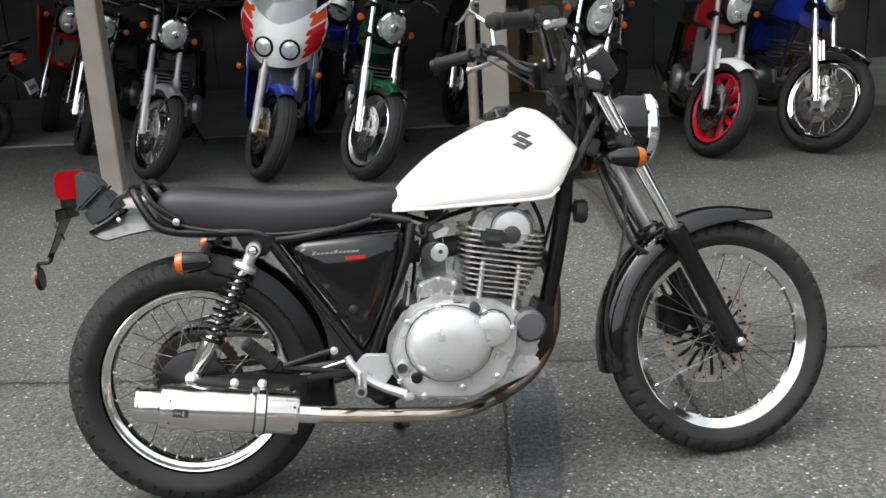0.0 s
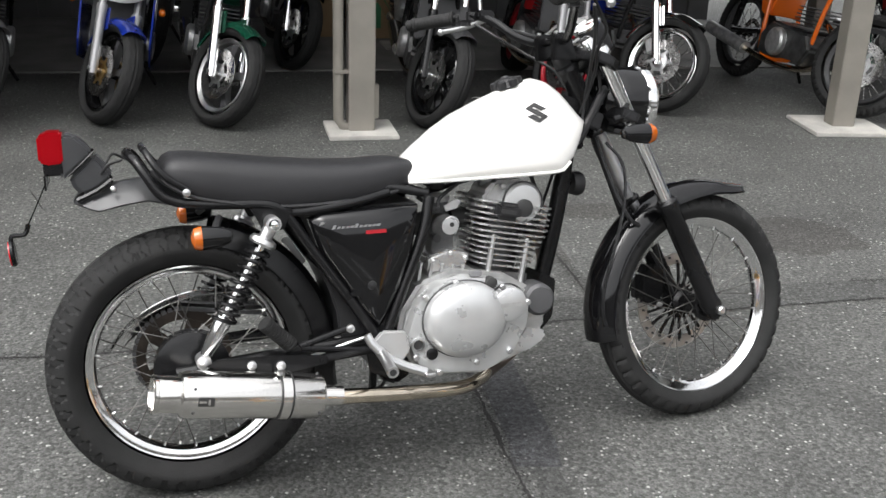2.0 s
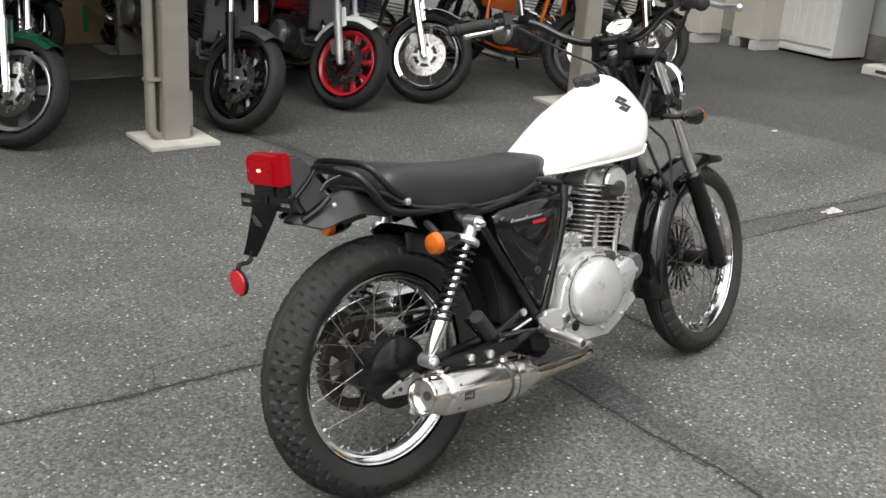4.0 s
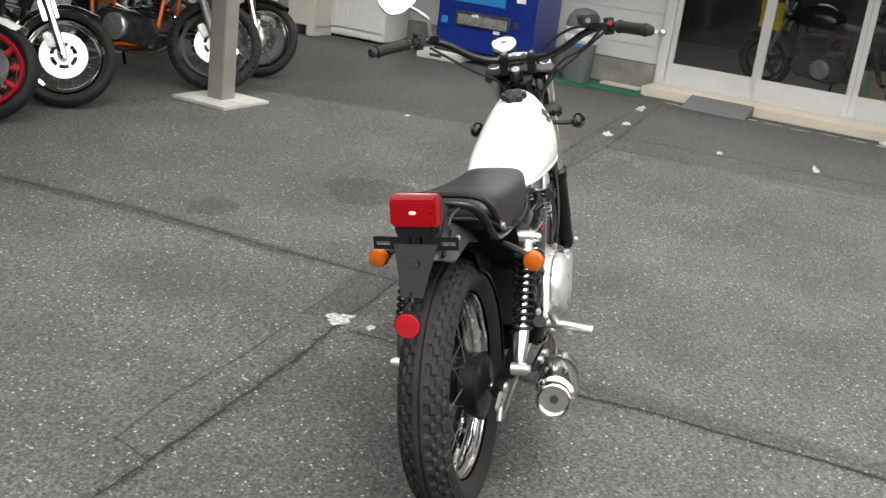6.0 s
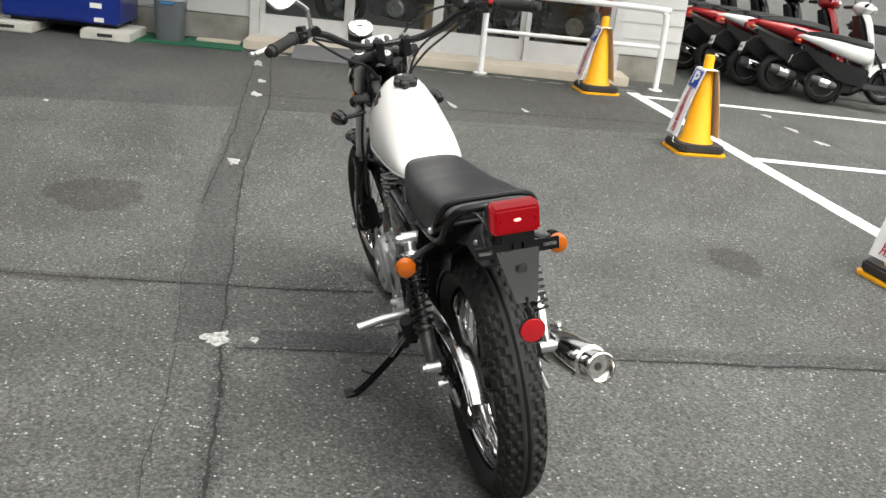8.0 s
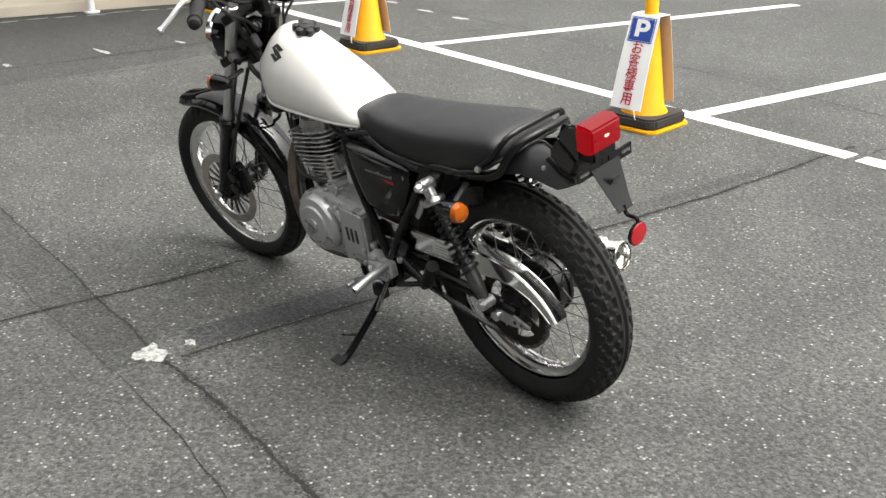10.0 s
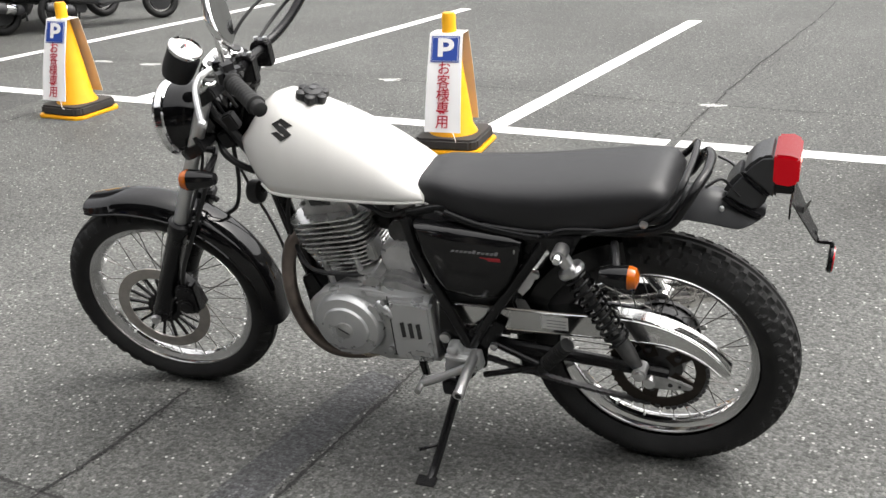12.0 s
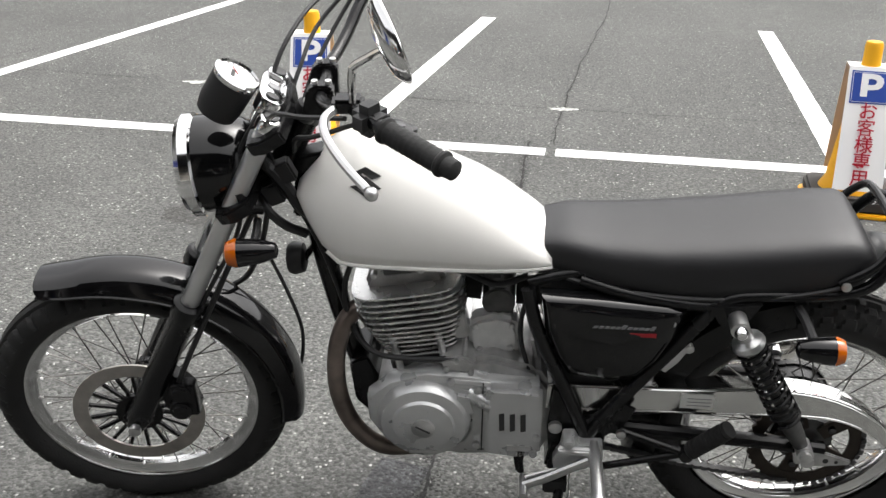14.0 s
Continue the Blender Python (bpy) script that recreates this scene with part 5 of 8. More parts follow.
part("side_label", G().box((0.60, 0.1467, 0.325), (0.05, 0.001, 0.014)), CASTD, spc)

# cylinder and head, leaning forward
CB = Vector((0.80, 0, 0.495))
ct = Matrix.Translation(CB) @ Matrix.Rotation(radians(11), 4, 'Y')
# dark core colour puts the shade between the fins into the metal
cyl = part("cylinder", G().lathe([(0.062, -0.03), (0.062, 0.15)], (0, 0, 0), (0, 0, 1), 24).box((0, 0, -0.005), (0.15, 0.15, 0.022)).xf(ct), DARKAL, eng, "finned cylinder")
for k in range(12):
    z = 0.018 + k * 0.0148
    a, b = 0.080 + 0.034 * min(1, k / 7), 0.082 + 0.026 * min(1, k / 6)
    poly = []
    for q in range(28):
        t = 2 * math.pi * q / 28
        e = 0.45
        poly.append((0.006 + a * math.copysign(abs(math.cos(t)) ** e, math.cos(t)), b * math.copysign(abs(math.sin(t)) ** e, math.sin(t))))
    part("cooling_fin", G().prism(poly, z, z + 0.0042, "z").xf(ct), FINM, cyl)
for s in (-1, 1):
    for dx in (-0.04, 0.055):
        part("cylinder_stud", G().lathe([(0.008, -0.02), (0.008, 0.10)], (dx, s * 0.084, 0), (0, 0, 1), 8).xf(ct), ALU, cyl)
head = part("cylinder_head", G().prism([(-0.075, 0.16), (0.085, 0.16), (0.09, 0.19), (0.065, 0.235), (0.02, 0.248), (-0.05, 0.235), (-0.075, 0.2)], -0.062, 0.062).xf(ct), CASTD, eng, "silver cylinder head", 0.01)
part("cam_cover", G().lathe([(0.052, 0.06), (0.052, 0.092), (0.046, 0.1), (0.03, 0.103)], (0.022, 0, 0.19), (0, -1, 0), 28).xf(ct), CAST, eng, "round cam cover")
part("cam_plug", G().lathe([(0.023, 0.1), (0.023, 0.112), (0.018, 0.114)], (0.022, 0, 0.178), (0, -1, 0), 18).xf(ct), DARK, eng, "black round plug")
part("plug_cap", G().box((-0.025, -0.115, 0.165), (0.07, 0.035, 0.045)).xf(ct), PLASTIC, eng, "black rubber cover", 0.012)
part("plug_lead", G().tube([(0.83, 0.06, 0.705), (0.86, 0.075, 0.72), (0.90, 0.06, 0.73), (0.92, 0.02, 0.78)], 0.005, 8, 5), PLASTIC, eng)
part("head_left_cover", G().box((0.01, 0.055, 0.222), (0.08, 0.03, 0.03)).xf(ct), DARKAL, eng, "", 0.008)
part("exhaust_flange", G().lathe([(0.028, 0), (0.028, 0.012)], (0.905, 0.028, 0.617), (1, 0.3, -0.25), 18), CASTD, eng)
# carburettor and intake
cb = part("carburettor", G().lathe([(0.034, -0.05), (0.034, 0.06)], (0.655, -0.005, 0.625), (0, -1, 0), 20).box((0.655, -0.005, 0.59), (0.06, 0.075, 0.07)).lathe([(0.03, 0), (0.028, 0.05)], (0.655, -0.005, 0.64), (0, 0, 1), 18), DARKAL, eng, "carburettor", 0.003)
part("throttle_pulley", G().lathe([(0.022, 0.05), (0.022, 0.07), (0.006, 0.072)], (0.668, 0, 0.628), (0, -1, 0), 18), CAST, cb)
part("intake_boot", G().tube([(0.69, 0, 0.635), (0.74, 0, 0.64)], 0.028, 14, 1), RUBBER, eng)
part("airbox_boot", G().tube([(0.62, 0, 0.63), (0.56, 0, 0.63)], 0.03, 14, 1), RUBBER, eng)
part("fuel_hose", G().tube([(0.65, 0.035, 0.57), (0.655, 0.05, 0.52), (0.64, 0.06, 0.48), (0.60, 0.06, 0.46)], 0.0045, 8, 5), COPPER, eng, "translucent orange hose")
part("drain_hose", G().tube([(0.65, -0.035, 0.57), (0.64, -0.05, 0.53), (0.61, -0.06, 0.49)], 0.0045, 8, 5), COPPER, eng)
part("fuel_tap", G().box((0.67, 0.06, 0.73), (0.05, 0.05, 0.04)), PLASTIC, P, "", 0.008)
part("float_bowl", G().lathe([(0.032, 0), (0.03, 0.03), (0.018, 0.035)], (0.655, -0.005, 0.56), (0, 0, -1), 18), DARKAL, cb)

# finer engine castings, right side
part("front_lug", G().prism([(0.80, 0.29), (0.85, 0.36), (0.885, 0.352), (0.91, 0.335), (0.905, 0.318), (0.86, 0.290)], -0.118, -0.095), CAST, eng, "", 0.006)
# dark rings laid along the grooves of the dome and filter cover
part("dome_groove", G().rings([ell(1.03, 0.1525, 0.672, 0.406), ell(1.03, 0.1545, 0.672, 0.406), ell(0.98, 0.1545, 0.672, 0.406), ell(0.98, 0.1525, 0.672, 0.406)], caps=False, loop=True), DARKAL, eng, "dark ring at the groove round the dome")
part("filter_groove", G().lathe([(0.049, 0.1525), (0.049, 0.156), (0.044, 0.156), (0.044, 0.1525)], (0.785, 0, 0.437), (0, -1, 0), 32, False, True), DARKAL, eng)
part("case_tag", G().box((0.705, -0.146, 0.517), (0.032, 0.012, 0.014)), GREYP, eng, "small pale cast tag", 0.002)
for q in range(5):
    part("case_rib", G().prism([(0.57 + q * 0.028, 0.50), (0.578 + q * 0.028, 0.50), (0.586 + q * 0.028, 0.545 - 0.004 * q), (0.580 + q * 0.028, 0.545 - 0.004 * q)], -0.09, 0.06), CASTD, eng)
# lighter alloy here stands for sky light on the case top
part("breather_cover", G().prism([(0.60, 0.515), (0.70, 0.525), (0.715, 0.555), (0.66, 0.572), (0.605, 0.555)], -0.085, 0.03), FINM, eng, "cast upper case cover in a lighter alloy for its sky reflection", 0.006)
for x, z in ((0.615, 0.545), (0.70, 0.548), (0.66, 0.563)):
    part("case_bolt", G().lathe([(0.006, 0), (0.006, 0.007), (0.003, 0.009)], (x, -0.085, z), (0, -1, 0), 8), ALU, eng)
for dx, dz in ((0.06, 0.225), (-0.035, 0.225), (0.075, 0.175), (-0.055, 0.165)):
    part("head_bolt", G().lathe([(0.007, 0.07), (0.007, 0.088), (0.004, 0.09)], (dx, 0, dz), (0, -1, 0), 8).xf(ct), ALU, head)
    part("head_bolt", G().lathe([(0.007, 0.07), (0.007, 0.084), (0.004, 0.086)], (dx, 0, dz), (0, 1, 0), 8).xf(ct), ALU, head)
part("cam_rim", G().lathe([(0.053, 0.088), (0.056, 0.088), (0.056, 0.094), (0.053, 0.094)], (0.022, 0, 0.19), (0, -1, 0), 30, False, True).xf(ct), DARKAL, head)
part("rubber_slot", G().box((-0.03, -0.1335, 0.165), (0.042, 0.003, 0.010)).box((-0.03, -0.1335, 0.182), (0.030, 0.003, 0.004)).xf(ct), DARK, eng)
part("rocker_cap", G().lathe([(0.024, 0), (0.024, 0.012), (0.018, 0.018)], (0.07, 0.0, 0.215), (0.85, 0, 0.5), 18).xf(ct), CASTD, head, "round rocker cap")
part("rocker_cap", G().lathe([(0.022, 0), (0.022, 0.012), (0.016, 0.018)], (-0.05, 0.0, 0.225), (-0.6, 0, 0.8), 18).xf(ct), CASTD, head, "round rocker cap")
# carburettor pieces
part("carb_top", G().lathe([(0.031, 0.045), (0.033, 0.05), (0.033, 0.058), (0.016, 0.066)], (0.655, -0.005, 0.64), (0, 0, 1), 20), CASTD, cb)
part("throttle_disc", G().lathe([(0.021, 0.062), (0.021, 0.068), (0.019, 0.069), (0.018, 0.066), (0.004, 0.066)], (0.672, 0, 0.632), (0, -1, 0), 22), ALU, cb, "round bright throttle wheel")
part("throttle_hub", G().lathe([(0.006, 0.064), (0.006, 0.073)], (0.672, 0, 0.632), (0, -1, 0), 10), DARK, cb)
part("cable_bracket", G().prism([(0.66, 0.665), (0.69, 0.672), (0.70, 0.69), (0.69, 0.695), (0.655, 0.68)], -0.062, -0.058), ALU, cb)
part("choke_knob", G().lathe([(0.007, 0.03), (0.007, 0.065), (0.011, 0.067), (0.011, 0.075)], (0.63, 0, 0.60), (0, -1, 0), 12), PLASTIC, cb)
for x in (0.633, 0.678):
    part("bowl_screw", G().lathe([(0.004, 0), (0.004, 0.006)], (x, -0.03, 0.556), (0, 0, -1), 8), ALU, cb)
part("drain_plug", G().lathe([(0.007, 0), (0.007, 0.012), (0.003, 0.014)], (0.655, -0.012, 0.528), (0, 0, -1), 10), ALU, cb)
# pale colour stands in for the sky reflected on this cover
part("starter_cover", G().prism([(0.612, 0.500), (0.712, 0.505), (0.716, 0.575), (0.700, 0.592), (0.655, 0.606), (0.620, 0.596), (0.608, 0.560)], 0.012, 0.062), PALEC, eng, "cast cover behind the cylinder, coloured pale for its sky reflection", 0.010)
for x, z in ((0.626, 0.585), (0.700, 0.578), (0.690, 0.520), (0.628, 0.528)):
    part("cover_bolt", G().lathe([(0.0065, 0), (0.0065, 0.007), (0.003, 0.009)], (x, 0.062, z), (0, 1, 0), 8), ALU, eng)
# finer engine castings, left side
part("cover_ridge", G().tube([(0.565, 0.116, 0.472), (0.66, 0.119, 0.474), (0.70, 0.119, 0.478), (0.80, 0.118, 0.478), (0.865, 0.114, 0.455), (0.905, 0.110, 0.425)], 0.010, 8, 4), CAST, eng)
part("cover_joint", G().box((0.679, 0.127, 0.39), (0.003, 0.004, 0.185)), DARK, eng, "dark joint between the covers")
part("cover_bulge", G().prism([(0.685, 0.405), (0.70, 0.462), (0.735, 0.468), (0.752, 0.43), (0.735, 0.395)], 0.12, 0.142), CAST, eng, "", 0.01)
part("flywheel_neck", G().prism([(0.72, 0.31), (0.70, 0.35), (0.70, 0.40), (0.74, 0.44), (0.80, 0.47), (0.84, 0.465), (0.80, 0.30)], 0.118, 0.136), CAST, eng, "", 0.01)
part("inspection_plug", G().lathe([(0.014, 0.12), (0.014, 0.134), (0.010, 0.136)], (0.862, 0, 0.432), (0, 1, 0), 16), CASTD, eng)
part("maker_bar", G().box((0.80, 0.1535, 0.308), (0.06, 0.0015, 0.007), Matrix.Rotation(0.05, 3, 'Y')), ALU, fl, "small raised bar")
part("chain_tunnel", G().prism([(0.70, 0.49), (0.76, 0.495), (0.77, 0.525), (0.72, 0.535), (0.695, 0.52)], 0.03, 0.112), CASTD, eng, "", 0.006)
for x, z in ((0.705, 0.50), (0.755, 0.505), (0.735, 0.527)):
    part("case_bolt", G().lathe([(0.006, 0), (0.006, 0.008), (0.003, 0.01)], (x, 0.112, z), (0, 1, 0), 8), ALU, eng)
part("tension_box", G().box((-0.085, 0.055, 0.075), (0.03, 0.05, 0.06)).xf(ct), CASTD, eng, "", 0.005)
part("side_ring", G().lathe([(0.047, 0.1535), (0.05, 0.1545), (0.05, 0.152)], (0.80, 0, 0.383), (0, 1, 0), 36, False), CASTD, fl)
# wiring and hoses under the tank
for i, pts in enumerate(([(0.60, 0.08, 0.72), (0.66, 0.085, 0.70), (0.72, 0.07, 0.715), (0.80, 0.06, 0.735)], [(0.58, -0.08, 0.71), (0.63, -0.075, 0.675), (0.645, -0.06, 0.70), (0.70, -0.05, 0.735)],
                         [(0.93, 0.05, 0.76), (0.965, 0.055, 0.66), (0.95, 0.07, 0.57), (0.90, 0.10, 0.525), (0.80, 0.105, 0.52), (0.72, 0.10, 0.525)], [(0.60, 0.07, 0.66), (0.61, 0.09, 0.60), (0.60, 0.08, 0.53), (0.58, 0.09, 0.47)])):
    part("wiring_loom", G().tube(pts, (0.007, 0.005, 0.006, 0.005)[i], 8, 5), PLASTIC, P)
part("ignition_coil", G().box((0.83, 0.03, 0.745), (0.07, 0.04, 0.035)), PLASTIC, P, "", 0.006)

# frame gussets where the two down tubes meet
for s in (-1, 1):
    part("frame_gusset", G().prism([(0.536, 0.478), (0.500, 0.470), (0.468, 0.402), (0.405, 0.456), (0.366, 0.436), (0.388, 0.385), (0.455, 0.330), (0.538, 0.312), (0.545, 0.380)] if s > 0 else [(0.418, 0.435), (0.448, 0.405), (0.498, 0.445), (0.482, 0.375), (0.448, 0.352)], s * 0.124, s * 0.131), SATIN, P, "", 0.002)
part("caliper_hose", G().tube([(1.32, 0.10, 0.43), (1.29, 0.105, 0.50), (1.25, 0.09, 0.58), (1.19, 0.07, 0.70), (1.13, 0.05, 0.82)], 0.006, 8, 5).xf(STEER @ GROW), PLASTIC, P)
part("speedo_drive", G().lathe([(0.036, 0.052), (0.04, 0.056), (0.04, 0.068), (0.03, 0.072)], FA, (0, -1, 0), 24).xf(STEER @ GROW), SATIN, P)

# rolled edge of the front mudguard
def guard_edge(c, r, w, a0, a1, tip, n=40):
    pts = {-1: [], 1: []}
    for i in range(n + 1):
        th = a0 + (a1 - a0) * i / n
        fl = 0.012 * max(0, (i / n - 0.9) / 0.1) ** 2
        nb = 1 - tip * max(0, (i / n - 0.72) / 0.28) ** 1.3
        nw = 1 - 0.22 * tip * max(0, (i / n - 0.9) / 0.1) ** 3
        rr_g = r - 0.046 * nb + fl
        for s in (-1, 1):
            pts[s].append((c[0] + math.sin(th) * rr_g, c[1] + s * w / 2 * nw, c[2] + math.cos(th) * rr_g))
    return pts[-1] + pts[1][::-1]


fpart("mudguard_bead", G().tube(guard_edge(FA + Vector((0.005, 0, 0)), 0.357, 0.118, radians(-100), radians(25.0), 0.5), 0.0035, 6, 1), BLACK, None, "rolled mudguard edge")

# dark clutter round the steering head: gusset, looms and connectors
part("headstock_gusset", G().prism([(0.955, 0.79), (1.065, 0.80), (1.05, 0.93), (0.985, 0.95)], -0.028, 0.028), SATIN, P, "", 0.005)
for pts, r in (([(1.13, 0.03, 0.95), (1.09, 0.055, 0.93), (1.06, 0.05, 0.88), (1.03, 0.045, 0.82), (0.97, 0.04, 0.79)], 0.012),
               ([(1.13, -0.03, 0.95), (1.09, -0.055, 0.92), (1.06, -0.05, 0.87), (1.02, -0.045, 0.81), (0.96, -0.04, 0.79)], 0.012),
               ([(1.12, 0.01, 0.86), (1.10, 0.06, 0.84), (1.07, 0.06, 0.80), (1.03, 0.05, 0.77)], 0.009),
               ([(1.08, 0.04, 1.03), (1.10, 0.06, 0.98), (1.09, 0.06, 0.93)], 0.008)):
    fpart("wiring_loom", G().tube(pts, r, 8, 5), PLASTIC)
for x, y, z in ((1.085, 0.045, 0.865), (1.075, -0.045, 0.86), (1.06, 0.05, 0.915)):
    fpart("connector", G().box((x, y, z), (0.035, 0.028, 0.045), Matrix.Rotation(0.4, 3, 'Y')), PLASTIC, None, "", 0.004)

# ---- markings and wear on the yard ----
def jag(pts, step=0.05, amp=0.012):
    out = []
    for a, b in zip(pts[:-1], pts[1:]):
        a, b = Vector((*a, 0)), Vector((*b, 0))
        n = max(1, int((b - a).length / step))
        d = (b - a).normalized()
        s = Vector((-d.y, d.x, 0))
        for i in range(n):
            p = a + (b - a) * i / n
            out.append(p + s * amp * (noise.noise(p * 3.1) * 1.6 + noise.noise(p * 11.0) * 0.8))
    out.append(Vector((*pts[-1], 0)))
    return out


def crack(pts, w=0.012, m=None, amp=0.008):
    w *= 0.75
    line = jag(pts, 0.012, amp)
    g = G()
    rows = []
    for i, p in enumerate(line):
        d = (line[min(i + 1, len(line) - 1)] - line[max(i - 1, 0)]).normalized()
        s = Vector((-d.y, d.x, 0))
        k = w * (0.12 + 1.1 * abs(noise.noise(p * 9.0 + Vector((5, 2, 0)))) + 1.5 * abs(noise.noise(p * 61.0)))
        k2 = w * (0.12 + 1.0 * abs(noise.noise(p * 8.0 + Vector((1, 7, 0)))) + 1.5 * abs(noise.noise(p * 57.0 + Vector((3, 1, 0)))))
        rows.append([p + s * k + Vector((0, 0, 0.0022)), p - s * k2 + Vector((0, 0, 0.0022))])
    g.strip(rows)
    # crumbled edges: small ragged pits along the line
    rnd = random.Random(int(abs(pts[0][0]) * 1000) + len(pts))
    near = [p for p in line if p.length < 6.5]
    for p in near:
        for _ in range(7 if w > 0.006 else (3 if w > 0.003 else rnd.choice((0, 1)))):
            c = p + Vector((rnd.gauss(0, w * 2.2), rnd.gauss(0, w * 2.2), 0.0024))
            r = rnd.uniform(0.0008, 0.0040)
            a0 = rnd.random() * 6.28
            g.add([c + Vector((math.cos(a0 + q * 1.2566) * r * rnd.uniform(0.6, 1.5), math.sin(a0 + q * 1.2566) * r * rnd.uniform(0.6, 1.5), 0)) for q in range(5)], [(0, 1, 2, 3, 4)])
    return solid("pavement_crack", g, m or CRACKM, "dark weathered crack across the asphalt", "crack", "cracks in the asphalt", "structure")


crack([(-3.2, 1.22), (-1.6, 1.04), (-0.83, 0.945), (-0.49, 0.875), (0.17, 0.79), (0.56, 0.74), (0.91, 0.73)], 0.011)
crack([(0.91, 0.73), (1.9, 0.63), (2.28, 0.60), (3.5, 0.47), (4.58, 0.28), (5.5, 0.15), (6.9, 0.02), (7.6, -0.06)], 0.008)
crack([(0.55, -3.0), (0.61, -1.96), (0.73, -0.92), (0.79, -0.48), (0.82, 0.0), (0.87, 0.33), (0.90, 0.68)], 0.010)
crack([(0.43, -2.95), (0.36, -3.6), (0.2, -4.8), (-0.1, -6.6), (-0.4, -9.0)], 0.008)
crack([(1.74, 3.9), (1.73, 3.42), (1.77, 2.76), (1.74, 2.3), (1.67, 1.75), (1.57, 1.2), (1.51, 0.82), (1.46, 0.5), (1.43, 0.1)], 0.010)
crack([(-0.20, 0.845), (-0.14, 0.985), (0.19, 0.965), (0.58, 0.905), (0.93, 0.875)], 0.003)
crack([(0.93, 0.875), (1.5, 0.85), (1.95, 0.83)], 0.0025)
crack([(5.49, 0.21), (5.47, -0.3), (5.36, -0.93), (5.25, -2.3), (5.15, -3.3)], 0.012)
crack([(4.97, 0.17), (4.94, -0.28), (4.71, -1.5), (4.55, -2.68), (4.2, -3.9), (3.9, -4.8)], 0.006)
crack([(2.9, -4.05), (4.7, -4.3), (6.0, -4.5)], 0.006)
crack([(-2.5, -3.35), (0.37, -3.64), (2.56, -4.0)], 0.005)
crack([(2.6, 0.75), (3.46, 0.61), (4.59, 0.455), (5.5, 0.345), (6.6, 0.20), (7.5, 0.11)], 0.008)
crack([(7.62, -0.1), (7.3, -1.4), (6.95, -2.8), (6.6, -4.2)], 0.010)


def blot(c, rx, ry, m, z=0.0012, n=40, rough=0.16, seed=0.0, turn=0.0):
    pts = []
    for k in range(n):
        a = 2 * math.pi * k / n
        r = 1 + rough * 2 * noise.noise(Vector((math.cos(a) * 1.7 + seed, math.sin(a) * 1.7, seed))) + rough * noise.noise(Vector((math.cos(a) * 6 + seed, math.sin(a) * 6, seed)))
        x, y = rx * r * math.cos(a), ry * r * math.sin(a)
        pts.append((c[0] + x * math.cos(turn) - y * math.sin(turn), c[1] + x * math.sin(turn) + y * math.cos(turn), z))
    return G().add(pts, [tuple(range(n))])


def asphalt_strip(a, w0, w1, m, name, label):
    line = jag(a, 0.12, 0.012)
    rows = []
    for i, p in enumerate(line):
        d = (line[min(i + 1, len(line) - 1)] - line[max(i - 1, 0)]).normalized()
        s = Vector((-d.y, d.x, 0))
        rows.append([p + s * w0 + Vector((0, 0, 0.0014)), p + s * w1 + Vector((0, 0, 0.0014))])
    return solid(name, G().strip(rows), m, label, "asphalt patch", "asphalt repairs", "structure")


asphalt_strip([(0.95, 0.73), (2.28, 0.62), (3.5, 0.49), (5.5, 0.20), (7.5, -0.04)], -0.02, 0.16, PATCHM, "asphalt_patch", "darker trench repair strip in the asphalt")
asphalt_strip([(0.60, -2.3), (0.66, -1.7), (0.75, -0.92), (0.84, -0.05), (0.90, 0.33), (0.93, 0.62)], -0.02, -0.10, PATCHM, "asphalt_patch", "darker repair strip beside a crack")
asphalt_strip([(0.80, -0.12), (0.83, 0.0), (0.885, 0.33), (0.915, 0.60)], -0.012, -0.145, SMOOTHP, "asphalt_patch", "smooth dark sealed patch beside a crack").location.z = 0.0004
asphalt_strip([(1.78, 3.5), (1.76, 2.76), (1.73, 2.3), (1.66, 1.75), (1.57, 1.2)], -0.05, 0.045, STAINM, "oil_stain", "dark damp streak along a crack")
for i, (c, rx, ry) in enumerate((((2.75, 1.25), 0.30, 0.22), ((1.97, 1.78), 0.16, 0.11), ((1.86, -1.79), 0.20, 0.12))):
    solid("oil_stain", blot(c, rx, ry, STAINM, 0.001 + 0.0001 * i, seed=i * 3.1), STAINM, "faint dark oil stain on the asphalt", "stain", "oil stains", "structure")
FLAKE = mat("chipped_white_paint", (0.34, 0.34, 0.325), 0.7, var=0.5, scale=40, fine=0.6, bscale=120)
for i, (c, rx, ry) in enumerate((((0.99, 0.745), 0.065, 0.042), ((0.965, 0.612), 0.022, 0.015), ((3.46, 0.545), 0.085, 0.03), ((5.52, 0.25), 0.10, 0.035), ((6.1, 0.17), 0.09, 0.03), ((0.36, -3.63), 0.07, 0.035), ((2.56, -3.98), 0.09, 0.04), ((4.7, -4.2), 0.10, 0.04), ((5.2, -4.25), 0.10, 0.04), ((5.8, -4.35), 0.08, 0.035), ((4.9, 1.7), 0.03, 0.02), ((5.52, -0.6), 0.06, 0.02), ((5.5, -1.3), 0.10, 0.02), ((5.42, -1.9), 0.07, 0.02), ((-1.5, -4.3), 0.06, 0.03), ((7.0, 0.12), 0.13, 0.04))):
    solid("paint_flake", blot(c, rx, ry, FLAKE, 0.0032, 22, 0.35, i * 1.7), FLAKE, "chipped remnant of white paint on the asphalt", "paint mark", "paint remnants", "structure")


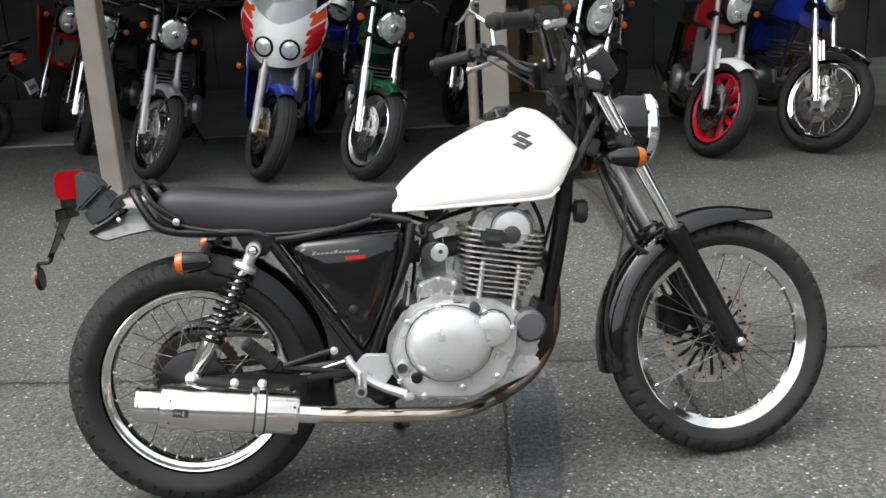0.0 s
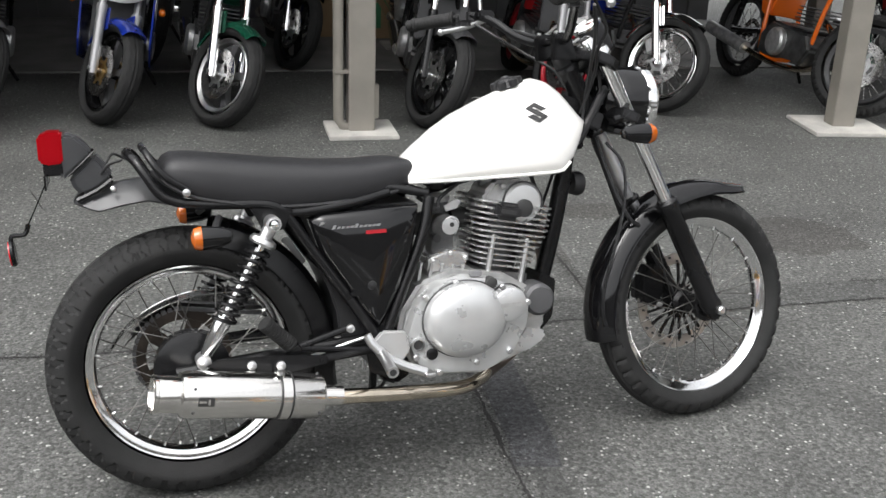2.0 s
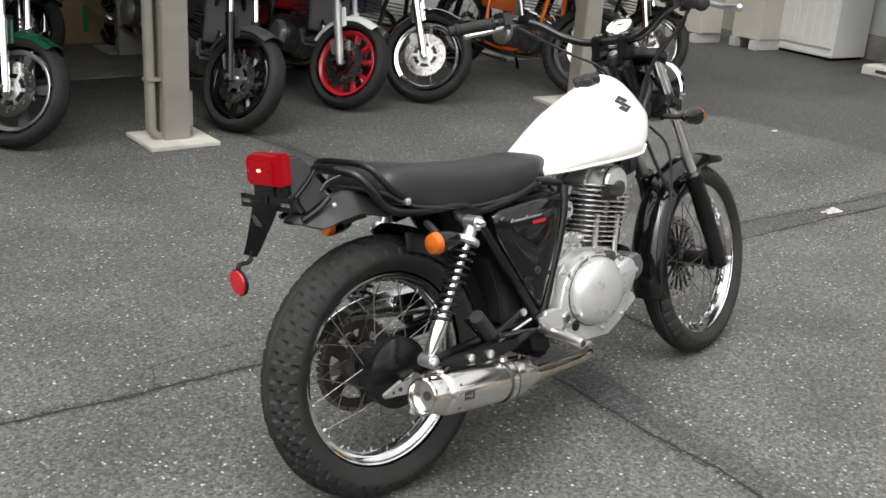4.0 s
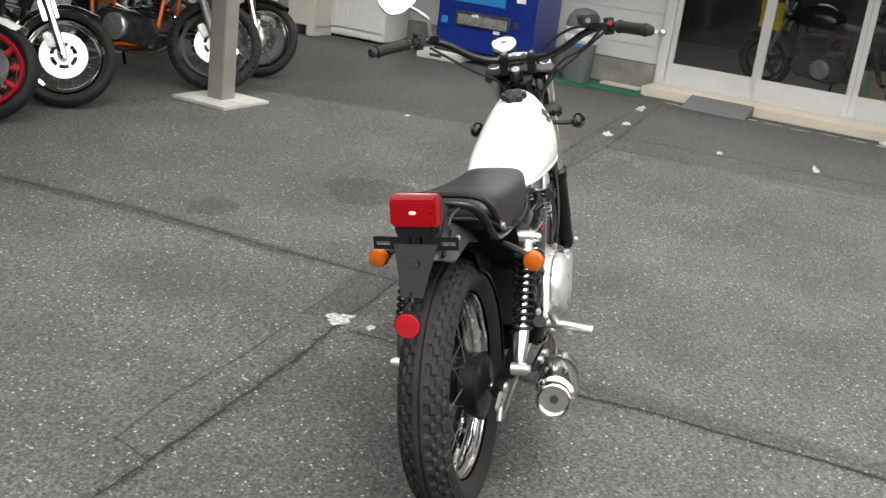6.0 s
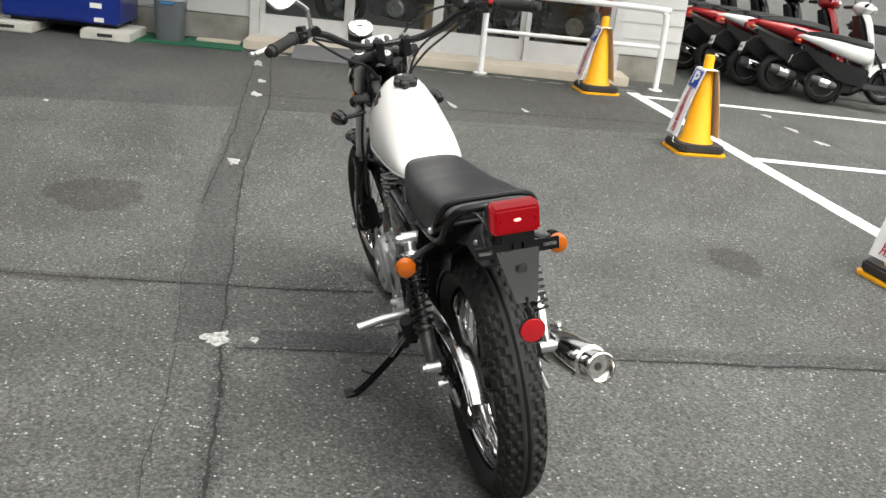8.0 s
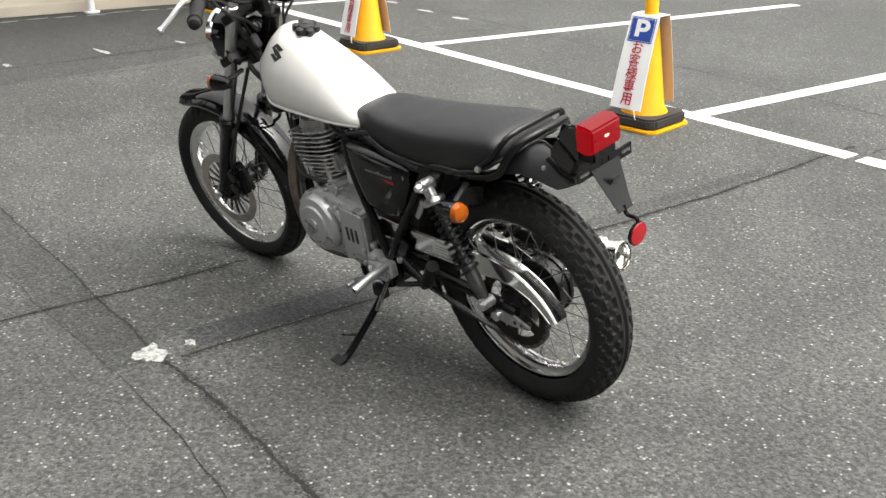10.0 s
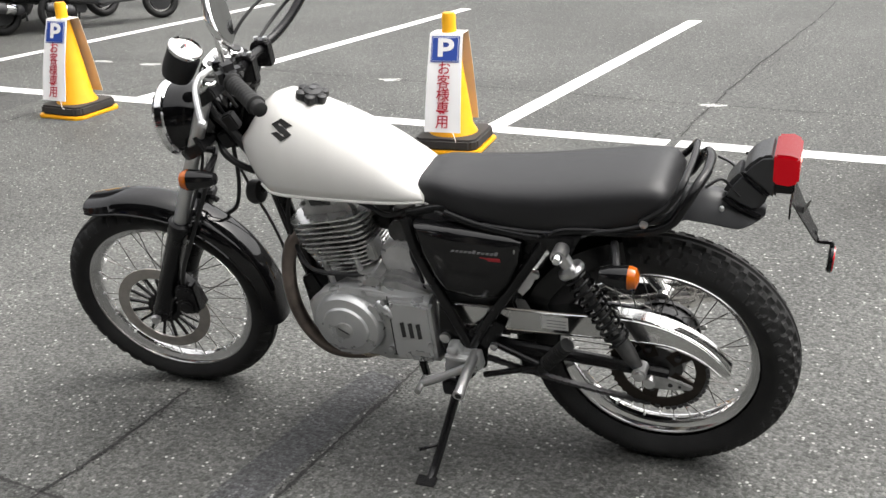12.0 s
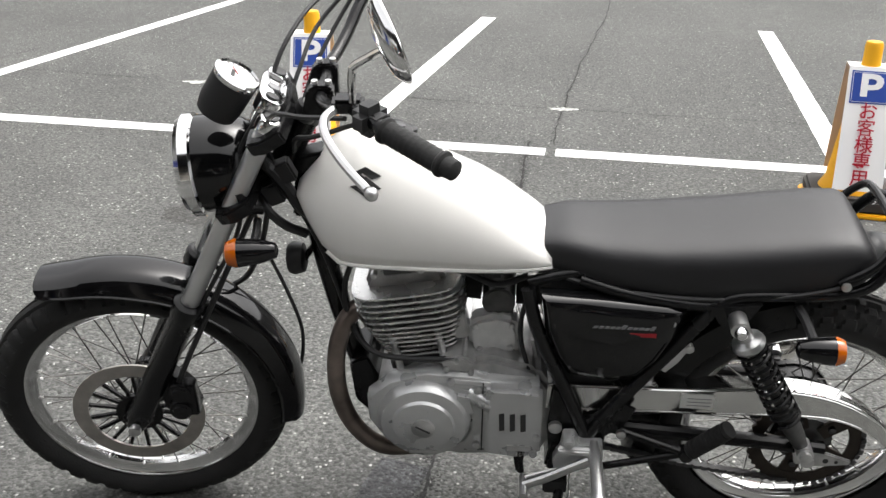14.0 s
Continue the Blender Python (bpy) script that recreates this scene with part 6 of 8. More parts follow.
def road_line(a, b, w, label="worn white painted parking line"):
    a, b = Vector((*a, 0)), Vector((*b, 0))
    d = (b - a).normalized()
    s = Vector((-d.y, d.x, 0))
    n = int((b - a).length / 0.08)
    rows = []
    for i in range(n + 1):
        p = a + (b - a) * i / n
        e1 = 0.005 * noise.noise(p * 14)
        e2 = 0.005 * noise.noise(p * 14 + Vector((9, 9, 0)))
        rows.append([p + s * (w / 2 + e1) + Vector((0, 0, 0.0026)), p - s * (w / 2 + e2) + Vector((0, 0, 0.0026))])
    return solid("parking_line", G().strip(rows), LINEM, label, "road marking", "parking bay lines", "structure")


mainy = lambda x: -2.775 - 0.092 * x
road_line((6.62, mainy(6.62)), (0.47, mainy(0.47)), 0.12)
road_line((0.42, mainy(0.42)), (-4.5, mainy(-4.5)), 0.12)
for a, b in (((6.42, mainy(6.42) - 0.06), (5.33, -7.15)), ((4.05, mainy(4.05) - 0.06), (3.08, -6.95)), ((1.46, mainy(1.46) - 0.06), (0.86, -6.46)), ((-0.95, mainy(-0.95) - 0.06), (-1.32, -6.20))):
    road_line(a, b, 0.12)

# darker asphalt tone from the crack line up to the shop
FARM = asphalt_material("darker_shop_asphalt", (0.054, 0.0545, 0.0525), 0.6)
edge = jag([(4.80, 4.6), (4.95, 2.2), (4.99, 1.07), (4.98, 0.20), (4.92, -0.79), (4.82, -2.3), (4.78, -3.2)], 0.08, 0.02)
rows = [[p + Vector((0, 0, 0.0007)), Vector((8.6 - 0.24 * (0.15 - p.y), p.y, 0.0007))] for p in edge]
solid("asphalt_patch", G().strip(rows), FARM, "darker asphalt in front of the shop", "asphalt patch", "asphalt repairs", "structure")

# ---- parking cones with their signs ----
YELLOW = mat("yellow_cone_plastic", (0.86, 0.42, 0.012), 0.4, var=0.08, scale=6, bump=0.06)
SIGNW = mat("white_sign_vinyl", (0.88, 0.87, 0.865), 0.35, var=0.04, scale=4)
SIGNBACK = mat("sign_back_board", (0.62, 0.50, 0.38), 0.5, var=0.08, scale=4)
BLUE = mat("blue_print", (0.015, 0.055, 0.30), 0.4, var=0.05)
SIGNRED = mat("red_lettering", (0.44, 0.010, 0.030), 0.4)
CONEB = mat("cone_weight_rubber", (0.035, 0.032, 0.03), 0.8, var=0.3)


def text_mesh(body, size, depth=0.0006, fat=0.0):
    cu = bpy.data.curves.new("lettering", 'FONT')
    cu.body, cu.size, cu.align_x, cu.align_y, cu.extrude = body, size, 'CENTER', 'CENTER', depth
    cu.resolution_u, cu.offset = 3, fat
    ob = bpy.data.objects.new("lettering", cu)
    scene.collection.objects.link(ob)
    me = bpy.data.meshes.new_from_object(ob.evaluated_get(bpy.context.evaluated_depsgraph_get()))
    bpy.data.objects.remove(ob)
    return me


def on_plane(me, o, ax, ay, m, parent, name, label):
    az = ax.cross(ay)
    me.transform(Matrix.Translation(o) @ Matrix((ax, ay, az)).transposed().to_4x4())
    me.materials.clear()
    me.materials.append(m)
    ob = new(name, me)
    ob.parent = parent
    return tagged(ob, label)


def parking_cone():
    c = thing("parking_cone", "yellow plastic cone carrying a white reserved-parking sign", "traffic cone", None, "parking cones")
    part("base", G().prism([(-0.19, -0.15), (-0.15, -0.19), (0.15, -0.19), (0.19, -0.15), (0.19, 0.15), (0.15, 0.19), (-0.15, 0.19), (-0.19, 0.15)], 0.0, 0.020, "z"), YELLOW, c, "yellow base plate", 0.005)
    part("weight", G().prism([(-0.175, -0.14), (-0.14, -0.175), (0.14, -0.175), (0.175, -0.14), (0.175, 0.14), (0.14, 0.175), (-0.14, 0.175), (-0.175, 0.14)], 0.018, 0.078, "z"), CONEB, c, "black rubber weight", 0.012)
    part("body", G().lathe([(0.135, 0.05), (0.128, 0.08), (0.105, 0.12), (0.04, 0.60), (0.036, 0.62), (0.036, 0.685), (0.03, 0.70), (0.012, 0.702)], (0, 0, 0), (0, 0, 1), 36), YELLOW, c, "smooth yellow cone")
    up = Vector((0, -0.135, 0.47)).normalized()      # lies on the cone's front, foot towards +y
    top, ax = Vector((0, 0.047, 0.60)), Vector((-1, 0, 0))
    nrm = ax.cross(up)
    L = 0.50
    for s, m, label in ((1, SIGNW, "white printed front panel"), (-1, SIGNBACK, "pale back panel")):
        rows = []
        for i in range(9):
            t = i / 8
            w = 0.088 + 0.010 * t
            p = top - up * L * t + nrm * 0.010 * math.sin(math.pi * t)
            p = Vector((0, p.y if s > 0 else -(0.047 + (p.y - 0.047) * 0.62), p.z))
            o = Vector((0, s * nrm.y, nrm.z)) * 0.002
            rows.append([p + Vector((-w, 0, 0)) + o, p + Vector((w, 0, 0)) + o, p + Vector((w, 0, 0)) - o, p + Vector((-w, 0, 0)) - o])
        pn = part("sign_panel", G().rings(rows), m, c, label)
        if s > 0:
            front = pn
    part("sign_top", G().prism([(-0.086, -0.047), (0.086, -0.047), (0.086, 0.047), (-0.086, 0.047)], 0.600, 0.604, "z"), SIGNW, c)
    at = lambda d, lift: top - up * d + nrm * (0.0035 + lift + 0.010 * math.sin(math.pi * d / L))
    pw = lambda d, h, w, lift, m, name, lab: part(name, G().rings([[at(d0, lf) + ax * e for lf in (lift, lift + 0.0006) for e in ((-w, w) if lf == lift else (w, -w))] for d0 in (d - h, d, d + h)]), m, front, lab)
    pw(0.078, 0.066, 0.076, 0.0002, BLUE, "parking_square", "blue square")
    pw(0.078, 0.0605, 0.0705, 0.0010, SIGNW, "square_border", "thin white border")
    pw(0.078, 0.0585, 0.0685, 0.0018, BLUE, "square_field", "blue field")
    on_plane(text_mesh("P", 0.150, fat=0.0040), at(0.084, 0.0032), ax * 1.2, up, SIGNW, front, "parking_letter", "white letter P")
    for i, ch in enumerate("お客様専用"):
        on_plane(text_mesh(ch, 0.074, fat=0.0 if ch == "客" else 0.0004), at(0.178 + 0.068 * i, 0.0030), ax, up, SIGNRED, front, "sign_character", "red character")
    part("tie_string", G().tube([(-0.06, 0.19, 0.12), (-0.075, 0.20, 0.085), (-0.07, 0.185, 0.07)], 0.0025, 5, 3), SIGNW, c)
    return c


cone = parking_cone()
cone.matrix_basis = pose(1.56, -2.57, 0, 0, 0, 2)
for x, y, a in ((4.24, -2.80, -6), (6.56, -2.98, -4), (-0.815, -2.24, -9)):
    copy_thing(cone, pose(x, y, 0, 0, 0, a))

# ---- shed over the row of parked motorcycles ----
POSTM = mat("weathered_taupe_steel_paint", (0.22, 0.205, 0.18), 0.5, var=0.12, scale=5, bump=0.05)
SHEDM = mat("dark_shed_cladding", (0.06, 0.06, 0.06), 0.7, var=0.3, scale=3)
SLAB = mat("worn_concrete_slab", (0.19, 0.187, 0.176), 0.85, var=0.25, scale=3, fine=0.3, bump=0.3)
ROWA = math.atan2(-0.65, 5.37)
SHED = pose(1.32, 3.40, 0, 0, 0, math.degrees(ROWA))


def post(a, b, size=0.14, h=2.75, plinth=0.40, pipe=False, turn=0.0):
    t = thing("shed_post", "taupe square steel post on a concrete footing" + (" with drain pipe" if pipe else ""), "post", SHED @ pose(a, b, 0, 0, 0, turn), "shed posts")
    part("footing", G().box((0, 0, 0.012), (plinth, plinth, 0.024)), CONCRETE, t, "pale concrete footing", 0.004)
    part("column", G().box((0, 0, h / 2 + 0.02), (size, size, h)), POSTM, t, "square steel column", 0.006)
    if pipe:
        part("drain_pipe", G().tube([(-0.13, -0.01, 2.6), (-0.13, -0.01, 0.08), (-0.10, -0.01, 0.035), (-0.04, -0.01, 0.03)], 0.03, 14, 1), POSTM, t, "taupe drain pipe")
        part("conduit_box", G().box((0.085, -0.03, 0.19), (0.03, 0.05, 0.20)), POSTM, t, "", 0.004)
        part("pipe_clip", G().box((-0.11, -0.01, 0.36), (0.10, 0.07, 0.02)), POSTM, t, "", 0.003)
    return t


post(-0.02, 0.02, 0.15, pipe=True)
post(-2.295, -0.075, 0.12)
post(3.01, -0.11, 0.14, plinth=0.49, turn=-8)
post(3.9, 1.75, 0.14)
post(0.75, 2.9, 0.12)
solid("shed_floor", G().box((-1.0, 3.2, 0.006), (10.5, 2.7, 0.012)), SLAB, "worn grey concrete floor under the shed", "floor", kind="structure", m=SHED)
solid("shed_roof", G().box((-1.2, 1.9, 2.82), (11.6, 5.2, 0.1)), SHEDM, "dark sheet roof of the open shed", "roof", kind="structure", m=SHED)
wb = solid("wall_shed_back", G().box((-1.2, 4.55, 1.39), (11.0, 0.1, 2.76)), SHEDM, "dark corrugated back wall of the shed", "wall", kind="structure", m=SHED)
for k in range(36):
    part("cladding_rib", G().box((-6.4 + k * 0.3, 4.485, 1.39), (0.08, 0.03, 2.74)), SHEDM, wb)
solid("wall_shed_side", G().box((-6.7, 1.9, 1.39), (0.1, 5.2, 2.76)), SHEDM, "dark end wall of the shed", "wall", kind="structure", m=SHED)
CARD = mat("brown_cardboard", (0.30, 0.21, 0.12), 0.8, var=0.12, scale=5)
TAPE = mat("green_tape", (0.05, 0.22, 0.10), 0.4)
PANEL = mat("grey_steel_door_paint", (0.30, 0.30, 0.29), 0.5, var=0.1, scale=4)


def carton(m, sx, sy, sz):
    t = thing("cardboard_box", "closed brown cardboard box with a strip of tape", "box", m, "cardboard boxes")
    part("carton", G().box((0, 0, sz / 2), (sx, sy, sz)), CARD, t, "", 0.006)
    part("tape", G().box((0, 0, sz + 0.001), (sx * 1.002, 0.05, 0.002)).box((0, -sy / 2 - 0.001, sz * 0.62), (0.05, 0.002, sz * 0.7)), TAPE, t, "strip of packing tape")
    part("flap_edge", G().box((0, -sy / 2 - 0.002, sz * 0.94), (sx * 0.98, 0.003, 0.012)), CARD, t)


for a, b, z, sx, sz in ((0.55, 3.45, 0.012, 0.45, 0.34), (0.58, 3.45, 0.356, 0.42, 0.30), (0.02, 3.55, 0.012, 0.5, 0.4), (0.06, 3.55, 0.416, 0.44, 0.34), (0.56, 3.47, 0.66, 0.4, 0.32)):
    carton(SHED @ pose(a, b, z, 0, 0, random.uniform(-6, 6)), sx, 0.36, sz)
solid("steel_door", G().box((0.78, 2.62, 1.1), (0.36, 0.05, 2.16)), PANEL, "grey steel door leaf standing in the shed", "door", bevel=0.006, m=SHED)
solid("parts_shelf", G().box((-2.4, 4.1, 0.9), (1.6, 0.5, 0.04)).box((-2.4, 4.1, 1.5), (1.6, 0.5, 0.04)).box((-3.17, 4.1, 0.85), (0.05, 0.5, 1.68)).box((-1.63, 4.1, 0.85), (0.05, 0.5, 1.68)), SATIN, "dark steel shelf at the back of the shed", "shelf", m=SHED)


# ---- parked motorcycles in the row ----
def paint(name, col, rough=0.25, metal=0.0):
    return mat(name, col, rough, metal, var=0.06, coat=0.5, rvar=0.05)


PRED, PBLUE, PGREEN = paint("red_paint", (0.33, 0.012, 0.015)), paint("blue_paint", (0.01, 0.03, 0.28)), paint("dark_green_paint", (0.005, 0.055, 0.03))
PSILVER, PORANGE, PWHITE = paint("silver_paint", (0.40, 0.40, 0.41), 0.3, 0.6), paint("orange_paint", (0.72, 0.14, 0.012)), paint("white_bodywork", (0.78, 0.78, 0.77))
REDRIM = paint("red_rim_paint", (0.42, 0.008, 0.02), 0.35)
DGREY = mat("dark_grey_plastic", (0.05, 0.05, 0.052), 0.5, var=0.2)
SEATB = mat("dark_seat_vinyl", (0.015, 0.015, 0.015), 0.5, var=0.2)
FORKP = mat("silver_fork_paint", (0.34, 0.34, 0.345), 0.38, 0.5, var=0.12, scale=10)
GOLD = mat("gold_disc_carrier", (0.45, 0.30, 0.12), 0.35, 0.9)


def parked_bike(label, x, y, heading, steer, tank=BLACK, guardm=BLACK, wheelkind="cast", rimm=None, front="round", R=0.30, wf=0.115, lean=10, forkm=CHROME, discs=1, dirt=False, fork_lower=None, carrier=ALU, lensm=None, tall=0.0):
    """One parked motorcycle; x, y: where its front tyre stands; heading and steer in degrees."""
    wbs = 1.42
    rimm = rimm or CHROME
    b = thing("parked_motorcycle", label, "motorcycle", pose(x, y, 0, 0, 0, heading) @ pose(0, 0, 0, -lean, 0, 0) @ pose(-wbs, 0, 0), "parked motorcycles")
    fa, ra = Vector((wbs, 0, R)), Vector((0, 0, R))
    rake = radians(27)
    d = Vector((math.sin(rake), 0, -math.cos(rake)))
    hl_ = 0.80 + tall
    topc = fa - d * hl_
    ax0 = topc - Vector((math.cos(rake), 0, math.sin(rake))) * 0.045
    st = Matrix.Translation(ax0) @ Matrix.Rotation(radians(steer), 4, -d) @ Matrix.Translation(-ax0)
    fp = lambda n, g, m, par=b, lab="", bev=0.0: part(n, g.xf(st), m, par, lab, bev)
    bp = lambda n, g, m, par=b, lab="", bev=0.0: part(n, g, m, par, lab, bev)
    for o, mk, w, isf in ((fa, fp, wf, True), (ra, bp, wf * 1.3, False)):
        rr = R * 0.72
        wl = mk("front_wheel" if isf else "rear_wheel", rim_mesh(tuple(o), rr, w * 0.62, 48), rimm, b, "wheel rim")
        h = R - rr
        prof = [(rr - 0.004 + h * 0.5 + h * 0.52 * math.cos(a), w / 2 * math.sin(a) * (1 if abs(a) < 1.6 else 0.86)) for a in np.linspace(-2.3, 2.3, 17)]
        if dirt:
            mk("tyre", tyre_mesh(tuple(o), R, w, 0.012, 0.1, 46, 140, 26, kind="knob"), RUBBER, wl, "knobbly off-road tyre")
        else:
            mk("tyre", tyre_mesh(tuple(o), R, w, 0.004, 0.08, 24, 120, 26, kind="zigzag"), RUBBER, wl, "black rubber tyre")
        mk("hub", G().lathe([(0.02, -0.06), (0.04, -0.055), (0.03, -0.03), (0.03, 0.03), (0.04, 0.055), (0.02, 0.06)], o, (0, 1, 0), 20), carrier if isf else SATIN, wl)
        if wheelkind == "spoke":
            for k in range(28):
                s = 1 if k % 2 else -1
                a = 2 * math.pi * k / 28
                lead = radians(40) * (1 if (k // 2) % 2 else -1)
                mk("spoke", spoke_g(tuple(o), 0.036, s * 0.045, rr - 0.022, s * 0.006, a + lead, a, 0.0022), PDISC, wl)
        else:
            nsp = 10 if wheelkind == "cast10" else 5
            for k in range(nsp):
                a = 2 * math.pi * k / nsp
                dv = Vector((math.sin(a), 0, math.cos(a)))
                wd = 0.034 if nsp == 5 else 0.018
                tv = Vector((math.cos(a), 0, -math.sin(a)))
                rows = [[o + dv * r + tv * (s * wd * q) + Vector((0, yy, 0)) for s, yy in ((-1, -0.02), (1, -0.02), (1, 0.02), (-1, 0.02))] for r, q in ((0.03, 1.0), (rr * 0.55, 0.6), (rr - 0.018, 0.85))]
                mk("wheel_spoke", G().rings(rows), rimm if wheelkind != "lip" else DGREY, wl, "", 0.004)
        for s in ((-1, 1) if discs == 2 and isf else ((-1,) if isf else (1,))):
            dk = mk("brake_disc", ringdisc(o, 0.085 if isf else 0.07, 0.148 if isf else 0.11, 0.005, s * (w * 0.31 + 0.022), 40), PDISC, wl, "steel brake disc")
            if isf:
                mk("disc_carrier", G().lathe([(0.04, s * (w * 0.31 + 0.018)), (0.060, s * (w * 0.31 + 0.018)), (0.060, s * (w * 0.31 + 0.026)), (0.04, s * (w * 0.31 + 0.026))], o, (0, 1, 0), 30, False, True), carrier, dk)
                for k in range(6):
                    a = 2 * math.pi * k / 6 + 0.3
                    mk("carrier_arm", G().box((o[0] + math.sin(a) * 0.074, s * (w * 0.31 + 0.022), o[2] + math.cos(a) * 0.074), (0.018, 0.007, 0.034), Matrix.Rotation(a, 3, 'Y')), carrier, dk)
                for k in range(18):
                    a = 2 * math.pi * k / 18
                    r = (0.10, 0.118, 0.135)[k % 3]
                    mk("drill_hole", G().lathe([(0.005, s * (w * 0.31 + 0.0188)), (0.005, s * (w * 0.31 + 0.0252))], (o[0] + math.sin(a) * r, 0, o[2] + math.cos(a) * r), (0, 1, 0), 6), DARK, dk)
                mk("brake_caliper", G().box((o[0] - 0.10, s * (w * 0.31 + 0.03), o[2] + 0.075), (0.055, 0.05, 0.10), Matrix.Rotation(radians(-35), 3, 'Y')), CASTD, b, "", 0.01)
    off = wf * 0.5 + 0.045
    for s in (-1, 1):
        tp, bt = topc + Vector((0, s * off, 0)), fa + Vector((0, s * off, 0))
        fp("fork_tube", G().lathe([(0.02, -0.02), (0.02, hl_ * 0.6)], tp, d, 16), forkm, b, "fork stanchion")
        fp("fork_slider", G().lathe([(0.03, hl_ * 0.52), (0.03, hl_ * 0.56), (0.027, hl_ * 0.6), (0.027, hl_ - 0.02), (0.02, hl_ + 0.03)], tp, d, 16), fork_lower or forkm, b, "fork slider")
        if not dirt:
            sg = fp("turn_signal", G().lathe([(0.010, -0.035), (0.02, -0.015), (0.024, 0.012)], topc + Vector((0.05, s * (off + 0.085), -0.10)), (1, 0, 0), 16), BLACK, b, "turn signal")
            fp("lens", G().lathe([(0.024, 0.011), (0.021, 0.024), (0.008, 0.03)], topc + Vector((0.05, s * (off + 0.085), -0.10)), (1, 0, 0), 16), ORANGE, sg, "amber lens")
            fp("stem", G().tube([topc + Vector((0.04, s * (off + 0.07), -0.10)), topc + Vector((0.03, s * off, -0.10))], 0.009, 8, 1), PLASTIC, sg)
    fp("axle", G().lathe([(0.012, -off - 0.03), (0.012, off + 0.03)], fa, (0, 1, 0), 12), ALU)
    for q in (0.02, 0.22):
        c = topc + d * q
        fp("fork_yoke", G().box(c + Vector((-0.02, 0, 0)), (0.08, 2 * off + 0.07, 0.035), Matrix.Rotation(-rake, 3, 'Y')), SATIN, b, "", 0.006)
    if dirt:
        rows = []
        for i in range(13):
            t = i / 12
            xx = fa.x - 0.26 + 0.62 * t
            zz = fa.z + R + 0.15 + 0.09 * math.sin(t * 2.6) - 0.02 * t
            w = 0.05 + 0.025 * math.sin(t * 3.0)
            rows.append([(xx, w * e, zz - 0.03 * abs(e) ** 2) for e in (-1, -0.5, 0, 0.5, 1)] + [(xx, w * e * 0.95, zz - 0.005 - 0.03 * abs(e) ** 2) for e in (1, 0.5, 0, -0.5, -1)])
        fp("front_mudguard", G().rings(rows), guardm, b, "high off-road mudguard")
        rows = []
        for s in (-1, 1):
            fp("fork_guard", G().box(fa - d * 0.22 + Vector((0.03, s * off, 0)), (0.012, 0.06, 0.36), Matrix.Rotation(-rake, 3, 'Y')), PGREEN if guardm is PWHITE and tank is PORANGE else guardm, b, "", 0.005)
    else:
        fp("front_mudguard", guard(fa, R + 0.022, wf + 0.02, radians(-75), radians(28), 18), guardm, b, "front mudguard")
        for s in (-1, 1):
            fp("mudguard_stay", G().box(fa - d * 0.30 + Vector((-0.005, s * (wf / 2 + 0.014), 0)), (0.10, 0.008, 0.13), Matrix.Rotation(-rake, 3, 'Y')), guardm, b, "", 0.003)
    lm = lensm or GLASSL
    hc = topc + Vector((0.13, 0, -0.09))
    if front == "round":
        hh = fp("headlight", G().lathe([(0.03, -0.12), (0.07, -0.10), (0.09, -0.03), (0.092, 0.0)], hc, (1, 0, -0.08), 28), tank if tank in (PBLUE,) else BLACK, b, "round headlight")
        fp("headlight_rim", G().lathe([(0.092, -0.006), (0.098, 0.0), (0.098, 0.016), (0.086, 0.024)], hc, (1, 0, -0.08), 30, False), CHROME, hh)
        fp("headlight_lens", G().lathe([(0.088, 0.02), (0.06, 0.034), (0.004, 0.042)], hc, (1, 0, -0.08), 28), lm, hh, "clear headlight lens")
        fp("reflector_bulb", G().ball(hc + Vector((0.035, 0, 0)), (0.012, 0.03, 0.03), 12, 7), CHROME, hh)
    elif front == "oval":
        rows = [[hc + Vector((xx, k * 0.085 * math.cos(q), k * 0.12 * math.sin(q) - 0.1 * xx)) for q in (2 * math.pi * j / 24 for j in range(24))] for k, xx in ((0.5, -0.12), (0.95, -0.05), (1.0, 0.0))]
        hh = fp("headlight", G().rings(rows), BLACK, b, "oval headlight")
        rows = [[hc + Vector((xx, k * 0.08 * math.cos(q), k * 0.115 * math.sin(q) - 0.1 * xx)) for q in (2 * math.pi * j / 24 for j in range(24))] for k, xx in ((1.0, 0.001), (0.8, 0.03), (0.1, 0.045))]
        fp("headlight_lens", G().rings(rows), lm, hh, "clear headlight lens")
        for dz in (0.045, -0.045):
            fp("reflector_bulb", G().ball(hc + Vector((0.032, 0, dz)), (0.012, 0.036, 0.03), 12, 7), CHROME, hh)
    hb_ = [topc + Vector((-0.02, 0.04, 0.06)), topc + Vector((-0.02, 0.12, 0.075)), topc + Vector((-0.06, 0.22, 0.13)), topc + Vector((-0.14, 0.37, 0.12))]
    fp("handlebar", G().tube([Vector((p.x, -p.y, p.z)) for p in hb_[::-1]] + hb_, 0.0115, 10, 4), SATIN, b, "handlebar")
    for s in (-1, 1):
        fp("grip", G().tube([topc + Vector((-0.09, s * 0.29, 0.127)), topc + Vector((-0.16, s * 0.40, 0.118))], 0.017, 10, 1), RUBBER)
        fp("lever", G().tube([topc + Vector((-0.02, s * 0.24, 0.125)), topc + Vector((-0.03, s * 0.32, 0.12)), topc + Vector((-0.10, s * 0.42, 0.10))], 0.006, 6, 2), ALU)
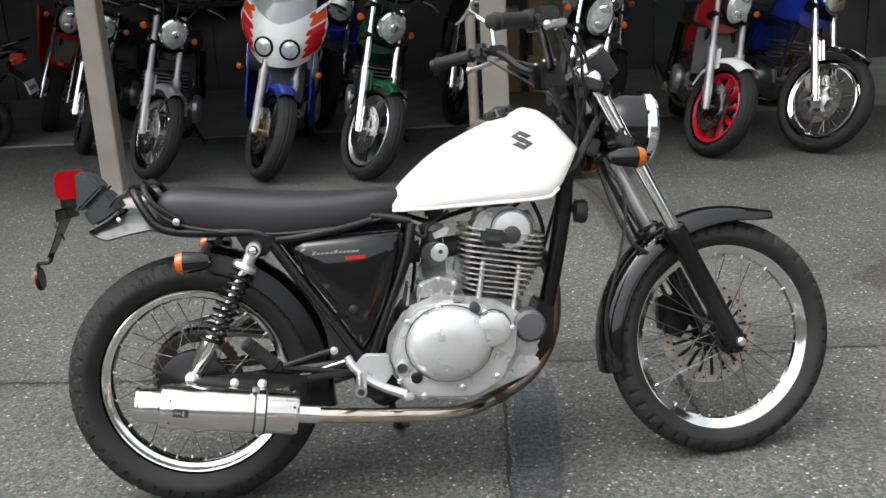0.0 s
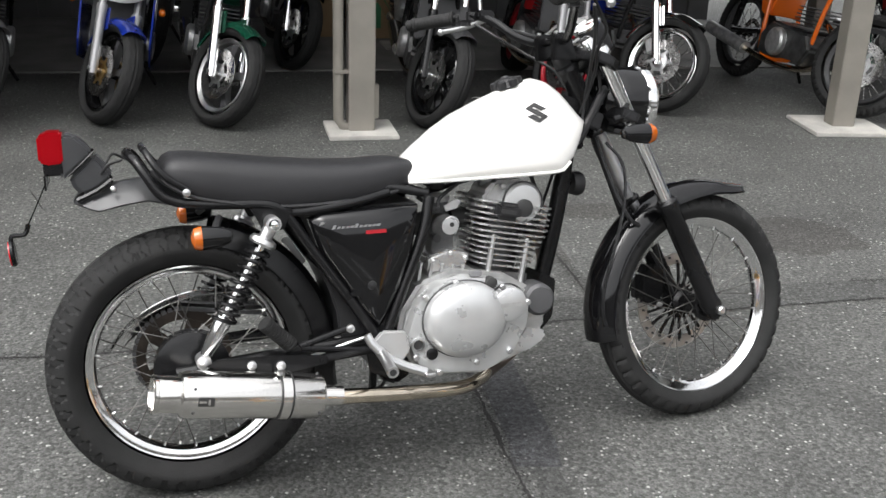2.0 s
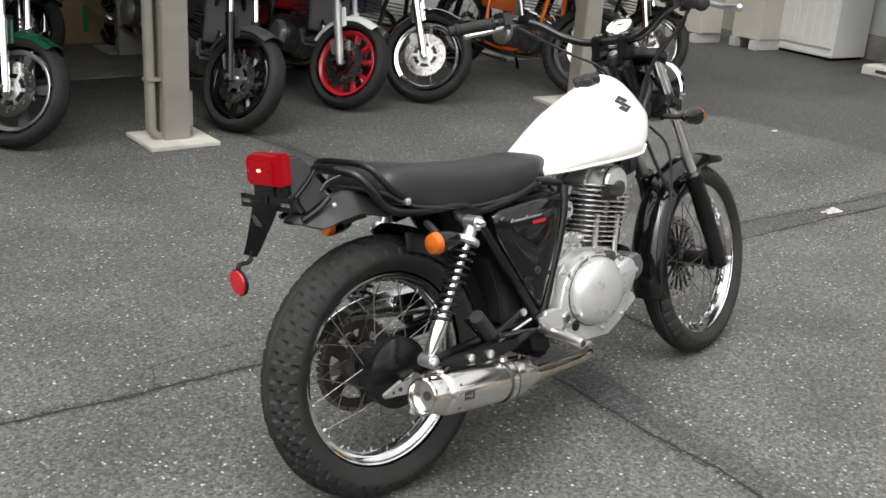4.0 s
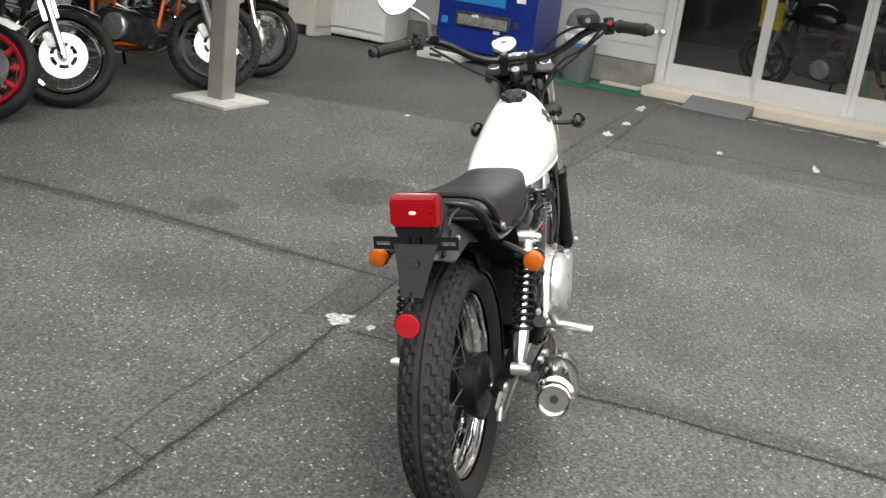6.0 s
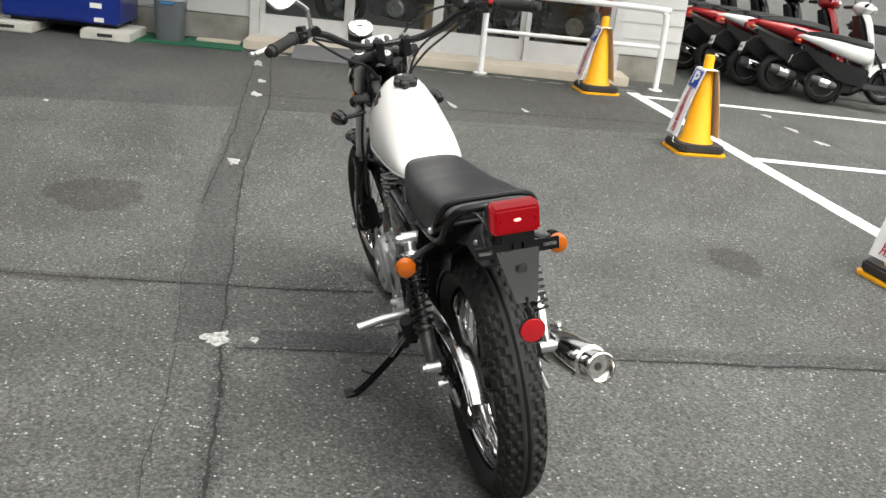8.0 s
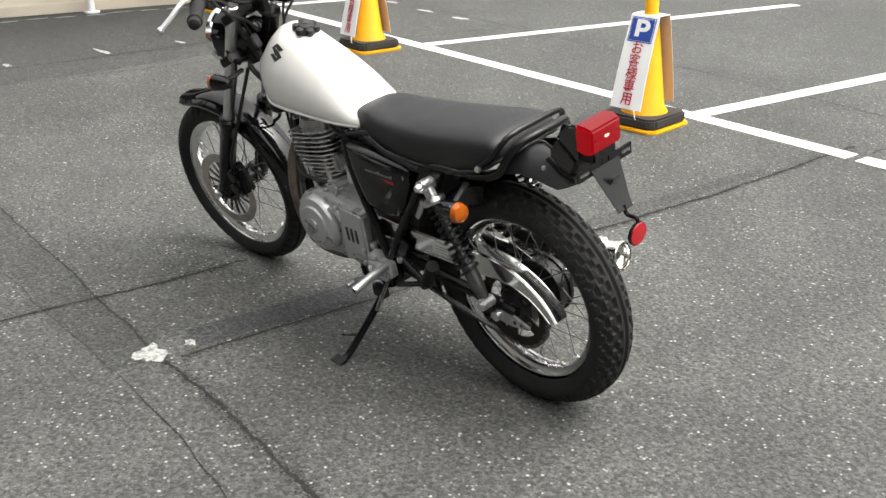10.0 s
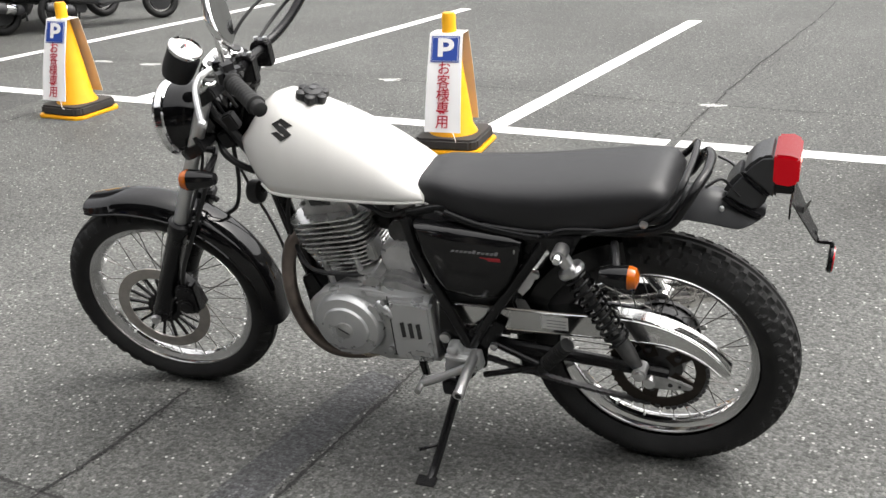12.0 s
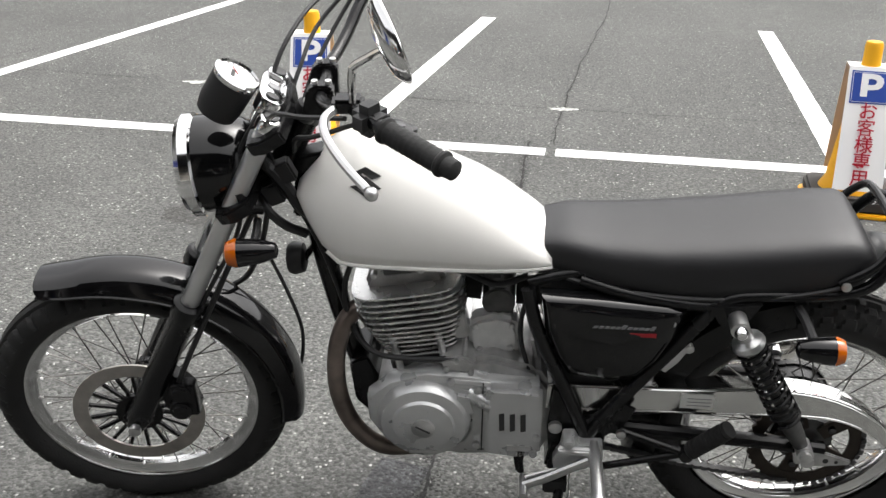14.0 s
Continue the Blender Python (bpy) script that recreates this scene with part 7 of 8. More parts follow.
    for k in range(3):
        fp("cable", G().tube([topc + Vector((-0.03, 0.2 - 0.2 * k, 0.12)), topc + Vector((0.07, 0.12 - 0.12 * k, 0.10)), topc + Vector((0.06, 0.05 - 0.05 * k, -0.08)), topc + Vector((-0.06, 0.02, -0.25))], 0.005, 6, 4), PLASTIC)
    # body
    zt = 0.78 + tall
    rows = []
    for t in np.linspace(0, 1, 12):
        xx = 0.62 + 0.46 * t
        w = 0.10 + 0.06 * math.sin(math.pi * min(1, t * 0.9 + 0.1))
        h = 0.05 + 0.16 * math.sin(math.pi * min(0.93, t * 0.75 + 0.18))
        rows.append([(xx, w * math.cos(q), zt + (h if math.sin(q) > 0 else 0.05) * math.sin(q)) for q in (2 * math.pi * j / 18 for j in range(18))])
    bp("fuel_tank", G().rings(rows), tank, b, "painted fuel tank", 0)
    rows = [[(xx, w * e, z) for e, z in ((-1, zt - 0.06), (1, zt - 0.06), (1.0, zz - 0.02), (0.8, zz), (-0.8, zz), (-1.0, zz - 0.02))] for xx, w, zz in ((-0.16, 0.09, zt + 0.06), (0.1, 0.13, zt + 0.05), (0.4, 0.13, zt + 0.01), (0.62, 0.10, zt + 0.03))]
    bp("seat", G().rings(rows), SEATB, b, "dark seat", 0.012)
    bp("tail_cowl", G().rings([[(xx, w * e, z) for e, z in ((-1, z0), (1, z0), (0.8, z1), (-0.8, z1))] for xx, w, z0, z1 in ((-0.34, 0.05, zt - 0.02, zt + 0.04), (-0.1, 0.10, zt - 0.10, zt - 0.02), (0.3, 0.12, zt - 0.12, zt - 0.03))]), tank, b, "", 0.01)
    eg = bp("engine", G().prism([(0.45, 0.24), (0.98, 0.24), (1.05, 0.36), (0.98, 0.46), (0.55, 0.50), (0.44, 0.40)], -0.16, 0.16), DARKAL, b, "engine block", 0.02)
    for k in range(7):
        bp("cooling_fin", G().box((0.86 + 0.008 * k, 0, 0.48 + 0.025 * k), (0.20, 0.30, 0.007)), DARKAL, eg)
    for s in (-1, 1):
        bp("engine_cover", G().lathe([(0.10, 0.14), (0.10, 0.19), (0.085, 0.205), (0.03, 0.21)], (0.68, 0, 0.36), (0, s, 0), 24), CASTD if tank is not PBLUE else CHROME, eg)
        bp("frame_tube", G().tube([(1.06, s * 0.04, 0.90 + tall), (1.02, s * 0.10, 0.62), (0.96, s * 0.13, 0.30), (0.50, s * 0.13, 0.24), (0.44, s * 0.14, 0.45), (0.40, s * 0.12, zt - 0.06)], 0.016, 8, 3), SATIN if not dirt else tank, b)
        bp("swingarm", G().tube([(0.44, s * 0.11, 0.40), (0.0, s * 0.11, R)], 0.02, 8, 1), SATIN)
        bp("shock", G().tube([(0.16, s * 0.14, zt - 0.08), (0.05, s * 0.14, R + 0.04)], 0.026, 10, 1), SATIN)
    bp("header_pipe", G().tube([(0.98, -0.05, 0.56), (1.10, -0.06, 0.50), (1.12, -0.07, 0.38), (1.03, -0.08, 0.24), (0.7, -0.13, 0.20), (0.30, -0.17, 0.25)], 0.021, 10, 4), PIPE, b, "exhaust header")
    bp("muffler", G().tube([(0.32, -0.17, 0.25), (-0.18, -0.20, 0.33)], 0.048, 16, 1), STEEL if not dirt else CASTD, b, "muffler")
    if discs == 2:
        bp("radiator", G().box((1.04, 0, 0.60), (0.04, 0.30, 0.30), Matrix.Rotation(radians(-14), 3, 'Y')), DGREY, b, "", 0.008)
    bp("side_panel", G().prism([(0.20, zt - 0.08), (0.52, zt - 0.06), (0.46, 0.52), (0.34, 0.52)], -0.13, 0.13), tank if tank is not BLACK else DGREY, b, "", 0.012)
    bp("side_stand", G().tube([(0.55, 0.12, 0.25), (0.52, 0.24, 0.05 + 0.24 * math.tan(radians(lean)) - 0.01)], 0.012, 8, 1), SATIN)
    return b, fp, bp, topc, fa, hc


parked_bike("black roadster with a round headlight and chrome spoked front wheel", -0.88, 4.17, -90, 34, BLACK, PSILVER, "spoke", CHROME, R=0.305, wf=0.10, forkm=FORKP)
b2, fp, bp, tc, fa2, hc2 = parked_bike("white, red and orange faired sport motorcycle with twin round headlights", -0.13, 3.92, -98, 30, PWHITE, PBLUE, "lip", BLACK, "none", R=0.30, wf=0.125, discs=2, forkm=FORKP, carrier=GOLD)
# fairing with two lamps and colour flashes
def fairing_at(e, v, lift=0.0):
    """A place on the fairing: e across from -1 to 1, v from the lower edge to the upper."""
    w = float(np.interp(v, [0, 0.3, 0.6, 1.0], [0.225, 0.265, 0.28, 0.25]))
    zb = -0.325 + 0.10 * abs(e) ** 3
    zt = -0.06 + 0.15 * abs(e) ** 1.6
    z = zb + (zt - zb) * v
    x = 0.27 - 0.20 * e * e - 0.05 * v * v - 0.05 * (1 - v) ** 3
    return tc + Vector((x + lift * 0.75, w * e + lift * 0.65 * e, z + lift * 0.1))


PFLASH = paint("orange_red_flash", (0.72, 0.09, 0.02))
PSHOT = paint("bright_red_flash", (0.55, 0.012, 0.02))
es = list(np.linspace(-1, 1, 19))
fr = bp("fairing", G().rings([[fairing_at(e, v) for e in es] + [fairing_at(e, v, -0.012) for e in es[::-1]] for v in np.linspace(0, 1, 9)]), PWHITE, b2, "white upper fairing with red and orange flashes")
for s in (-1, 1):
    ho = fairing_at(s * 0.30, 0.42, -0.004)
    lh = bp("headlight", G().lathe([(0.050, -0.03), (0.066, 0.0), (0.066, 0.008), (0.058, 0.012)], ho, (1, s * 0.25, -0.08), 28), SATIN, fr, "round headlight")
    bp("headlight_lens", G().lathe([(0.058, 0.009), (0.03, 0.022), (0.004, 0.026)], ho, (1, s * 0.25, -0.08), 28), GLASSL, lh, "clear round lens")
    for v0, v1, mm in ((0.14, 0.70, PSHOT), (0.74, 0.99, PFLASH)):
        rows = []
        for i in range(25):
            v = v0 + (v1 - v0) * i / 24
            saw = abs((v * 6.5 + 0.2) % 1.0 - 0.35)
            e0 = (0.58 if mm is PSHOT else 0.66) + 0.16 * saw
            e1 = 0.985 - (0.10 * max(0, 0.5 - abs((v * 4.2) % 1.0 - 0.5)) if mm is PSHOT else 0.0)
            rows.append([fairing_at(s * (e0 + (e1 - e0) * j / 7), v, 0.004) for j in range(8)])
        bp("colour_flash", G().strip(rows), mm, fr, "red and orange paint flash")
    bp("lower_fairing", G().rings([[(xx, s * w, z0), (xx, s * w, z1), (xx, s * (w + 0.012), z1), (xx, s * (w + 0.012), z0)] for xx, w, z0, z1 in ((0.55, 0.17, 0.30, 0.62), (0.85, 0.19, 0.24, 0.72), (1.05, 0.205, 0.30, 0.78), (1.15, 0.20, 0.42, 0.80))]), PBLUE, b2, "blue lower fairing")
    bp("side_stripe", G().rings([[(xx, s * (w + 0.013), z0), (xx, s * (w + 0.013), z1), (xx, s * (w + 0.016), z1), (xx, s * (w + 0.016), z0)] for xx, w, z0, z1 in ((0.85, 0.19, 0.50, 0.72), (1.05, 0.205, 0.60, 0.78), (1.15, 0.20, 0.66, 0.80))]), PWHITE, b2, "white fairing stripe")
    bp("indicator", G().ball(tc + Vector((0.10, s * 0.255, -0.36)), (0.026, 0.022, 0.024), 12, 8), ORANGE, fr, "amber indicator")
    bp("fairing_mirror", G().tube([fairing_at(s * 0.8, 0.95), tc + Vector((0.05, s * 0.34, 0.16))], 0.009, 8, 1).box(tc + Vector((0.04, s * 0.37, 0.175)), (0.05, 0.13, 0.075)), PWHITE, fr, "", 0.01)
SCREEN = mat("smoked_screen", (0.30, 0.31, 0.315), 0.12, coat=0.5)
ss_ = list(np.linspace(-0.82, 0.82, 13))
bp("windscreen", G().rings([[fairing_at(e * k, 1.0, -0.004) + Vector((-dx, 0, dz)) for e in ss_] + [fairing_at(e * k, 1.0, -0.009) + Vector((-dx, 0, dz)) for e in ss_[::-1]] for k, dx, dz in ((1.0, 0.0, -0.01), (0.95, 0.05, 0.11), (0.8, 0.12, 0.22), (0.5, 0.18, 0.28))]), SCREEN, fr, "smoked windscreen")
parked_bike("naked motorcycle with a dark green mudguard and five-spoke alloy wheel", 0.50, 3.73, -95, 34, PGREEN, PGREEN, "lip", ALU, R=0.30, wf=0.12, discs=1, forkm=CHROME)
parked_bike("black naked motorcycle with black wheels", 1.72, 3.47, -104, 25, BLACK, DGREY, "cast10", BLACK, "oval", R=0.305, wf=0.125, discs=2, forkm=CHROME, fork_lower=SATIN)
parked_bike("red naked motorcycle with white front mudguard and red wheels", 2.66, 3.66, -101, 27, PRED, PWHITE, "cast10", REDRIM, "oval", R=0.30, wf=0.125, discs=2, forkm=FORKP, carrier=SATIN)
parked_bike("blue cruiser with chrome mudguard and chrome spoked front wheel", 3.29, 3.57, -90, 31, PBLUE, CHROME, "spoke", CHROME, R=0.32, wf=0.115, discs=1, carrier=ALU)
parked_bike("orange off-road motorcycle with knobbly tyres and pale mudguard", 4.54, 3.16, -93, 31, PORANGE, PWHITE, "spoke", DGREY, "none", R=0.345, wf=0.085, dirt=True, forkm=FORKP, lean=9, tall=0.12, carrier=ALU)
parked_bike("red motorcycle with black mudguard and chrome spoked wheel", 5.40, 3.21, -106, 26, PRED, BLACK, "spoke", CHROME, "round", R=0.315, wf=0.09, discs=1, carrier=ALU)
_r = parked_bike("red and black motorcycle in the back of the shed", -2.08, 6.35, -98, 22, PRED, PRED, "cast", BLACK, "oval", R=0.30, wf=0.12, discs=2)
for s in (-1, 1):
    part("side_fairing", G().rings([[(xx, s * w, z0), (xx, s * w, z1), (xx, s * (w - 0.02), z1), (xx, s * (w - 0.02), z0)] for xx, w, z0, z1 in ((0.60, 0.18, 0.45, 0.80), (0.85, 0.22, 0.34, 0.86), (1.08, 0.24, 0.42, 0.98), (1.26, 0.20, 0.70, 1.02))]), PRED, _r[0], "red side fairing", 0.006)
parked_bike("black motorcycle with bright forks in the back of the shed", -1.55, 5.25, -93, 22, BLACK, BLACK, "spoke", BLACK, "round", R=0.30, wf=0.10)
parked_bike("dark motorcycle standing behind the front row", 1.25, 5.35, -95, 20, BLACK, BLACK, "cast", BLACK, "round", R=0.30, wf=0.11)
parked_bike("silver motorcycle standing behind the front row", 2.25, 5.0, -97, 20, PSILVER, DGREY, "cast", BLACK, "oval", R=0.30, wf=0.11, discs=2)
parked_bike("dark motorcycle with blue tank behind the front row", 0.2, 5.6, -97, 20, PBLUE, BLACK, "cast", BLACK, "round", R=0.30, wf=0.11)

# ---- shop front, with its wall, door and rail ----
SO, SU = Vector((7.85, 0.15, 0)), Vector((-0.233, -0.972, 0)).normalized()
SN = Vector((0.972, -0.233, 0)).normalized()
SHOP = Matrix.Translation(SO) @ Matrix((SU, SN, Vector((0, 0, 1)))).transposed().to_4x4()   # local x along the front, y inwards
SIDING = mat("white_painted_siding", (0.60, 0.60, 0.585), 0.55, var=0.06, scale=2, bump=0.1)
CREAM = mat("cream_threshold_tiles", (0.56, 0.50, 0.41), 0.6, var=0.08, scale=5, bump=0.1)
FOUND = mat("mossy_foundation_concrete", (0.27, 0.26, 0.23), 0.9, var=0.3, scale=4, bump=0.4)
ALF = mat("satin_aluminium_frame", (0.66, 0.66, 0.65), 0.4, 0.3, var=0.05)
WFRAME = mat("white_door_panel", (0.60, 0.60, 0.60), 0.4, var=0.04)
GLASS = bpy.data.materials.new("window_glass")
GLASS.use_nodes = True
_g = GLASS.node_tree.nodes["Principled BSDF"]
_g.inputs["Base Color"].default_value = (0.85, 0.9, 0.9, 1)
_g.inputs["Roughness"].default_value, _g.inputs["Transmission Weight"].default_value, _g.inputs["IOR"].default_value = 0.01, 1.0, 1.45


def siding_wall(name, x0, x1, zt=2.9, y=0.45):
    w = solid(name, G().box(((x0 + x1) / 2, y + 0.09, zt / 2 + 0.12), (x1 - x0, 0.14, zt - 0.24)), SIDING, "white weatherboard wall of the shop", "wall", kind="structure", m=SHOP)
    n = int((zt - 0.26) / 0.165)
    for k in range(n):
        z = 0.26 + k * 0.165
        g = G().rings([[(x, y + 0.02, z), (x, y - 0.012, z), (x, y - 0.002, z + 0.163), (x, y + 0.02, z + 0.163)] for x in (x0, x1)])
        part("weatherboard", g, SIDING, w)
    solid("foundation", G().box(((x0 + x1) / 2, y + 0.08, 0.125), (x1 - x0, 0.16, 0.25)), FOUND, "stained concrete foundation under the boards", "wall", kind="structure", m=SHOP)


siding_wall("wall_shop_north", -5.2, -0.06)
siding_wall("wall_shop_south", 3.70, 4.32)
solid("wall_shop_end", G().box((4.24, 3.2, 1.45), (0.14, 5.1, 2.9)), SIDING, "white end wall of the shop", "wall", kind="structure", m=SHOP)
solid("wall_shop_lintel", G().box((1.82, 0.54, 2.6), (3.74, 0.16, 0.75)), SIDING, "white wall above the shop windows", "wall", kind="structure", m=SHOP)
for x in (-0.02, 3.65):
    solid("trim", G().box((x, 0.47, 1.25), (0.09, 0.16, 2.5)), WFRAME, "white corner trim of the shop front", "trim", kind="structure", bevel=0.004, m=SHOP)
solid("threshold", G().box((1.85, 0.20, 0.045), (3.8, 0.46, 0.09)), CREAM, "cream tiled step along the shop front", "step", kind="structure", bevel=0.006, m=SHOP)
PANEW = 3.58 / 4
for k in range(4):
    x0, x1 = 0.03 + k * PANEW, 0.03 + (k + 1) * PANEW
    off = 0.43 if k % 2 else 0.47
    d = solid("window_%d" % (k + 1), G().box(((x0 + x1) / 2, off, 0.20), (PANEW - 0.02, 0.03, 0.20)), WFRAME, "sliding glazed shop door with a white kick panel", "door", kind="structure", bevel=0.003, m=SHOP)
    for xx in (x0 + 0.025, x1 - 0.025):
        part("stile", G().box((xx, off, 1.20), (0.05, 0.035, 2.2)), ALF, d, "aluminium stile", 0.003)
    part("top_rail", G().box(((x0 + x1) / 2, off, 2.24), (PANEW - 0.02, 0.035, 0.07)), ALF, d)
    pn = part("pane", G().box(((x0 + x1) / 2, off, 1.26), (PANEW - 0.11, 0.006, 1.93)), GLASS, d, "clear shop glass")
    pn.visible_shadow = False
solid("door_track", G().box((1.82, 0.45, 0.096), (3.6, 0.10, 0.012)), ALF, "aluminium door track on the step", "track", kind="structure", m=SHOP)
RAMP = mat("grey_rubber_ramp", (0.11, 0.11, 0.115), 0.7, var=0.15, scale=6, bump=0.2)
solid("door_ramp", G().rings([[(x, -0.40, 0.0), (x, -0.40, 0.012), (x, -0.035, 0.10), (x, -0.035, 0.0)] for x in (0.46, 1.06)]), RAMP, "grey rubber ramp leading up to the shop door", "ramp", bevel=0.004, m=SHOP)
# shop interior
SHOPF = mat("shop_floor_tiles", (0.16, 0.16, 0.17), 0.35, var=0.1, scale=3)
SHOPW = mat("shop_inner_wall", (0.20, 0.19, 0.18), 0.8, var=0.15, scale=2)
solid("floor_shop", G().box((-0.45, 3.2, 0.04), (9.3, 5.0, 0.08)), SHOPF, "dark tiled floor inside the shop", "floor", kind="structure", m=SHOP)
solid("wall_shop_back", G().box((-0.45, 5.78, 1.5), (9.5, 0.1, 2.9)), SHOPW, "dim back wall inside the shop", "wall", kind="structure", m=SHOP)
solid("wall_shop_inner", G().box((-5.1, 3.2, 1.5), (0.1, 5.2, 2.9)), SHOPW, "dim side wall inside the shop", "wall", kind="structure", m=SHOP)
solid("ceiling_shop", G().box((-0.45, 3.15, 2.95), (9.5, 5.5, 0.1)), SHOPW, "ceiling of the shop", "ceiling", kind="structure", m=SHOP)
# unseen roof, added so its overhang keeps sky light off the front
solid("shop_shade_roof", G().box((-0.45, 2.30, 3.08), (10.2, 7.4, 0.14)), SHEDM, "unseen flat roof with deep eaves, added to shade the shop front", "roof", kind="structure", m=SHOP)
# area light without a fixture, added to brighten the shop interior
lamp = bpy.data.lights.new("shop_fill_light", 'AREA')
lamp.shape, lamp.size, lamp.size_y, lamp.energy, lamp.color = 'RECTANGLE', 3.0, 0.3, 26, (1.0, 0.96, 0.9)
new("shop_fill_light", lamp).matrix_world = SHOP @ pose(1.6, 2.6, 2.88)
PYELLOW = paint("yellow_cloth", (0.75, 0.52, 0.03), 0.6)
def shop_pose(x, y, a):
    q = SHOP @ Vector((x, y, 0))
    return q.x, q.y, math.degrees(math.atan2(SU.y, SU.x)) + a
for lab, x, y, a, tk, gd_ in (("dark motorcycle on show inside the shop", 0.75, 1.75, 160, BLACK, BLACK), ("red motorcycle on show inside the shop", 2.1, 2.3, 170, PRED, PRED), ("orange motorcycle on show inside the shop", 2.75, 1.7, 155, PORANGE, BLACK), ("dark motorcycle on show deeper in the shop", 1.4, 3.4, 165, DGREY, PRED)):
    qx, qy, qa = shop_pose(x, y, a)
    bb = parked_bike(lab, qx, qy, qa, 8, tk, gd_, "cast", BLACK, "round", R=0.30, wf=0.11)[0]
    bb.matrix_basis = Matrix.Translation((0, 0, 0.08)) @ bb.matrix_basis
    bb["group"] = "show motorcycles"
cl = solid("yellow_cloth", G().rings([[(0.62 + 0.012 * math.sin(i * 1.3), 1.50, z), (0.86 + 0.012 * math.sin(i * 2.1), 1.46, z - 0.02), (0.86, 1.52, z - 0.02), (0.62, 1.54, z)] for i, z in enumerate((0.72, 0.80, 0.88, 0.95, 1.0))]), PYELLOW, "yellow cloth draped over a motorcycle in the shop", "cloth", m=SHOP)
carton(SHOP @ pose(1.85, 1.25, 0.08, 0, 0, 8), 0.36, 0.3, 0.40)
rk = thing("display_rack", "shelves of colourful packaged goods inside the shop", "shelf", SHOP @ pose(2.9, 2.9, 0.08))
for k in range(5):
    part("shelf_board", G().box((0, 0, 0.15 + k * 0.4), (1.4, 0.35, 0.03)), SATIN, rk)
for k in range(34):
    cm = random.choice([PRED, PORANGE, PYELLOW, BLUE, FACE, GREYP, PGREEN, REDRIM])
    h = random.uniform(0.12, 0.3)
    solid("package", G().box((0, 0, h / 2), (random.uniform(0.08, 0.16), 0.16, h)), cm, "small coloured package on the shop shelf", "package", "shop packages", bevel=0.006, m=SHOP @ pose(2.28 + (k % 9) * 0.155, 2.85, 0.08 + 0.166 + (k // 9) * 0.4, 0, 0, random.uniform(-8, 8)))
RAILW = mat("white_enamel_rail", (0.80, 0.80, 0.79), 0.3, var=0.03)
rl = thing("guard_rail", "white tubular guard rail standing before the shop front", "rail", SHOP)
pts = [(2.27, -0.12, 0.02), (2.27, -0.12, 0.66), (2.30, -0.12, 0.74), (2.38, -0.12, 0.78), (3.89, -0.12, 0.78), (3.97, -0.12, 0.74), (4.0, -0.12, 0.66), (4.0, -0.12, 0.02)]
part("rail_tube", G().tube(pts, 0.03, 14, 3), RAILW, rl, "bent white tube")
part("mid_bar", G().tube([(2.27, -0.12, 0.42), (4.0, -0.12, 0.42)], 0.021, 12, 1), RAILW, rl)
for x in (2.27, 4.0):
    part("foot_flange", G().lathe([(0.07, 0.0), (0.07, 0.012), (0.04, 0.018)], (x, -0.12, 0.003), (0, 0, 1), 20), RAILW, rl)
for k in range(15):
    solid("paint_flake", blot((0.35 + k * 0.24, -0.22 - 0.02 * (k % 3)), 0.09, 0.02, FLAKE, 0.0034, 16, 0.35, k * 2.3), FLAKE, "chipped white edge line along the step", "paint mark", "paint remnants", "structure", m=SHOP)

# ---- drinks machine, bin, locker and cooling units ----
VBLUE = paint("vending_blue", (0.008, 0.025, 0.20), 0.3)
VLITE = paint("vending_light_blue", (0.03, 0.22, 0.50), 0.3)
vm = thing("vending_machine", "deep blue drinks vending machine on concrete blocks", "vending machine", SHOP @ pose(-1.72, 0.05, 0))
part("cabinet", G().box((0, 0.0, 1.03), (1.10, 0.66, 1.80)), VBLUE, vm, "deep blue cabinet", 0.02)
part("dispensing_hatch", G().box((-0.02, -0.335, 0.46), (0.62, 0.02, 0.15)), DGREY, vm, "grey dispensing hatch", 0.006)
part("hatch_flap", G().box((-0.02, -0.348, 0.45), (0.56, 0.008, 0.10)), CASTD, vm)
part("hatch_handle", G().box((-0.1, -0.355, 0.50), (0.07, 0.01, 0.025)), FACE, vm)
part("advert_panel", G().box((-0.12, -0.333, 0.78), (0.66, 0.012, 0.32)), VLITE, vm, "bright blue advertisement panel", 0.004)
part("advert_mark", G().box((-0.05, -0.341, 0.76), (0.12, 0.003, 0.03)), FACE, vm, "pale bar of lettering")
part("advert_sweep", G().rings([[(0.02 + 0.16 * math.sin(q), -0.3405, 0.80 + 0.08 * math.cos(q)), (0.02 + 0.22 * math.sin(q), -0.3405, 0.80 + 0.12 * math.cos(q)), (0.02 + 0.22 * math.sin(q), -0.338, 0.80 + 0.12 * math.cos(q)), (0.02 + 0.16 * math.sin(q), -0.338, 0.80 + 0.08 * math.cos(q))] for q in np.linspace(0.6, 2.8, 14)]), VLITE, vm)
part("coin_panel", G().box((0.36, -0.334, 1.05), (0.22, 0.012, 0.34)), PSILVER, vm, "silver coin panel", 0.006)
for x, z, w, h, mm in ((0.38, 0.74, 0.10, 0.09, FACE), (0.33, 0.30, 0.11, 0.045, FACE), (0.36, 0.17, 0.09, 0.04, FACE), (0.15, 0.37, 0.07, 0.035, FACE), (-0.46, 0.42, 0.07, 0.07, VLITE), (0.36, 0.47, 0.06, 0.06, DGREY)):
    part("sticker", G().box((x, -0.333, z), (w, 0.006, h)), mm, vm, "small sticker")
part("vend_foot", G().box((0, 0.02, 0.11), (1.0, 0.5, 0.05)), SATIN, vm)
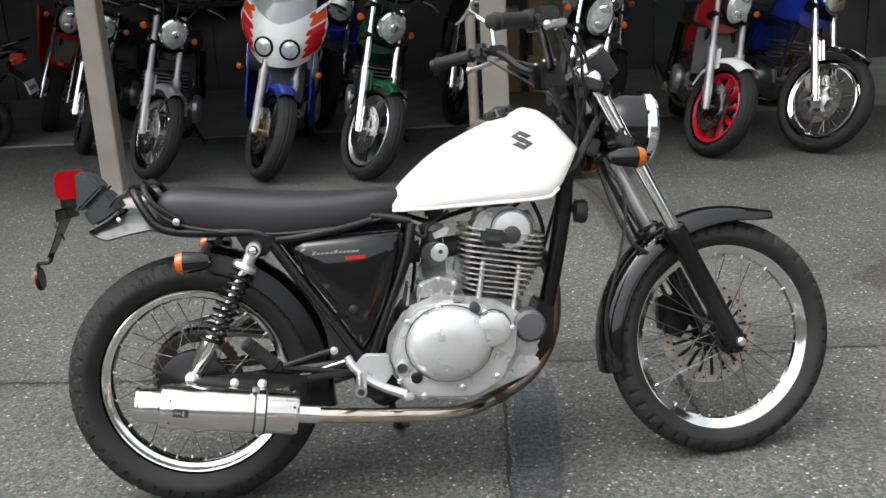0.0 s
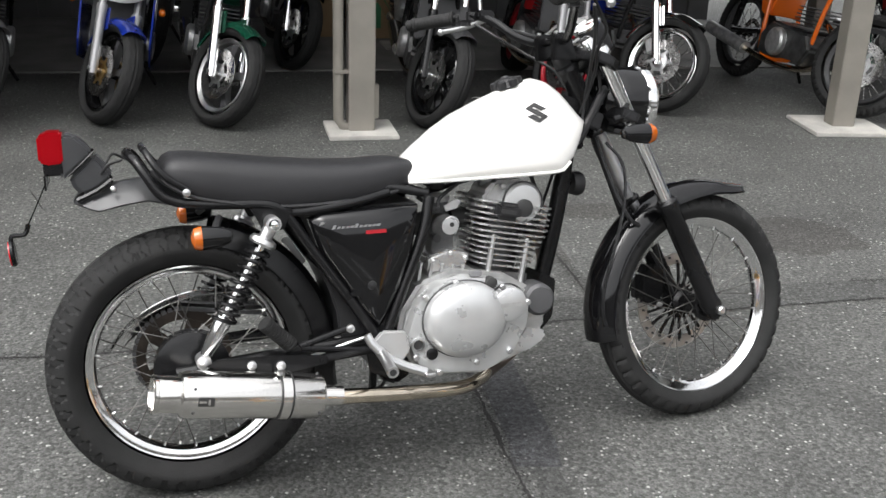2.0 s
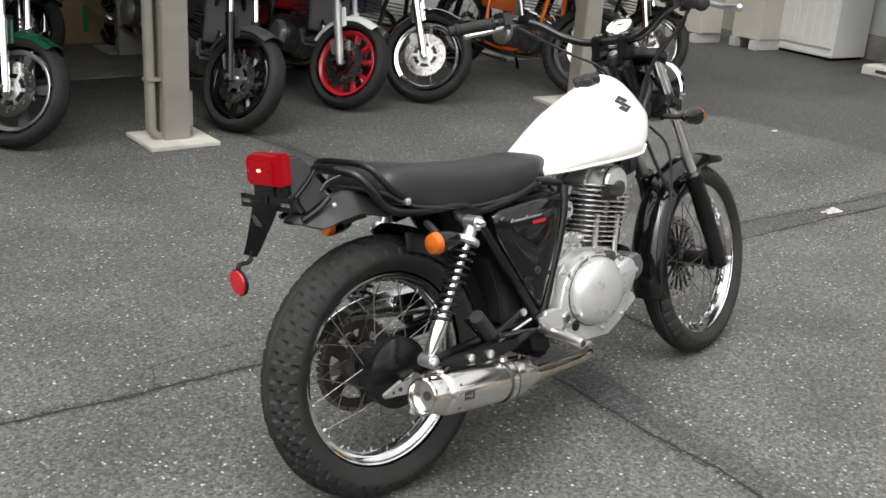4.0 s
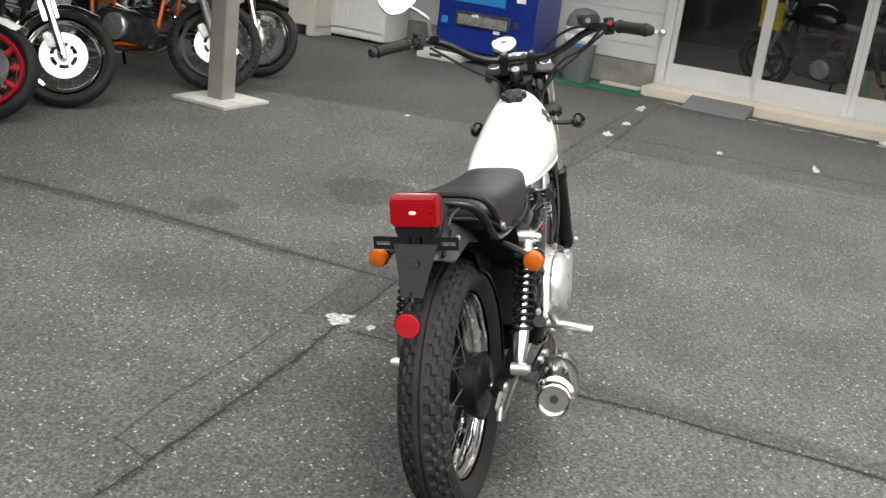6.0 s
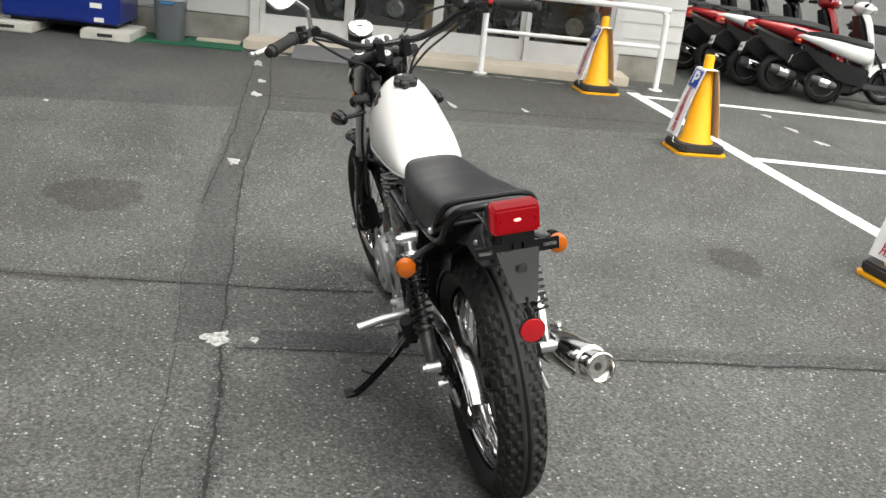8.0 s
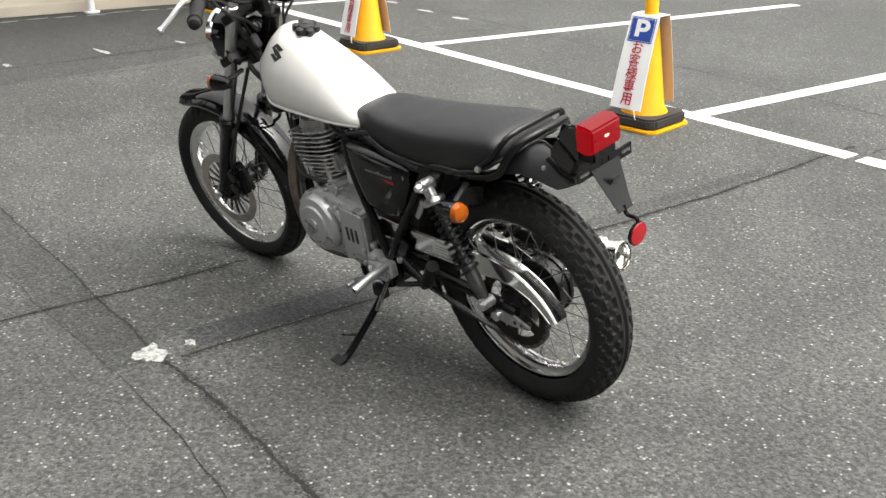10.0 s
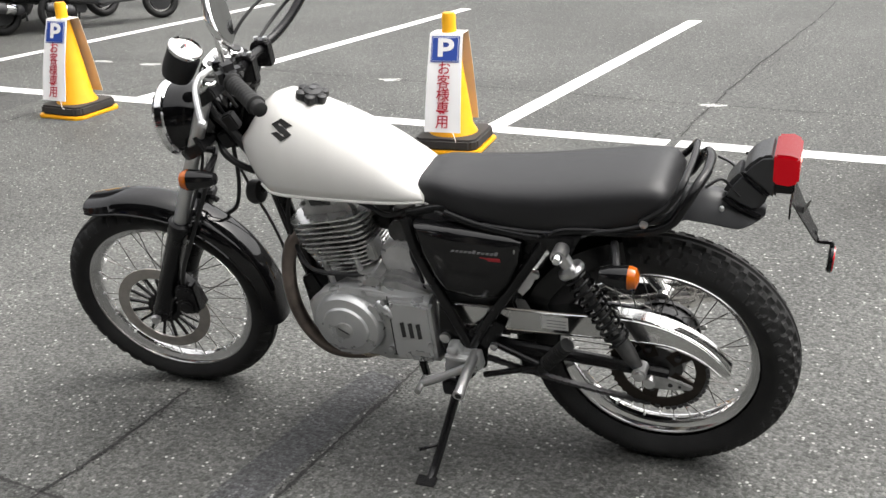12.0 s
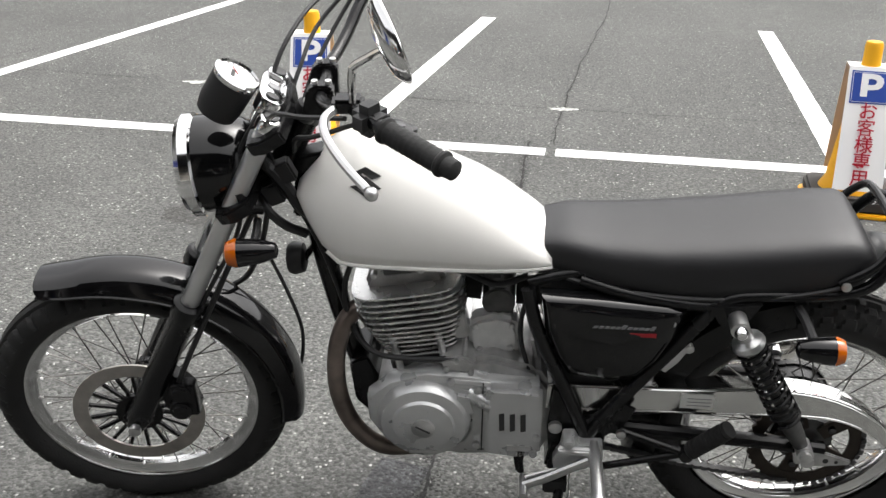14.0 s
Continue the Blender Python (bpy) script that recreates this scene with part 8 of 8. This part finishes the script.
for x in (-0.45, 0.45):
    bl = solid("concrete_block", G().box((0, 0, 0.045), (0.46, 0.62, 0.09)), mat("pale_concrete_block", (0.52, 0.51, 0.46), 0.9, var=0.12, scale=8, bump=0.3), "pale concrete block under the drinks machine", "block", "concrete blocks", bevel=0.01, m=SHOP @ pose(-1.72 + x, -0.10, 0))
    part("block_slot", G().box((0, -0.311, 0.05), (0.14, 0.004, 0.03)), DARK, bl)
BIN = mat("grey_bin_plastic", (0.13, 0.14, 0.15), 0.5, var=0.08, scale=4)
BAG = mat("clear_plastic_bag", (0.55, 0.57, 0.58), 0.25, var=0.25, scale=12, bump=0.6, bscale=40, coat=0.3)
bn = thing("recycling_bin", "grey plastic recycling bin with a domed lid and a clear bag", "bin", SHOP @ pose(-0.765, 0.02, 0) @ Matrix.Diagonal((0.86, 0.86, 0.93, 1)))
rr_ = lambda w, d, z: [(w * math.copysign(abs(math.cos(q)) ** 0.5, math.cos(q)), d * math.copysign(abs(math.sin(q)) ** 0.5, math.sin(q)), z) for q in (2 * math.pi * j / 28 for j in range(28))]
part("bin_body", G().rings([rr_(0.14, 0.13, 0.0), rr_(0.15, 0.14, 0.02), rr_(0.175, 0.16, 0.50)]), BIN, bn, "tapered grey body")
rows = [rr_(0.178, 0.165, 0.42)]
for k in range(6):
    rows.append(rr_(0.185 + 0.01 * math.sin(k * 2.2), 0.17 + 0.01 * math.cos(k * 1.7), 0.42 + 0.03 * (k + 1)))
part("bag_skirt", G().rings(rows, caps=False), BAG, bn, "crumpled clear bag rim")
part("bin_lid", G().rings([rr_(0.185, 0.17, 0.58), rr_(0.188, 0.172, 0.62), rr_(0.165, 0.15, 0.70), rr_(0.11, 0.10, 0.765), rr_(0.03, 0.03, 0.785)]), BIN, bn, "domed lid")
part("lid_hole", G().lathe([(0.045, 0), (0.05, 0.012), (0.04, 0.014), (0.038, 0.004), (0.002, 0.004)], (0, -0.135, 0.70), (0, -0.75, 0.66), 20), DARK, bn, "round dark hole")
part("bin_label", G().box((0.0, -0.165, 0.40), (0.15, 0.006, 0.02)), VLITE, bn, "pale blue bar of lettering")
GREENM = mat("green_mat", (0.01, 0.10, 0.05), 0.9, var=0.3, scale=20, bump=0.5)
solid("green_mat", G().box((-0.60, 0.02, 0.006), (1.15, 0.50, 0.012)), GREENM, "green artificial turf mat by the wall", "mat", m=SHOP)
solid("wooden_plank", G().box((-0.32, 0.16, 0.025), (0.42, 0.12, 0.024)), CREAM, "pale board lying on the green mat", "board", bevel=0.003, m=SHOP)
LOCK = mat("pale_locker_steel", (0.66, 0.66, 0.64), 0.45, var=0.06, scale=3)
lk = thing("storage_locker", "pale ribbed steel storage locker by the wall", "locker", SHOP @ pose(-3.45, 0.10, 0))
part("locker_body", G().box((0, 0, 0.92), (0.95, 0.5, 1.78)), LOCK, lk, "", 0.008)
for s in (-1, 1):
    dr = part("locker_door", G().box((s * 0.235, -0.256, 0.95), (0.455, 0.016, 1.66)), LOCK, lk, "ribbed door", 0.004)
    for k in range(4):
        part("door_rib", G().box((s * 0.235 - 0.16 + k * 0.107, -0.266, 0.95), (0.03, 0.008, 1.55)), LOCK, dr)
    part("locker_handle", G().box((s * 0.04, -0.272, 0.62), (0.02, 0.02, 0.10)), CASTD, dr)
part("locker_plinth", G().box((0, 0, 0.02), (0.9, 0.45, 0.04)), SATIN, lk)
ACM = mat("beige_unit_casing", (0.48, 0.46, 0.40), 0.5, var=0.08, scale=3)
for i, (px, py, w, h, a) in enumerate(((8.25, 4.62, 0.55, 0.9, 0), (8.05, 5.35, 0.82, 0.75, 0), (8.45, 3.98, 0.40, 1.15, 0))):
    ac = thing("cooling_unit", "beige outdoor cooling unit on small concrete feet", "air conditioner", pose(px, py, 0, 0, 0, -103), "cooling units")
    part("casing", G().box((0, 0, 0.1 + h / 2), (w, 0.3, h)), ACM, ac, "", 0.012)
    part("fan_grille", G().lathe([(min(w, h) * 0.36, 0), (min(w, h) * 0.36, 0.01), (min(w, h) * 0.33, 0.012), (min(w, h) * 0.33, 0.002), (0.02, 0.002)], (-0.06 if w > 0.5 else 0, -0.151, 0.12 + h * 0.55), (0, -1, 0), 28), DGREY, ac, "round fan grille")
    for k in range(6):
        part("grille_bar", G().box((-0.06 if w > 0.5 else 0, -0.163, 0.12 + h * 0.55 + (k - 2.5) * min(w, h) * 0.11), (min(w, h) * 0.6, 0.006, 0.008)), ACM, ac)
    for s in (-1, 1):
        part("unit_foot", G().box((s * w * 0.35, 0, 0.05), (0.10, 0.36, 0.10)), CONCRETE, ac, "", 0.006)

# ---- scooters and a van beyond the parking bays ----
def scooter(label, x, y, heading, body, trim, lean=7, shield=None, size=1.0):
    s_ = thing("scooter", label, "scooter", pose(x, y, 0, 0, 0, heading) @ pose(0, 0, 0, -lean, 0, 0) @ Matrix.Scale(size, 4), "parked scooters")
    Rw = 0.215
    shield = shield or trim
    for xx, nm in ((0, "rear_wheel"), (1.18, "front_wheel")):
        w = part(nm, G().lathe([(0.115, -0.03), (0.122, -0.035), (0.10, -0.012), (0.02, -0.02), (0.02, 0.02), (0.10, 0.012), (0.122, 0.035), (0.115, 0.03)], (xx, 0, Rw), (0, 1, 0), 24), PLASTIC, s_, "small dark wheel")
        part("tyre", tyre_mesh((xx, 0, Rw), Rw, 0.10, 0.004, 0.08, 20, 64, 18, bead=0.60), RUBBER, w)
        for k in range(5):
            a = 2 * math.pi * k / 5
            part("wheel_spoke", G().box((xx + math.sin(a) * 0.06, 0, Rw + math.cos(a) * 0.06), (0.022, 0.03, 0.10), Matrix.Rotation(a, 3, 'Y')), PLASTIC, w)
    # painted side panels, deep in front and drawn out to a high tail, over a dark underbody
    xs_ = (-0.40, -0.34, -0.24, -0.10, 0.06, 0.22, 0.36, 0.45, 0.49)
    top_ = (0.765, 0.780, 0.785, 0.785, 0.775, 0.755, 0.735, 0.715, 0.69)
    low_ = (0.745, 0.725, 0.695, 0.65, 0.60, 0.555, 0.52, 0.51, 0.56)
    wid_ = (0.03, 0.075, 0.11, 0.14, 0.155, 0.16, 0.155, 0.14, 0.10)
    rows = []
    for xx, zt, zl, w in zip(xs_, top_, low_, wid_):
        rows.append([(xx, w * math.copysign(abs(math.cos(q)) ** 0.7, math.cos(q)), (zt + zl) / 2 + (zt - zl) / 2 * math.copysign(abs(math.sin(q)) ** 0.85, math.sin(q))) for q in (2 * math.pi * j / 20 for j in range(20))])
    part("rear_body", G().rings(rows), body, s_, "painted rear bodywork drawn out to a high tail")
    part("underbody", G().rings([[(xx, w * e, z) for e, z in ((-0.8, z0), (0.8, z0), (1, z1), (-1, z1))] for xx, w, z0, z1 in ((-0.30, 0.06, 0.62, 0.68), (-0.12, 0.11, 0.47, 0.60), (0.15, 0.13, 0.30, 0.52), (0.48, 0.14, 0.24, 0.46))]), PLASTIC, s_, "", 0.012)
    part("seat", G().rings([[(xx, w * e, z) for e, z in ((-1, zz - 0.07), (1, zz - 0.07), (0.9, zz - 0.01), (0.5, zz), (-0.5, zz), (-0.9, zz - 0.01))] for xx, w, zz in ((-0.30, 0.08, 0.815), (-0.12, 0.13, 0.835), (0.10, 0.14, 0.825), (0.30, 0.14, 0.805), (0.47, 0.09, 0.775))]), SEATB, s_, "black seat", 0.014)
    part("carrier", G().tube([(-0.30, 0.08, 0.80), (-0.44, 0.07, 0.83), (-0.46, 0, 0.835), (-0.44, -0.07, 0.83), (-0.30, -0.08, 0.80)], 0.011, 8, 3), SATIN, s_, "black grab rail")
    part("floorboard", G().box((0.66, 0, 0.27), (0.42, 0.30, 0.07)), DGREY, s_, "", 0.015)
    part("leg_shield", G().rings([[(xx, -w, z), (xx + 0.07, -w * 0.5, z), (xx + 0.10, 0, z), (xx + 0.07, w * 0.5, z), (xx, w, z), (xx - 0.035, w * 0.9, z), (xx + 0.03, 0, z), (xx - 0.035, -w * 0.9, z)] for xx, w, z in ((0.88, 0.14, 0.25), (0.92, 0.19, 0.36), (0.92, 0.215, 0.50), (0.89, 0.205, 0.68), (0.85, 0.165, 0.84), (0.81, 0.11, 0.94))]), shield, s_, "front leg shield", 0.006)
    part("inner_shield", G().rings([[(xx - 0.045, -w, z), (xx + 0.01, 0, z), (xx - 0.045, w, z), (xx - 0.075, w * 0.8, z), (xx - 0.075, -w * 0.8, z)] for xx, w, z in ((0.90, 0.13, 0.28), (0.91, 0.17, 0.50), (0.87, 0.16, 0.72), (0.81, 0.10, 0.92))]), PLASTIC, s_, "", 0.006)
    part("front_mudguard", guard((1.18, 0, Rw), Rw + 0.02, 0.13, radians(-70), radians(40), 14), shield, s_)
    for q in (-1, 1):
        part("fork_leg", G().tube([(1.18, q * 0.065, Rw), (1.09, q * 0.06, 0.42), (1.0, q * 0.05, 0.56)], 0.018, 8, 2), SATIN, s_)
    hb = part("handlebar_cover", G().ball((0.82, 0, 1.0), (0.11, 0.15, 0.075), 16, 9), shield, s_)
    for q in (-1, 1):
        part("grip", G().tube([(0.78, q * 0.16, 1.02), (0.73, q * 0.33, 1.02)], 0.017, 8, 1), RUBBER, s_)
        part("brake_lever", G().tube([(0.83, q * 0.17, 1.02), (0.82, q * 0.25, 1.015), (0.78, q * 0.35, 1.0)], 0.007, 6, 2), ALU, s_)
    part("headlight", G().ball((0.925, 0, 0.995), (0.03, 0.085, 0.05), 14, 8), GLASSL, hb)
    tlm = part("tail_light", G().rings([[(xx, w * e, z) for e, z in ((-1, z0), (1, z0), (0.85, z1), (-0.85, z1))] for xx, w, z0, z1 in ((-0.34, 0.09, 0.655, 0.745), (-0.40, 0.075, 0.665, 0.742), (-0.425, 0.045, 0.685, 0.735))]), RED, s_, "red tail light", 0.006)
    part("rear_mudguard", G().rings([[(xx, w * e, z) for e, z in ((-1, z0), (1, z0), (1, z0 + 0.012), (-1, z0 + 0.012))] for xx, w, z0 in ((-0.22, 0.06, 0.60), (-0.32, 0.065, 0.58), (-0.40, 0.06, 0.50), (-0.44, 0.05, 0.38))]), PLASTIC, s_, "", 0.003)
    part("plate", G().box((-0.425, 0, 0.475), (0.006, 0.17, 0.10), Matrix.Rotation(0.3, 3, 'Y')), FACE, s_, "pale number plate with a plain bar")
    part("plate_bar", G().box((-0.430, 0, 0.472), (0.004, 0.12, 0.03), Matrix.Rotation(0.3, 3, 'Y')), GREYP, s_)
    part("engine", G().box((0.12, 0.095, 0.245), (0.44, 0.10, 0.15)).lathe([(0.085, 0.06), (0.085, 0.155), (0.06, 0.165)], (0.0, 0, Rw + 0.01), (0, 1, 0), 20), DULL, s_, "dark belt drive case", 0.02)
    part("muffler", G().lathe([(0.03, 0.0), (0.052, 0.03), (0.055, 0.25), (0.045, 0.30), (0.02, 0.305)], (0.16, -0.14, 0.21), (-1, -0.06, 0.24), 16), DULL, s_, "muffler")
    part("muffler_shield", G().lathe([(0.0565, 0.09), (0.059, 0.10), (0.059, 0.19), (0.0565, 0.20)], (0.16, -0.14, 0.21), (-1, -0.06, 0.24), 16, False), CHROME, s_, "bright heat shield")
    part("shock", G().tube([(-0.12, 0.10, 0.56), (-0.02, 0.10, 0.26)], 0.024, 10, 1), SATIN, s_)
    for q in (-1, 1):
        part("indicator", G().ball((-0.37, q * 0.10, 0.70), (0.03, 0.03, 0.018), 10, 6), ORANGE, tlm)
        part("mirror", G().ball((0.79, q * 0.27, 1.21), (0.02, 0.06, 0.042), 12, 7), SATIN, s_)
        part("mirror_stem", G().tube([(0.80, q * 0.2, 1.03), (0.79, q * 0.25, 1.19)], 0.006, 6, 1), SATIN, s_)
    part("stand", G().tube([(0.22, 0.10, 0.18), (0.16, 0.17, 0.02 + 0.17 * math.tan(radians(lean)))], 0.012, 8, 1).tube([(0.22, -0.08, 0.18), (0.20, -0.1, 0.1)], 0.012, 8, 1), SATIN, s_)
    return s_


PSILVW = paint("pearl_silver_bodywork", (0.58, 0.58, 0.57))
for lab, x, y, h, bd, tr in (("white scooter with a black front shield parked in a row", 6.67, -5.48, -128, PWHITE, BLACK), ("dark red scooter parked in a row", 7.10, -5.22, -106, PRED, PWHITE), ("white scooter with black trim parked in a row", 7.52, -5.10, -104, PWHITE, PRED), ("red scooter parked in a row", 7.97, -4.95, -105, PRED, BLACK), ("silver scooter parked in a row", 8.42, -4.82, -103, PSILVW, BLACK), ("black scooter at the end of the row", 8.87, -4.66, -105, BLACK, BLACK), ("black scooter by the shop's end wall", 9.35, -4.50, -104, BLACK, BLACK)):
    scooter(lab, x, y, h, bd, tr, size=0.84 if h == -128 else 0.95)
scooter("black scooter standing in the back of the shed", -2.38, 5.72, 172, BLACK, BLACK, lean=4)
# small red scooter with fat tyres and an open black frame
FAT = thing("fat_tyre_scooter", "small orange-red open-frame scooter with fat tyres", "scooter", pose(7.62, -6.58, 0, 0, 0, -152) @ pose(0, 0, 0, -7, 0, 0), "parked scooters")
for xx, nm in ((0, "rear_wheel"), (1.15, "front_wheel")):
    w = part(nm, G().lathe([(0.11, -0.05), (0.12, -0.055), (0.09, -0.02), (0.02, -0.03), (0.02, 0.03), (0.09, 0.02), (0.12, 0.055), (0.11, 0.05)], (xx, 0, 0.235), (0, 1, 0), 24), SATIN, FAT, "small wheel")
    part("tyre", tyre_mesh((xx, 0, 0.235), 0.235, 0.16, 0.007, 0.12, 22, 80, 22), RUBBER, w, "fat black tyre")
PORED = paint("orange_red_paint", (0.62, 0.045, 0.012))
part("front_shield", G().rings([[(xx, -w, z), (xx + 0.06, 0, z), (xx, w, z), (xx - 0.05, w * 0.9, z), (xx - 0.05, -w * 0.9, z)] for xx, w, z in ((0.98, 0.10, 0.52), (0.94, 0.14, 0.66), (0.90, 0.13, 0.84), (0.88, 0.09, 0.95))]), PORED, FAT, "orange-red front cowl", 0.01)
part("front_mudguard", guard((1.15, 0, 0.235), 0.262, 0.17, radians(-55), radians(35), 12), PLASTIC, FAT)
for q in (-1, 1):
    part("fork_leg", G().tube([(1.15, q * 0.11, 0.235), (1.0, q * 0.10, 0.60), (0.93, q * 0.06, 0.80)], 0.018, 8, 2), SATIN, FAT)
part("frame", G().tube([(0.94, 0, 0.75), (0.86, 0, 0.42), (0.72, 0, 0.26), (0.40, 0, 0.26), (0.12, 0, 0.40), (-0.22, 0, 0.62)], 0.04, 12, 3), PLASTIC, FAT, "black open frame")
part("seat", G().box((0.0, 0, 0.70), (0.52, 0.24, 0.09)), SEATB, FAT, "", 0.03)
part("engine", G().box((0.10, 0.06, 0.28), (0.40, 0.18, 0.16)), CASTD, FAT, "", 0.03)
part("handlebar", G().tube([(0.78, -0.33, 1.06), (0.88, -0.12, 1.0), (0.88, 0.12, 1.0), (0.78, 0.33, 1.06)], 0.013, 8, 3), SATIN, FAT)
hd_ = part("headlight", G().lathe([(0.05, -0.05), (0.07, 0.0), (0.06, 0.01)], (1.0, 0.0, 0.88), (1, 0, 0), 18), PORED, FAT, "round headlight")
part("headlight_lens", G().lathe([(0.06, 0.008), (0.03, 0.02), (0.003, 0.022)], (1.0, 0, 0.88), (1, 0, 0), 18), GLASSL, hd_)
# white van on the far side
VANW = paint("white_van_paint", (0.76, 0.76, 0.75))
van = thing("parked_van", "small white van parked on the far side of the yard", "van", pose(10.58, -11.47, 0, 0, 0, 10))
rows = []
for xx, z0, z1, w in ((-1.7, 0.40, 1.75, 0.66), (-1.62, 0.28, 1.86, 0.72), (0.6, 0.26, 1.88, 0.73), (1.15, 0.26, 1.55, 0.72), (1.55, 0.28, 0.98, 0.70), (1.72, 0.34, 0.88, 0.62)):
    rows.append([(xx, w * a, z0 + (z1 - z0) * b_) for a, b_ in ((-0.96, 0.0), (0.96, 0.0), (1.0, 0.08), (1.0, 0.5), (0.92, 0.96), (0.86, 1.0), (-0.86, 1.0), (-0.92, 0.96), (-1.0, 0.5), (-1.0, 0.08))])
part("van_body", G().rings(rows), VANW, van, "white van body", 0.03)
for s in (-1, 1):
    for xx in (-1.12, 1.15):
        w = part("wheel", G().lathe([(0.17, 0.0), (0.185, 0.012), (0.15, 0.02), (0.05, 0.012), (0.02, 0.02)], (xx, s * 0.725, 0.275), (0, s, 0), 24), PSILVER, van, "wheel with a silver rim")
        part("tyre", G().lathe([(0.185, -0.10), (0.26, -0.10), (0.275, -0.08), (0.275, 0.0), (0.26, 0.02), (0.185, 0.02)], (xx, s * 0.725, 0.275), (0, s, 0), 28), RUBBER, w)
        part("wheel_arch", G().lathe([(0.30, 0.035), (0.33, 0.035), (0.33, 0.05), (0.30, 0.05)], (xx, s * 0.69, 0.275), (0, s, 0), 28, False, True), DGREY, van)
    for x0, x1 in ((-1.5, -0.75), (-0.68, 0.1), (0.17, 0.85)):
        part("side_window", G().box(((x0 + x1) / 2, s * 0.708, 1.42), (x1 - x0, 0.02, 0.42), Matrix.Rotation(s * 0.14, 3, 'X')), SCREEN, van, "dark side window", 0.01)
    part("side_moulding", G().box((0, s * 0.735, 0.62), (2.9, 0.02, 0.05)), DGREY, van, "", 0.004)
    part("tail_light", G().box((-1.69, s * 0.60, 0.95), (0.05, 0.09, 0.28)), RED, van, "red tail light", 0.01)
part("rear_plate", G().box((-1.72, 0.0, 0.62), (0.02, 0.33, 0.165)), PYELLOW, van, "yellow number plate with a plain bar")
part("rear_bumper", G().box((-1.70, 0, 0.42), (0.12, 1.36, 0.2)), VANW, van, "", 0.03)
# covered area behind the scooters
solid("wall_carport_back", G().box((13.2, -3.4, 1.4), (0.12, 7.0, 2.8)), SHEDM, "dark wall behind the scooters", "wall", kind="structure")
solid("carport_roof", G().box((10.2, -4.6, 2.8), (5.8, 4.6, 0.08)), SHEDM, "dark roof over the scooter row", "roof", kind="structure")
# unseen walls, added to close the yard; dark so metal reflects less horizon
BEIGE = mat("darkened_wall_render", (0.24, 0.235, 0.22), 0.8, var=0.1, scale=0.7)
for nm, c, s in (("wall_unseen_south", (2, -26, 3.5), (60, 0.4, 7)), ("wall_unseen_west", (-16, 0, 3.0), (0.4, 50, 6))):
    solid(nm, G().box(c, s), BEIGE, "plain unseen wall added to close the yard and darken reflections", "wall", kind="structure")
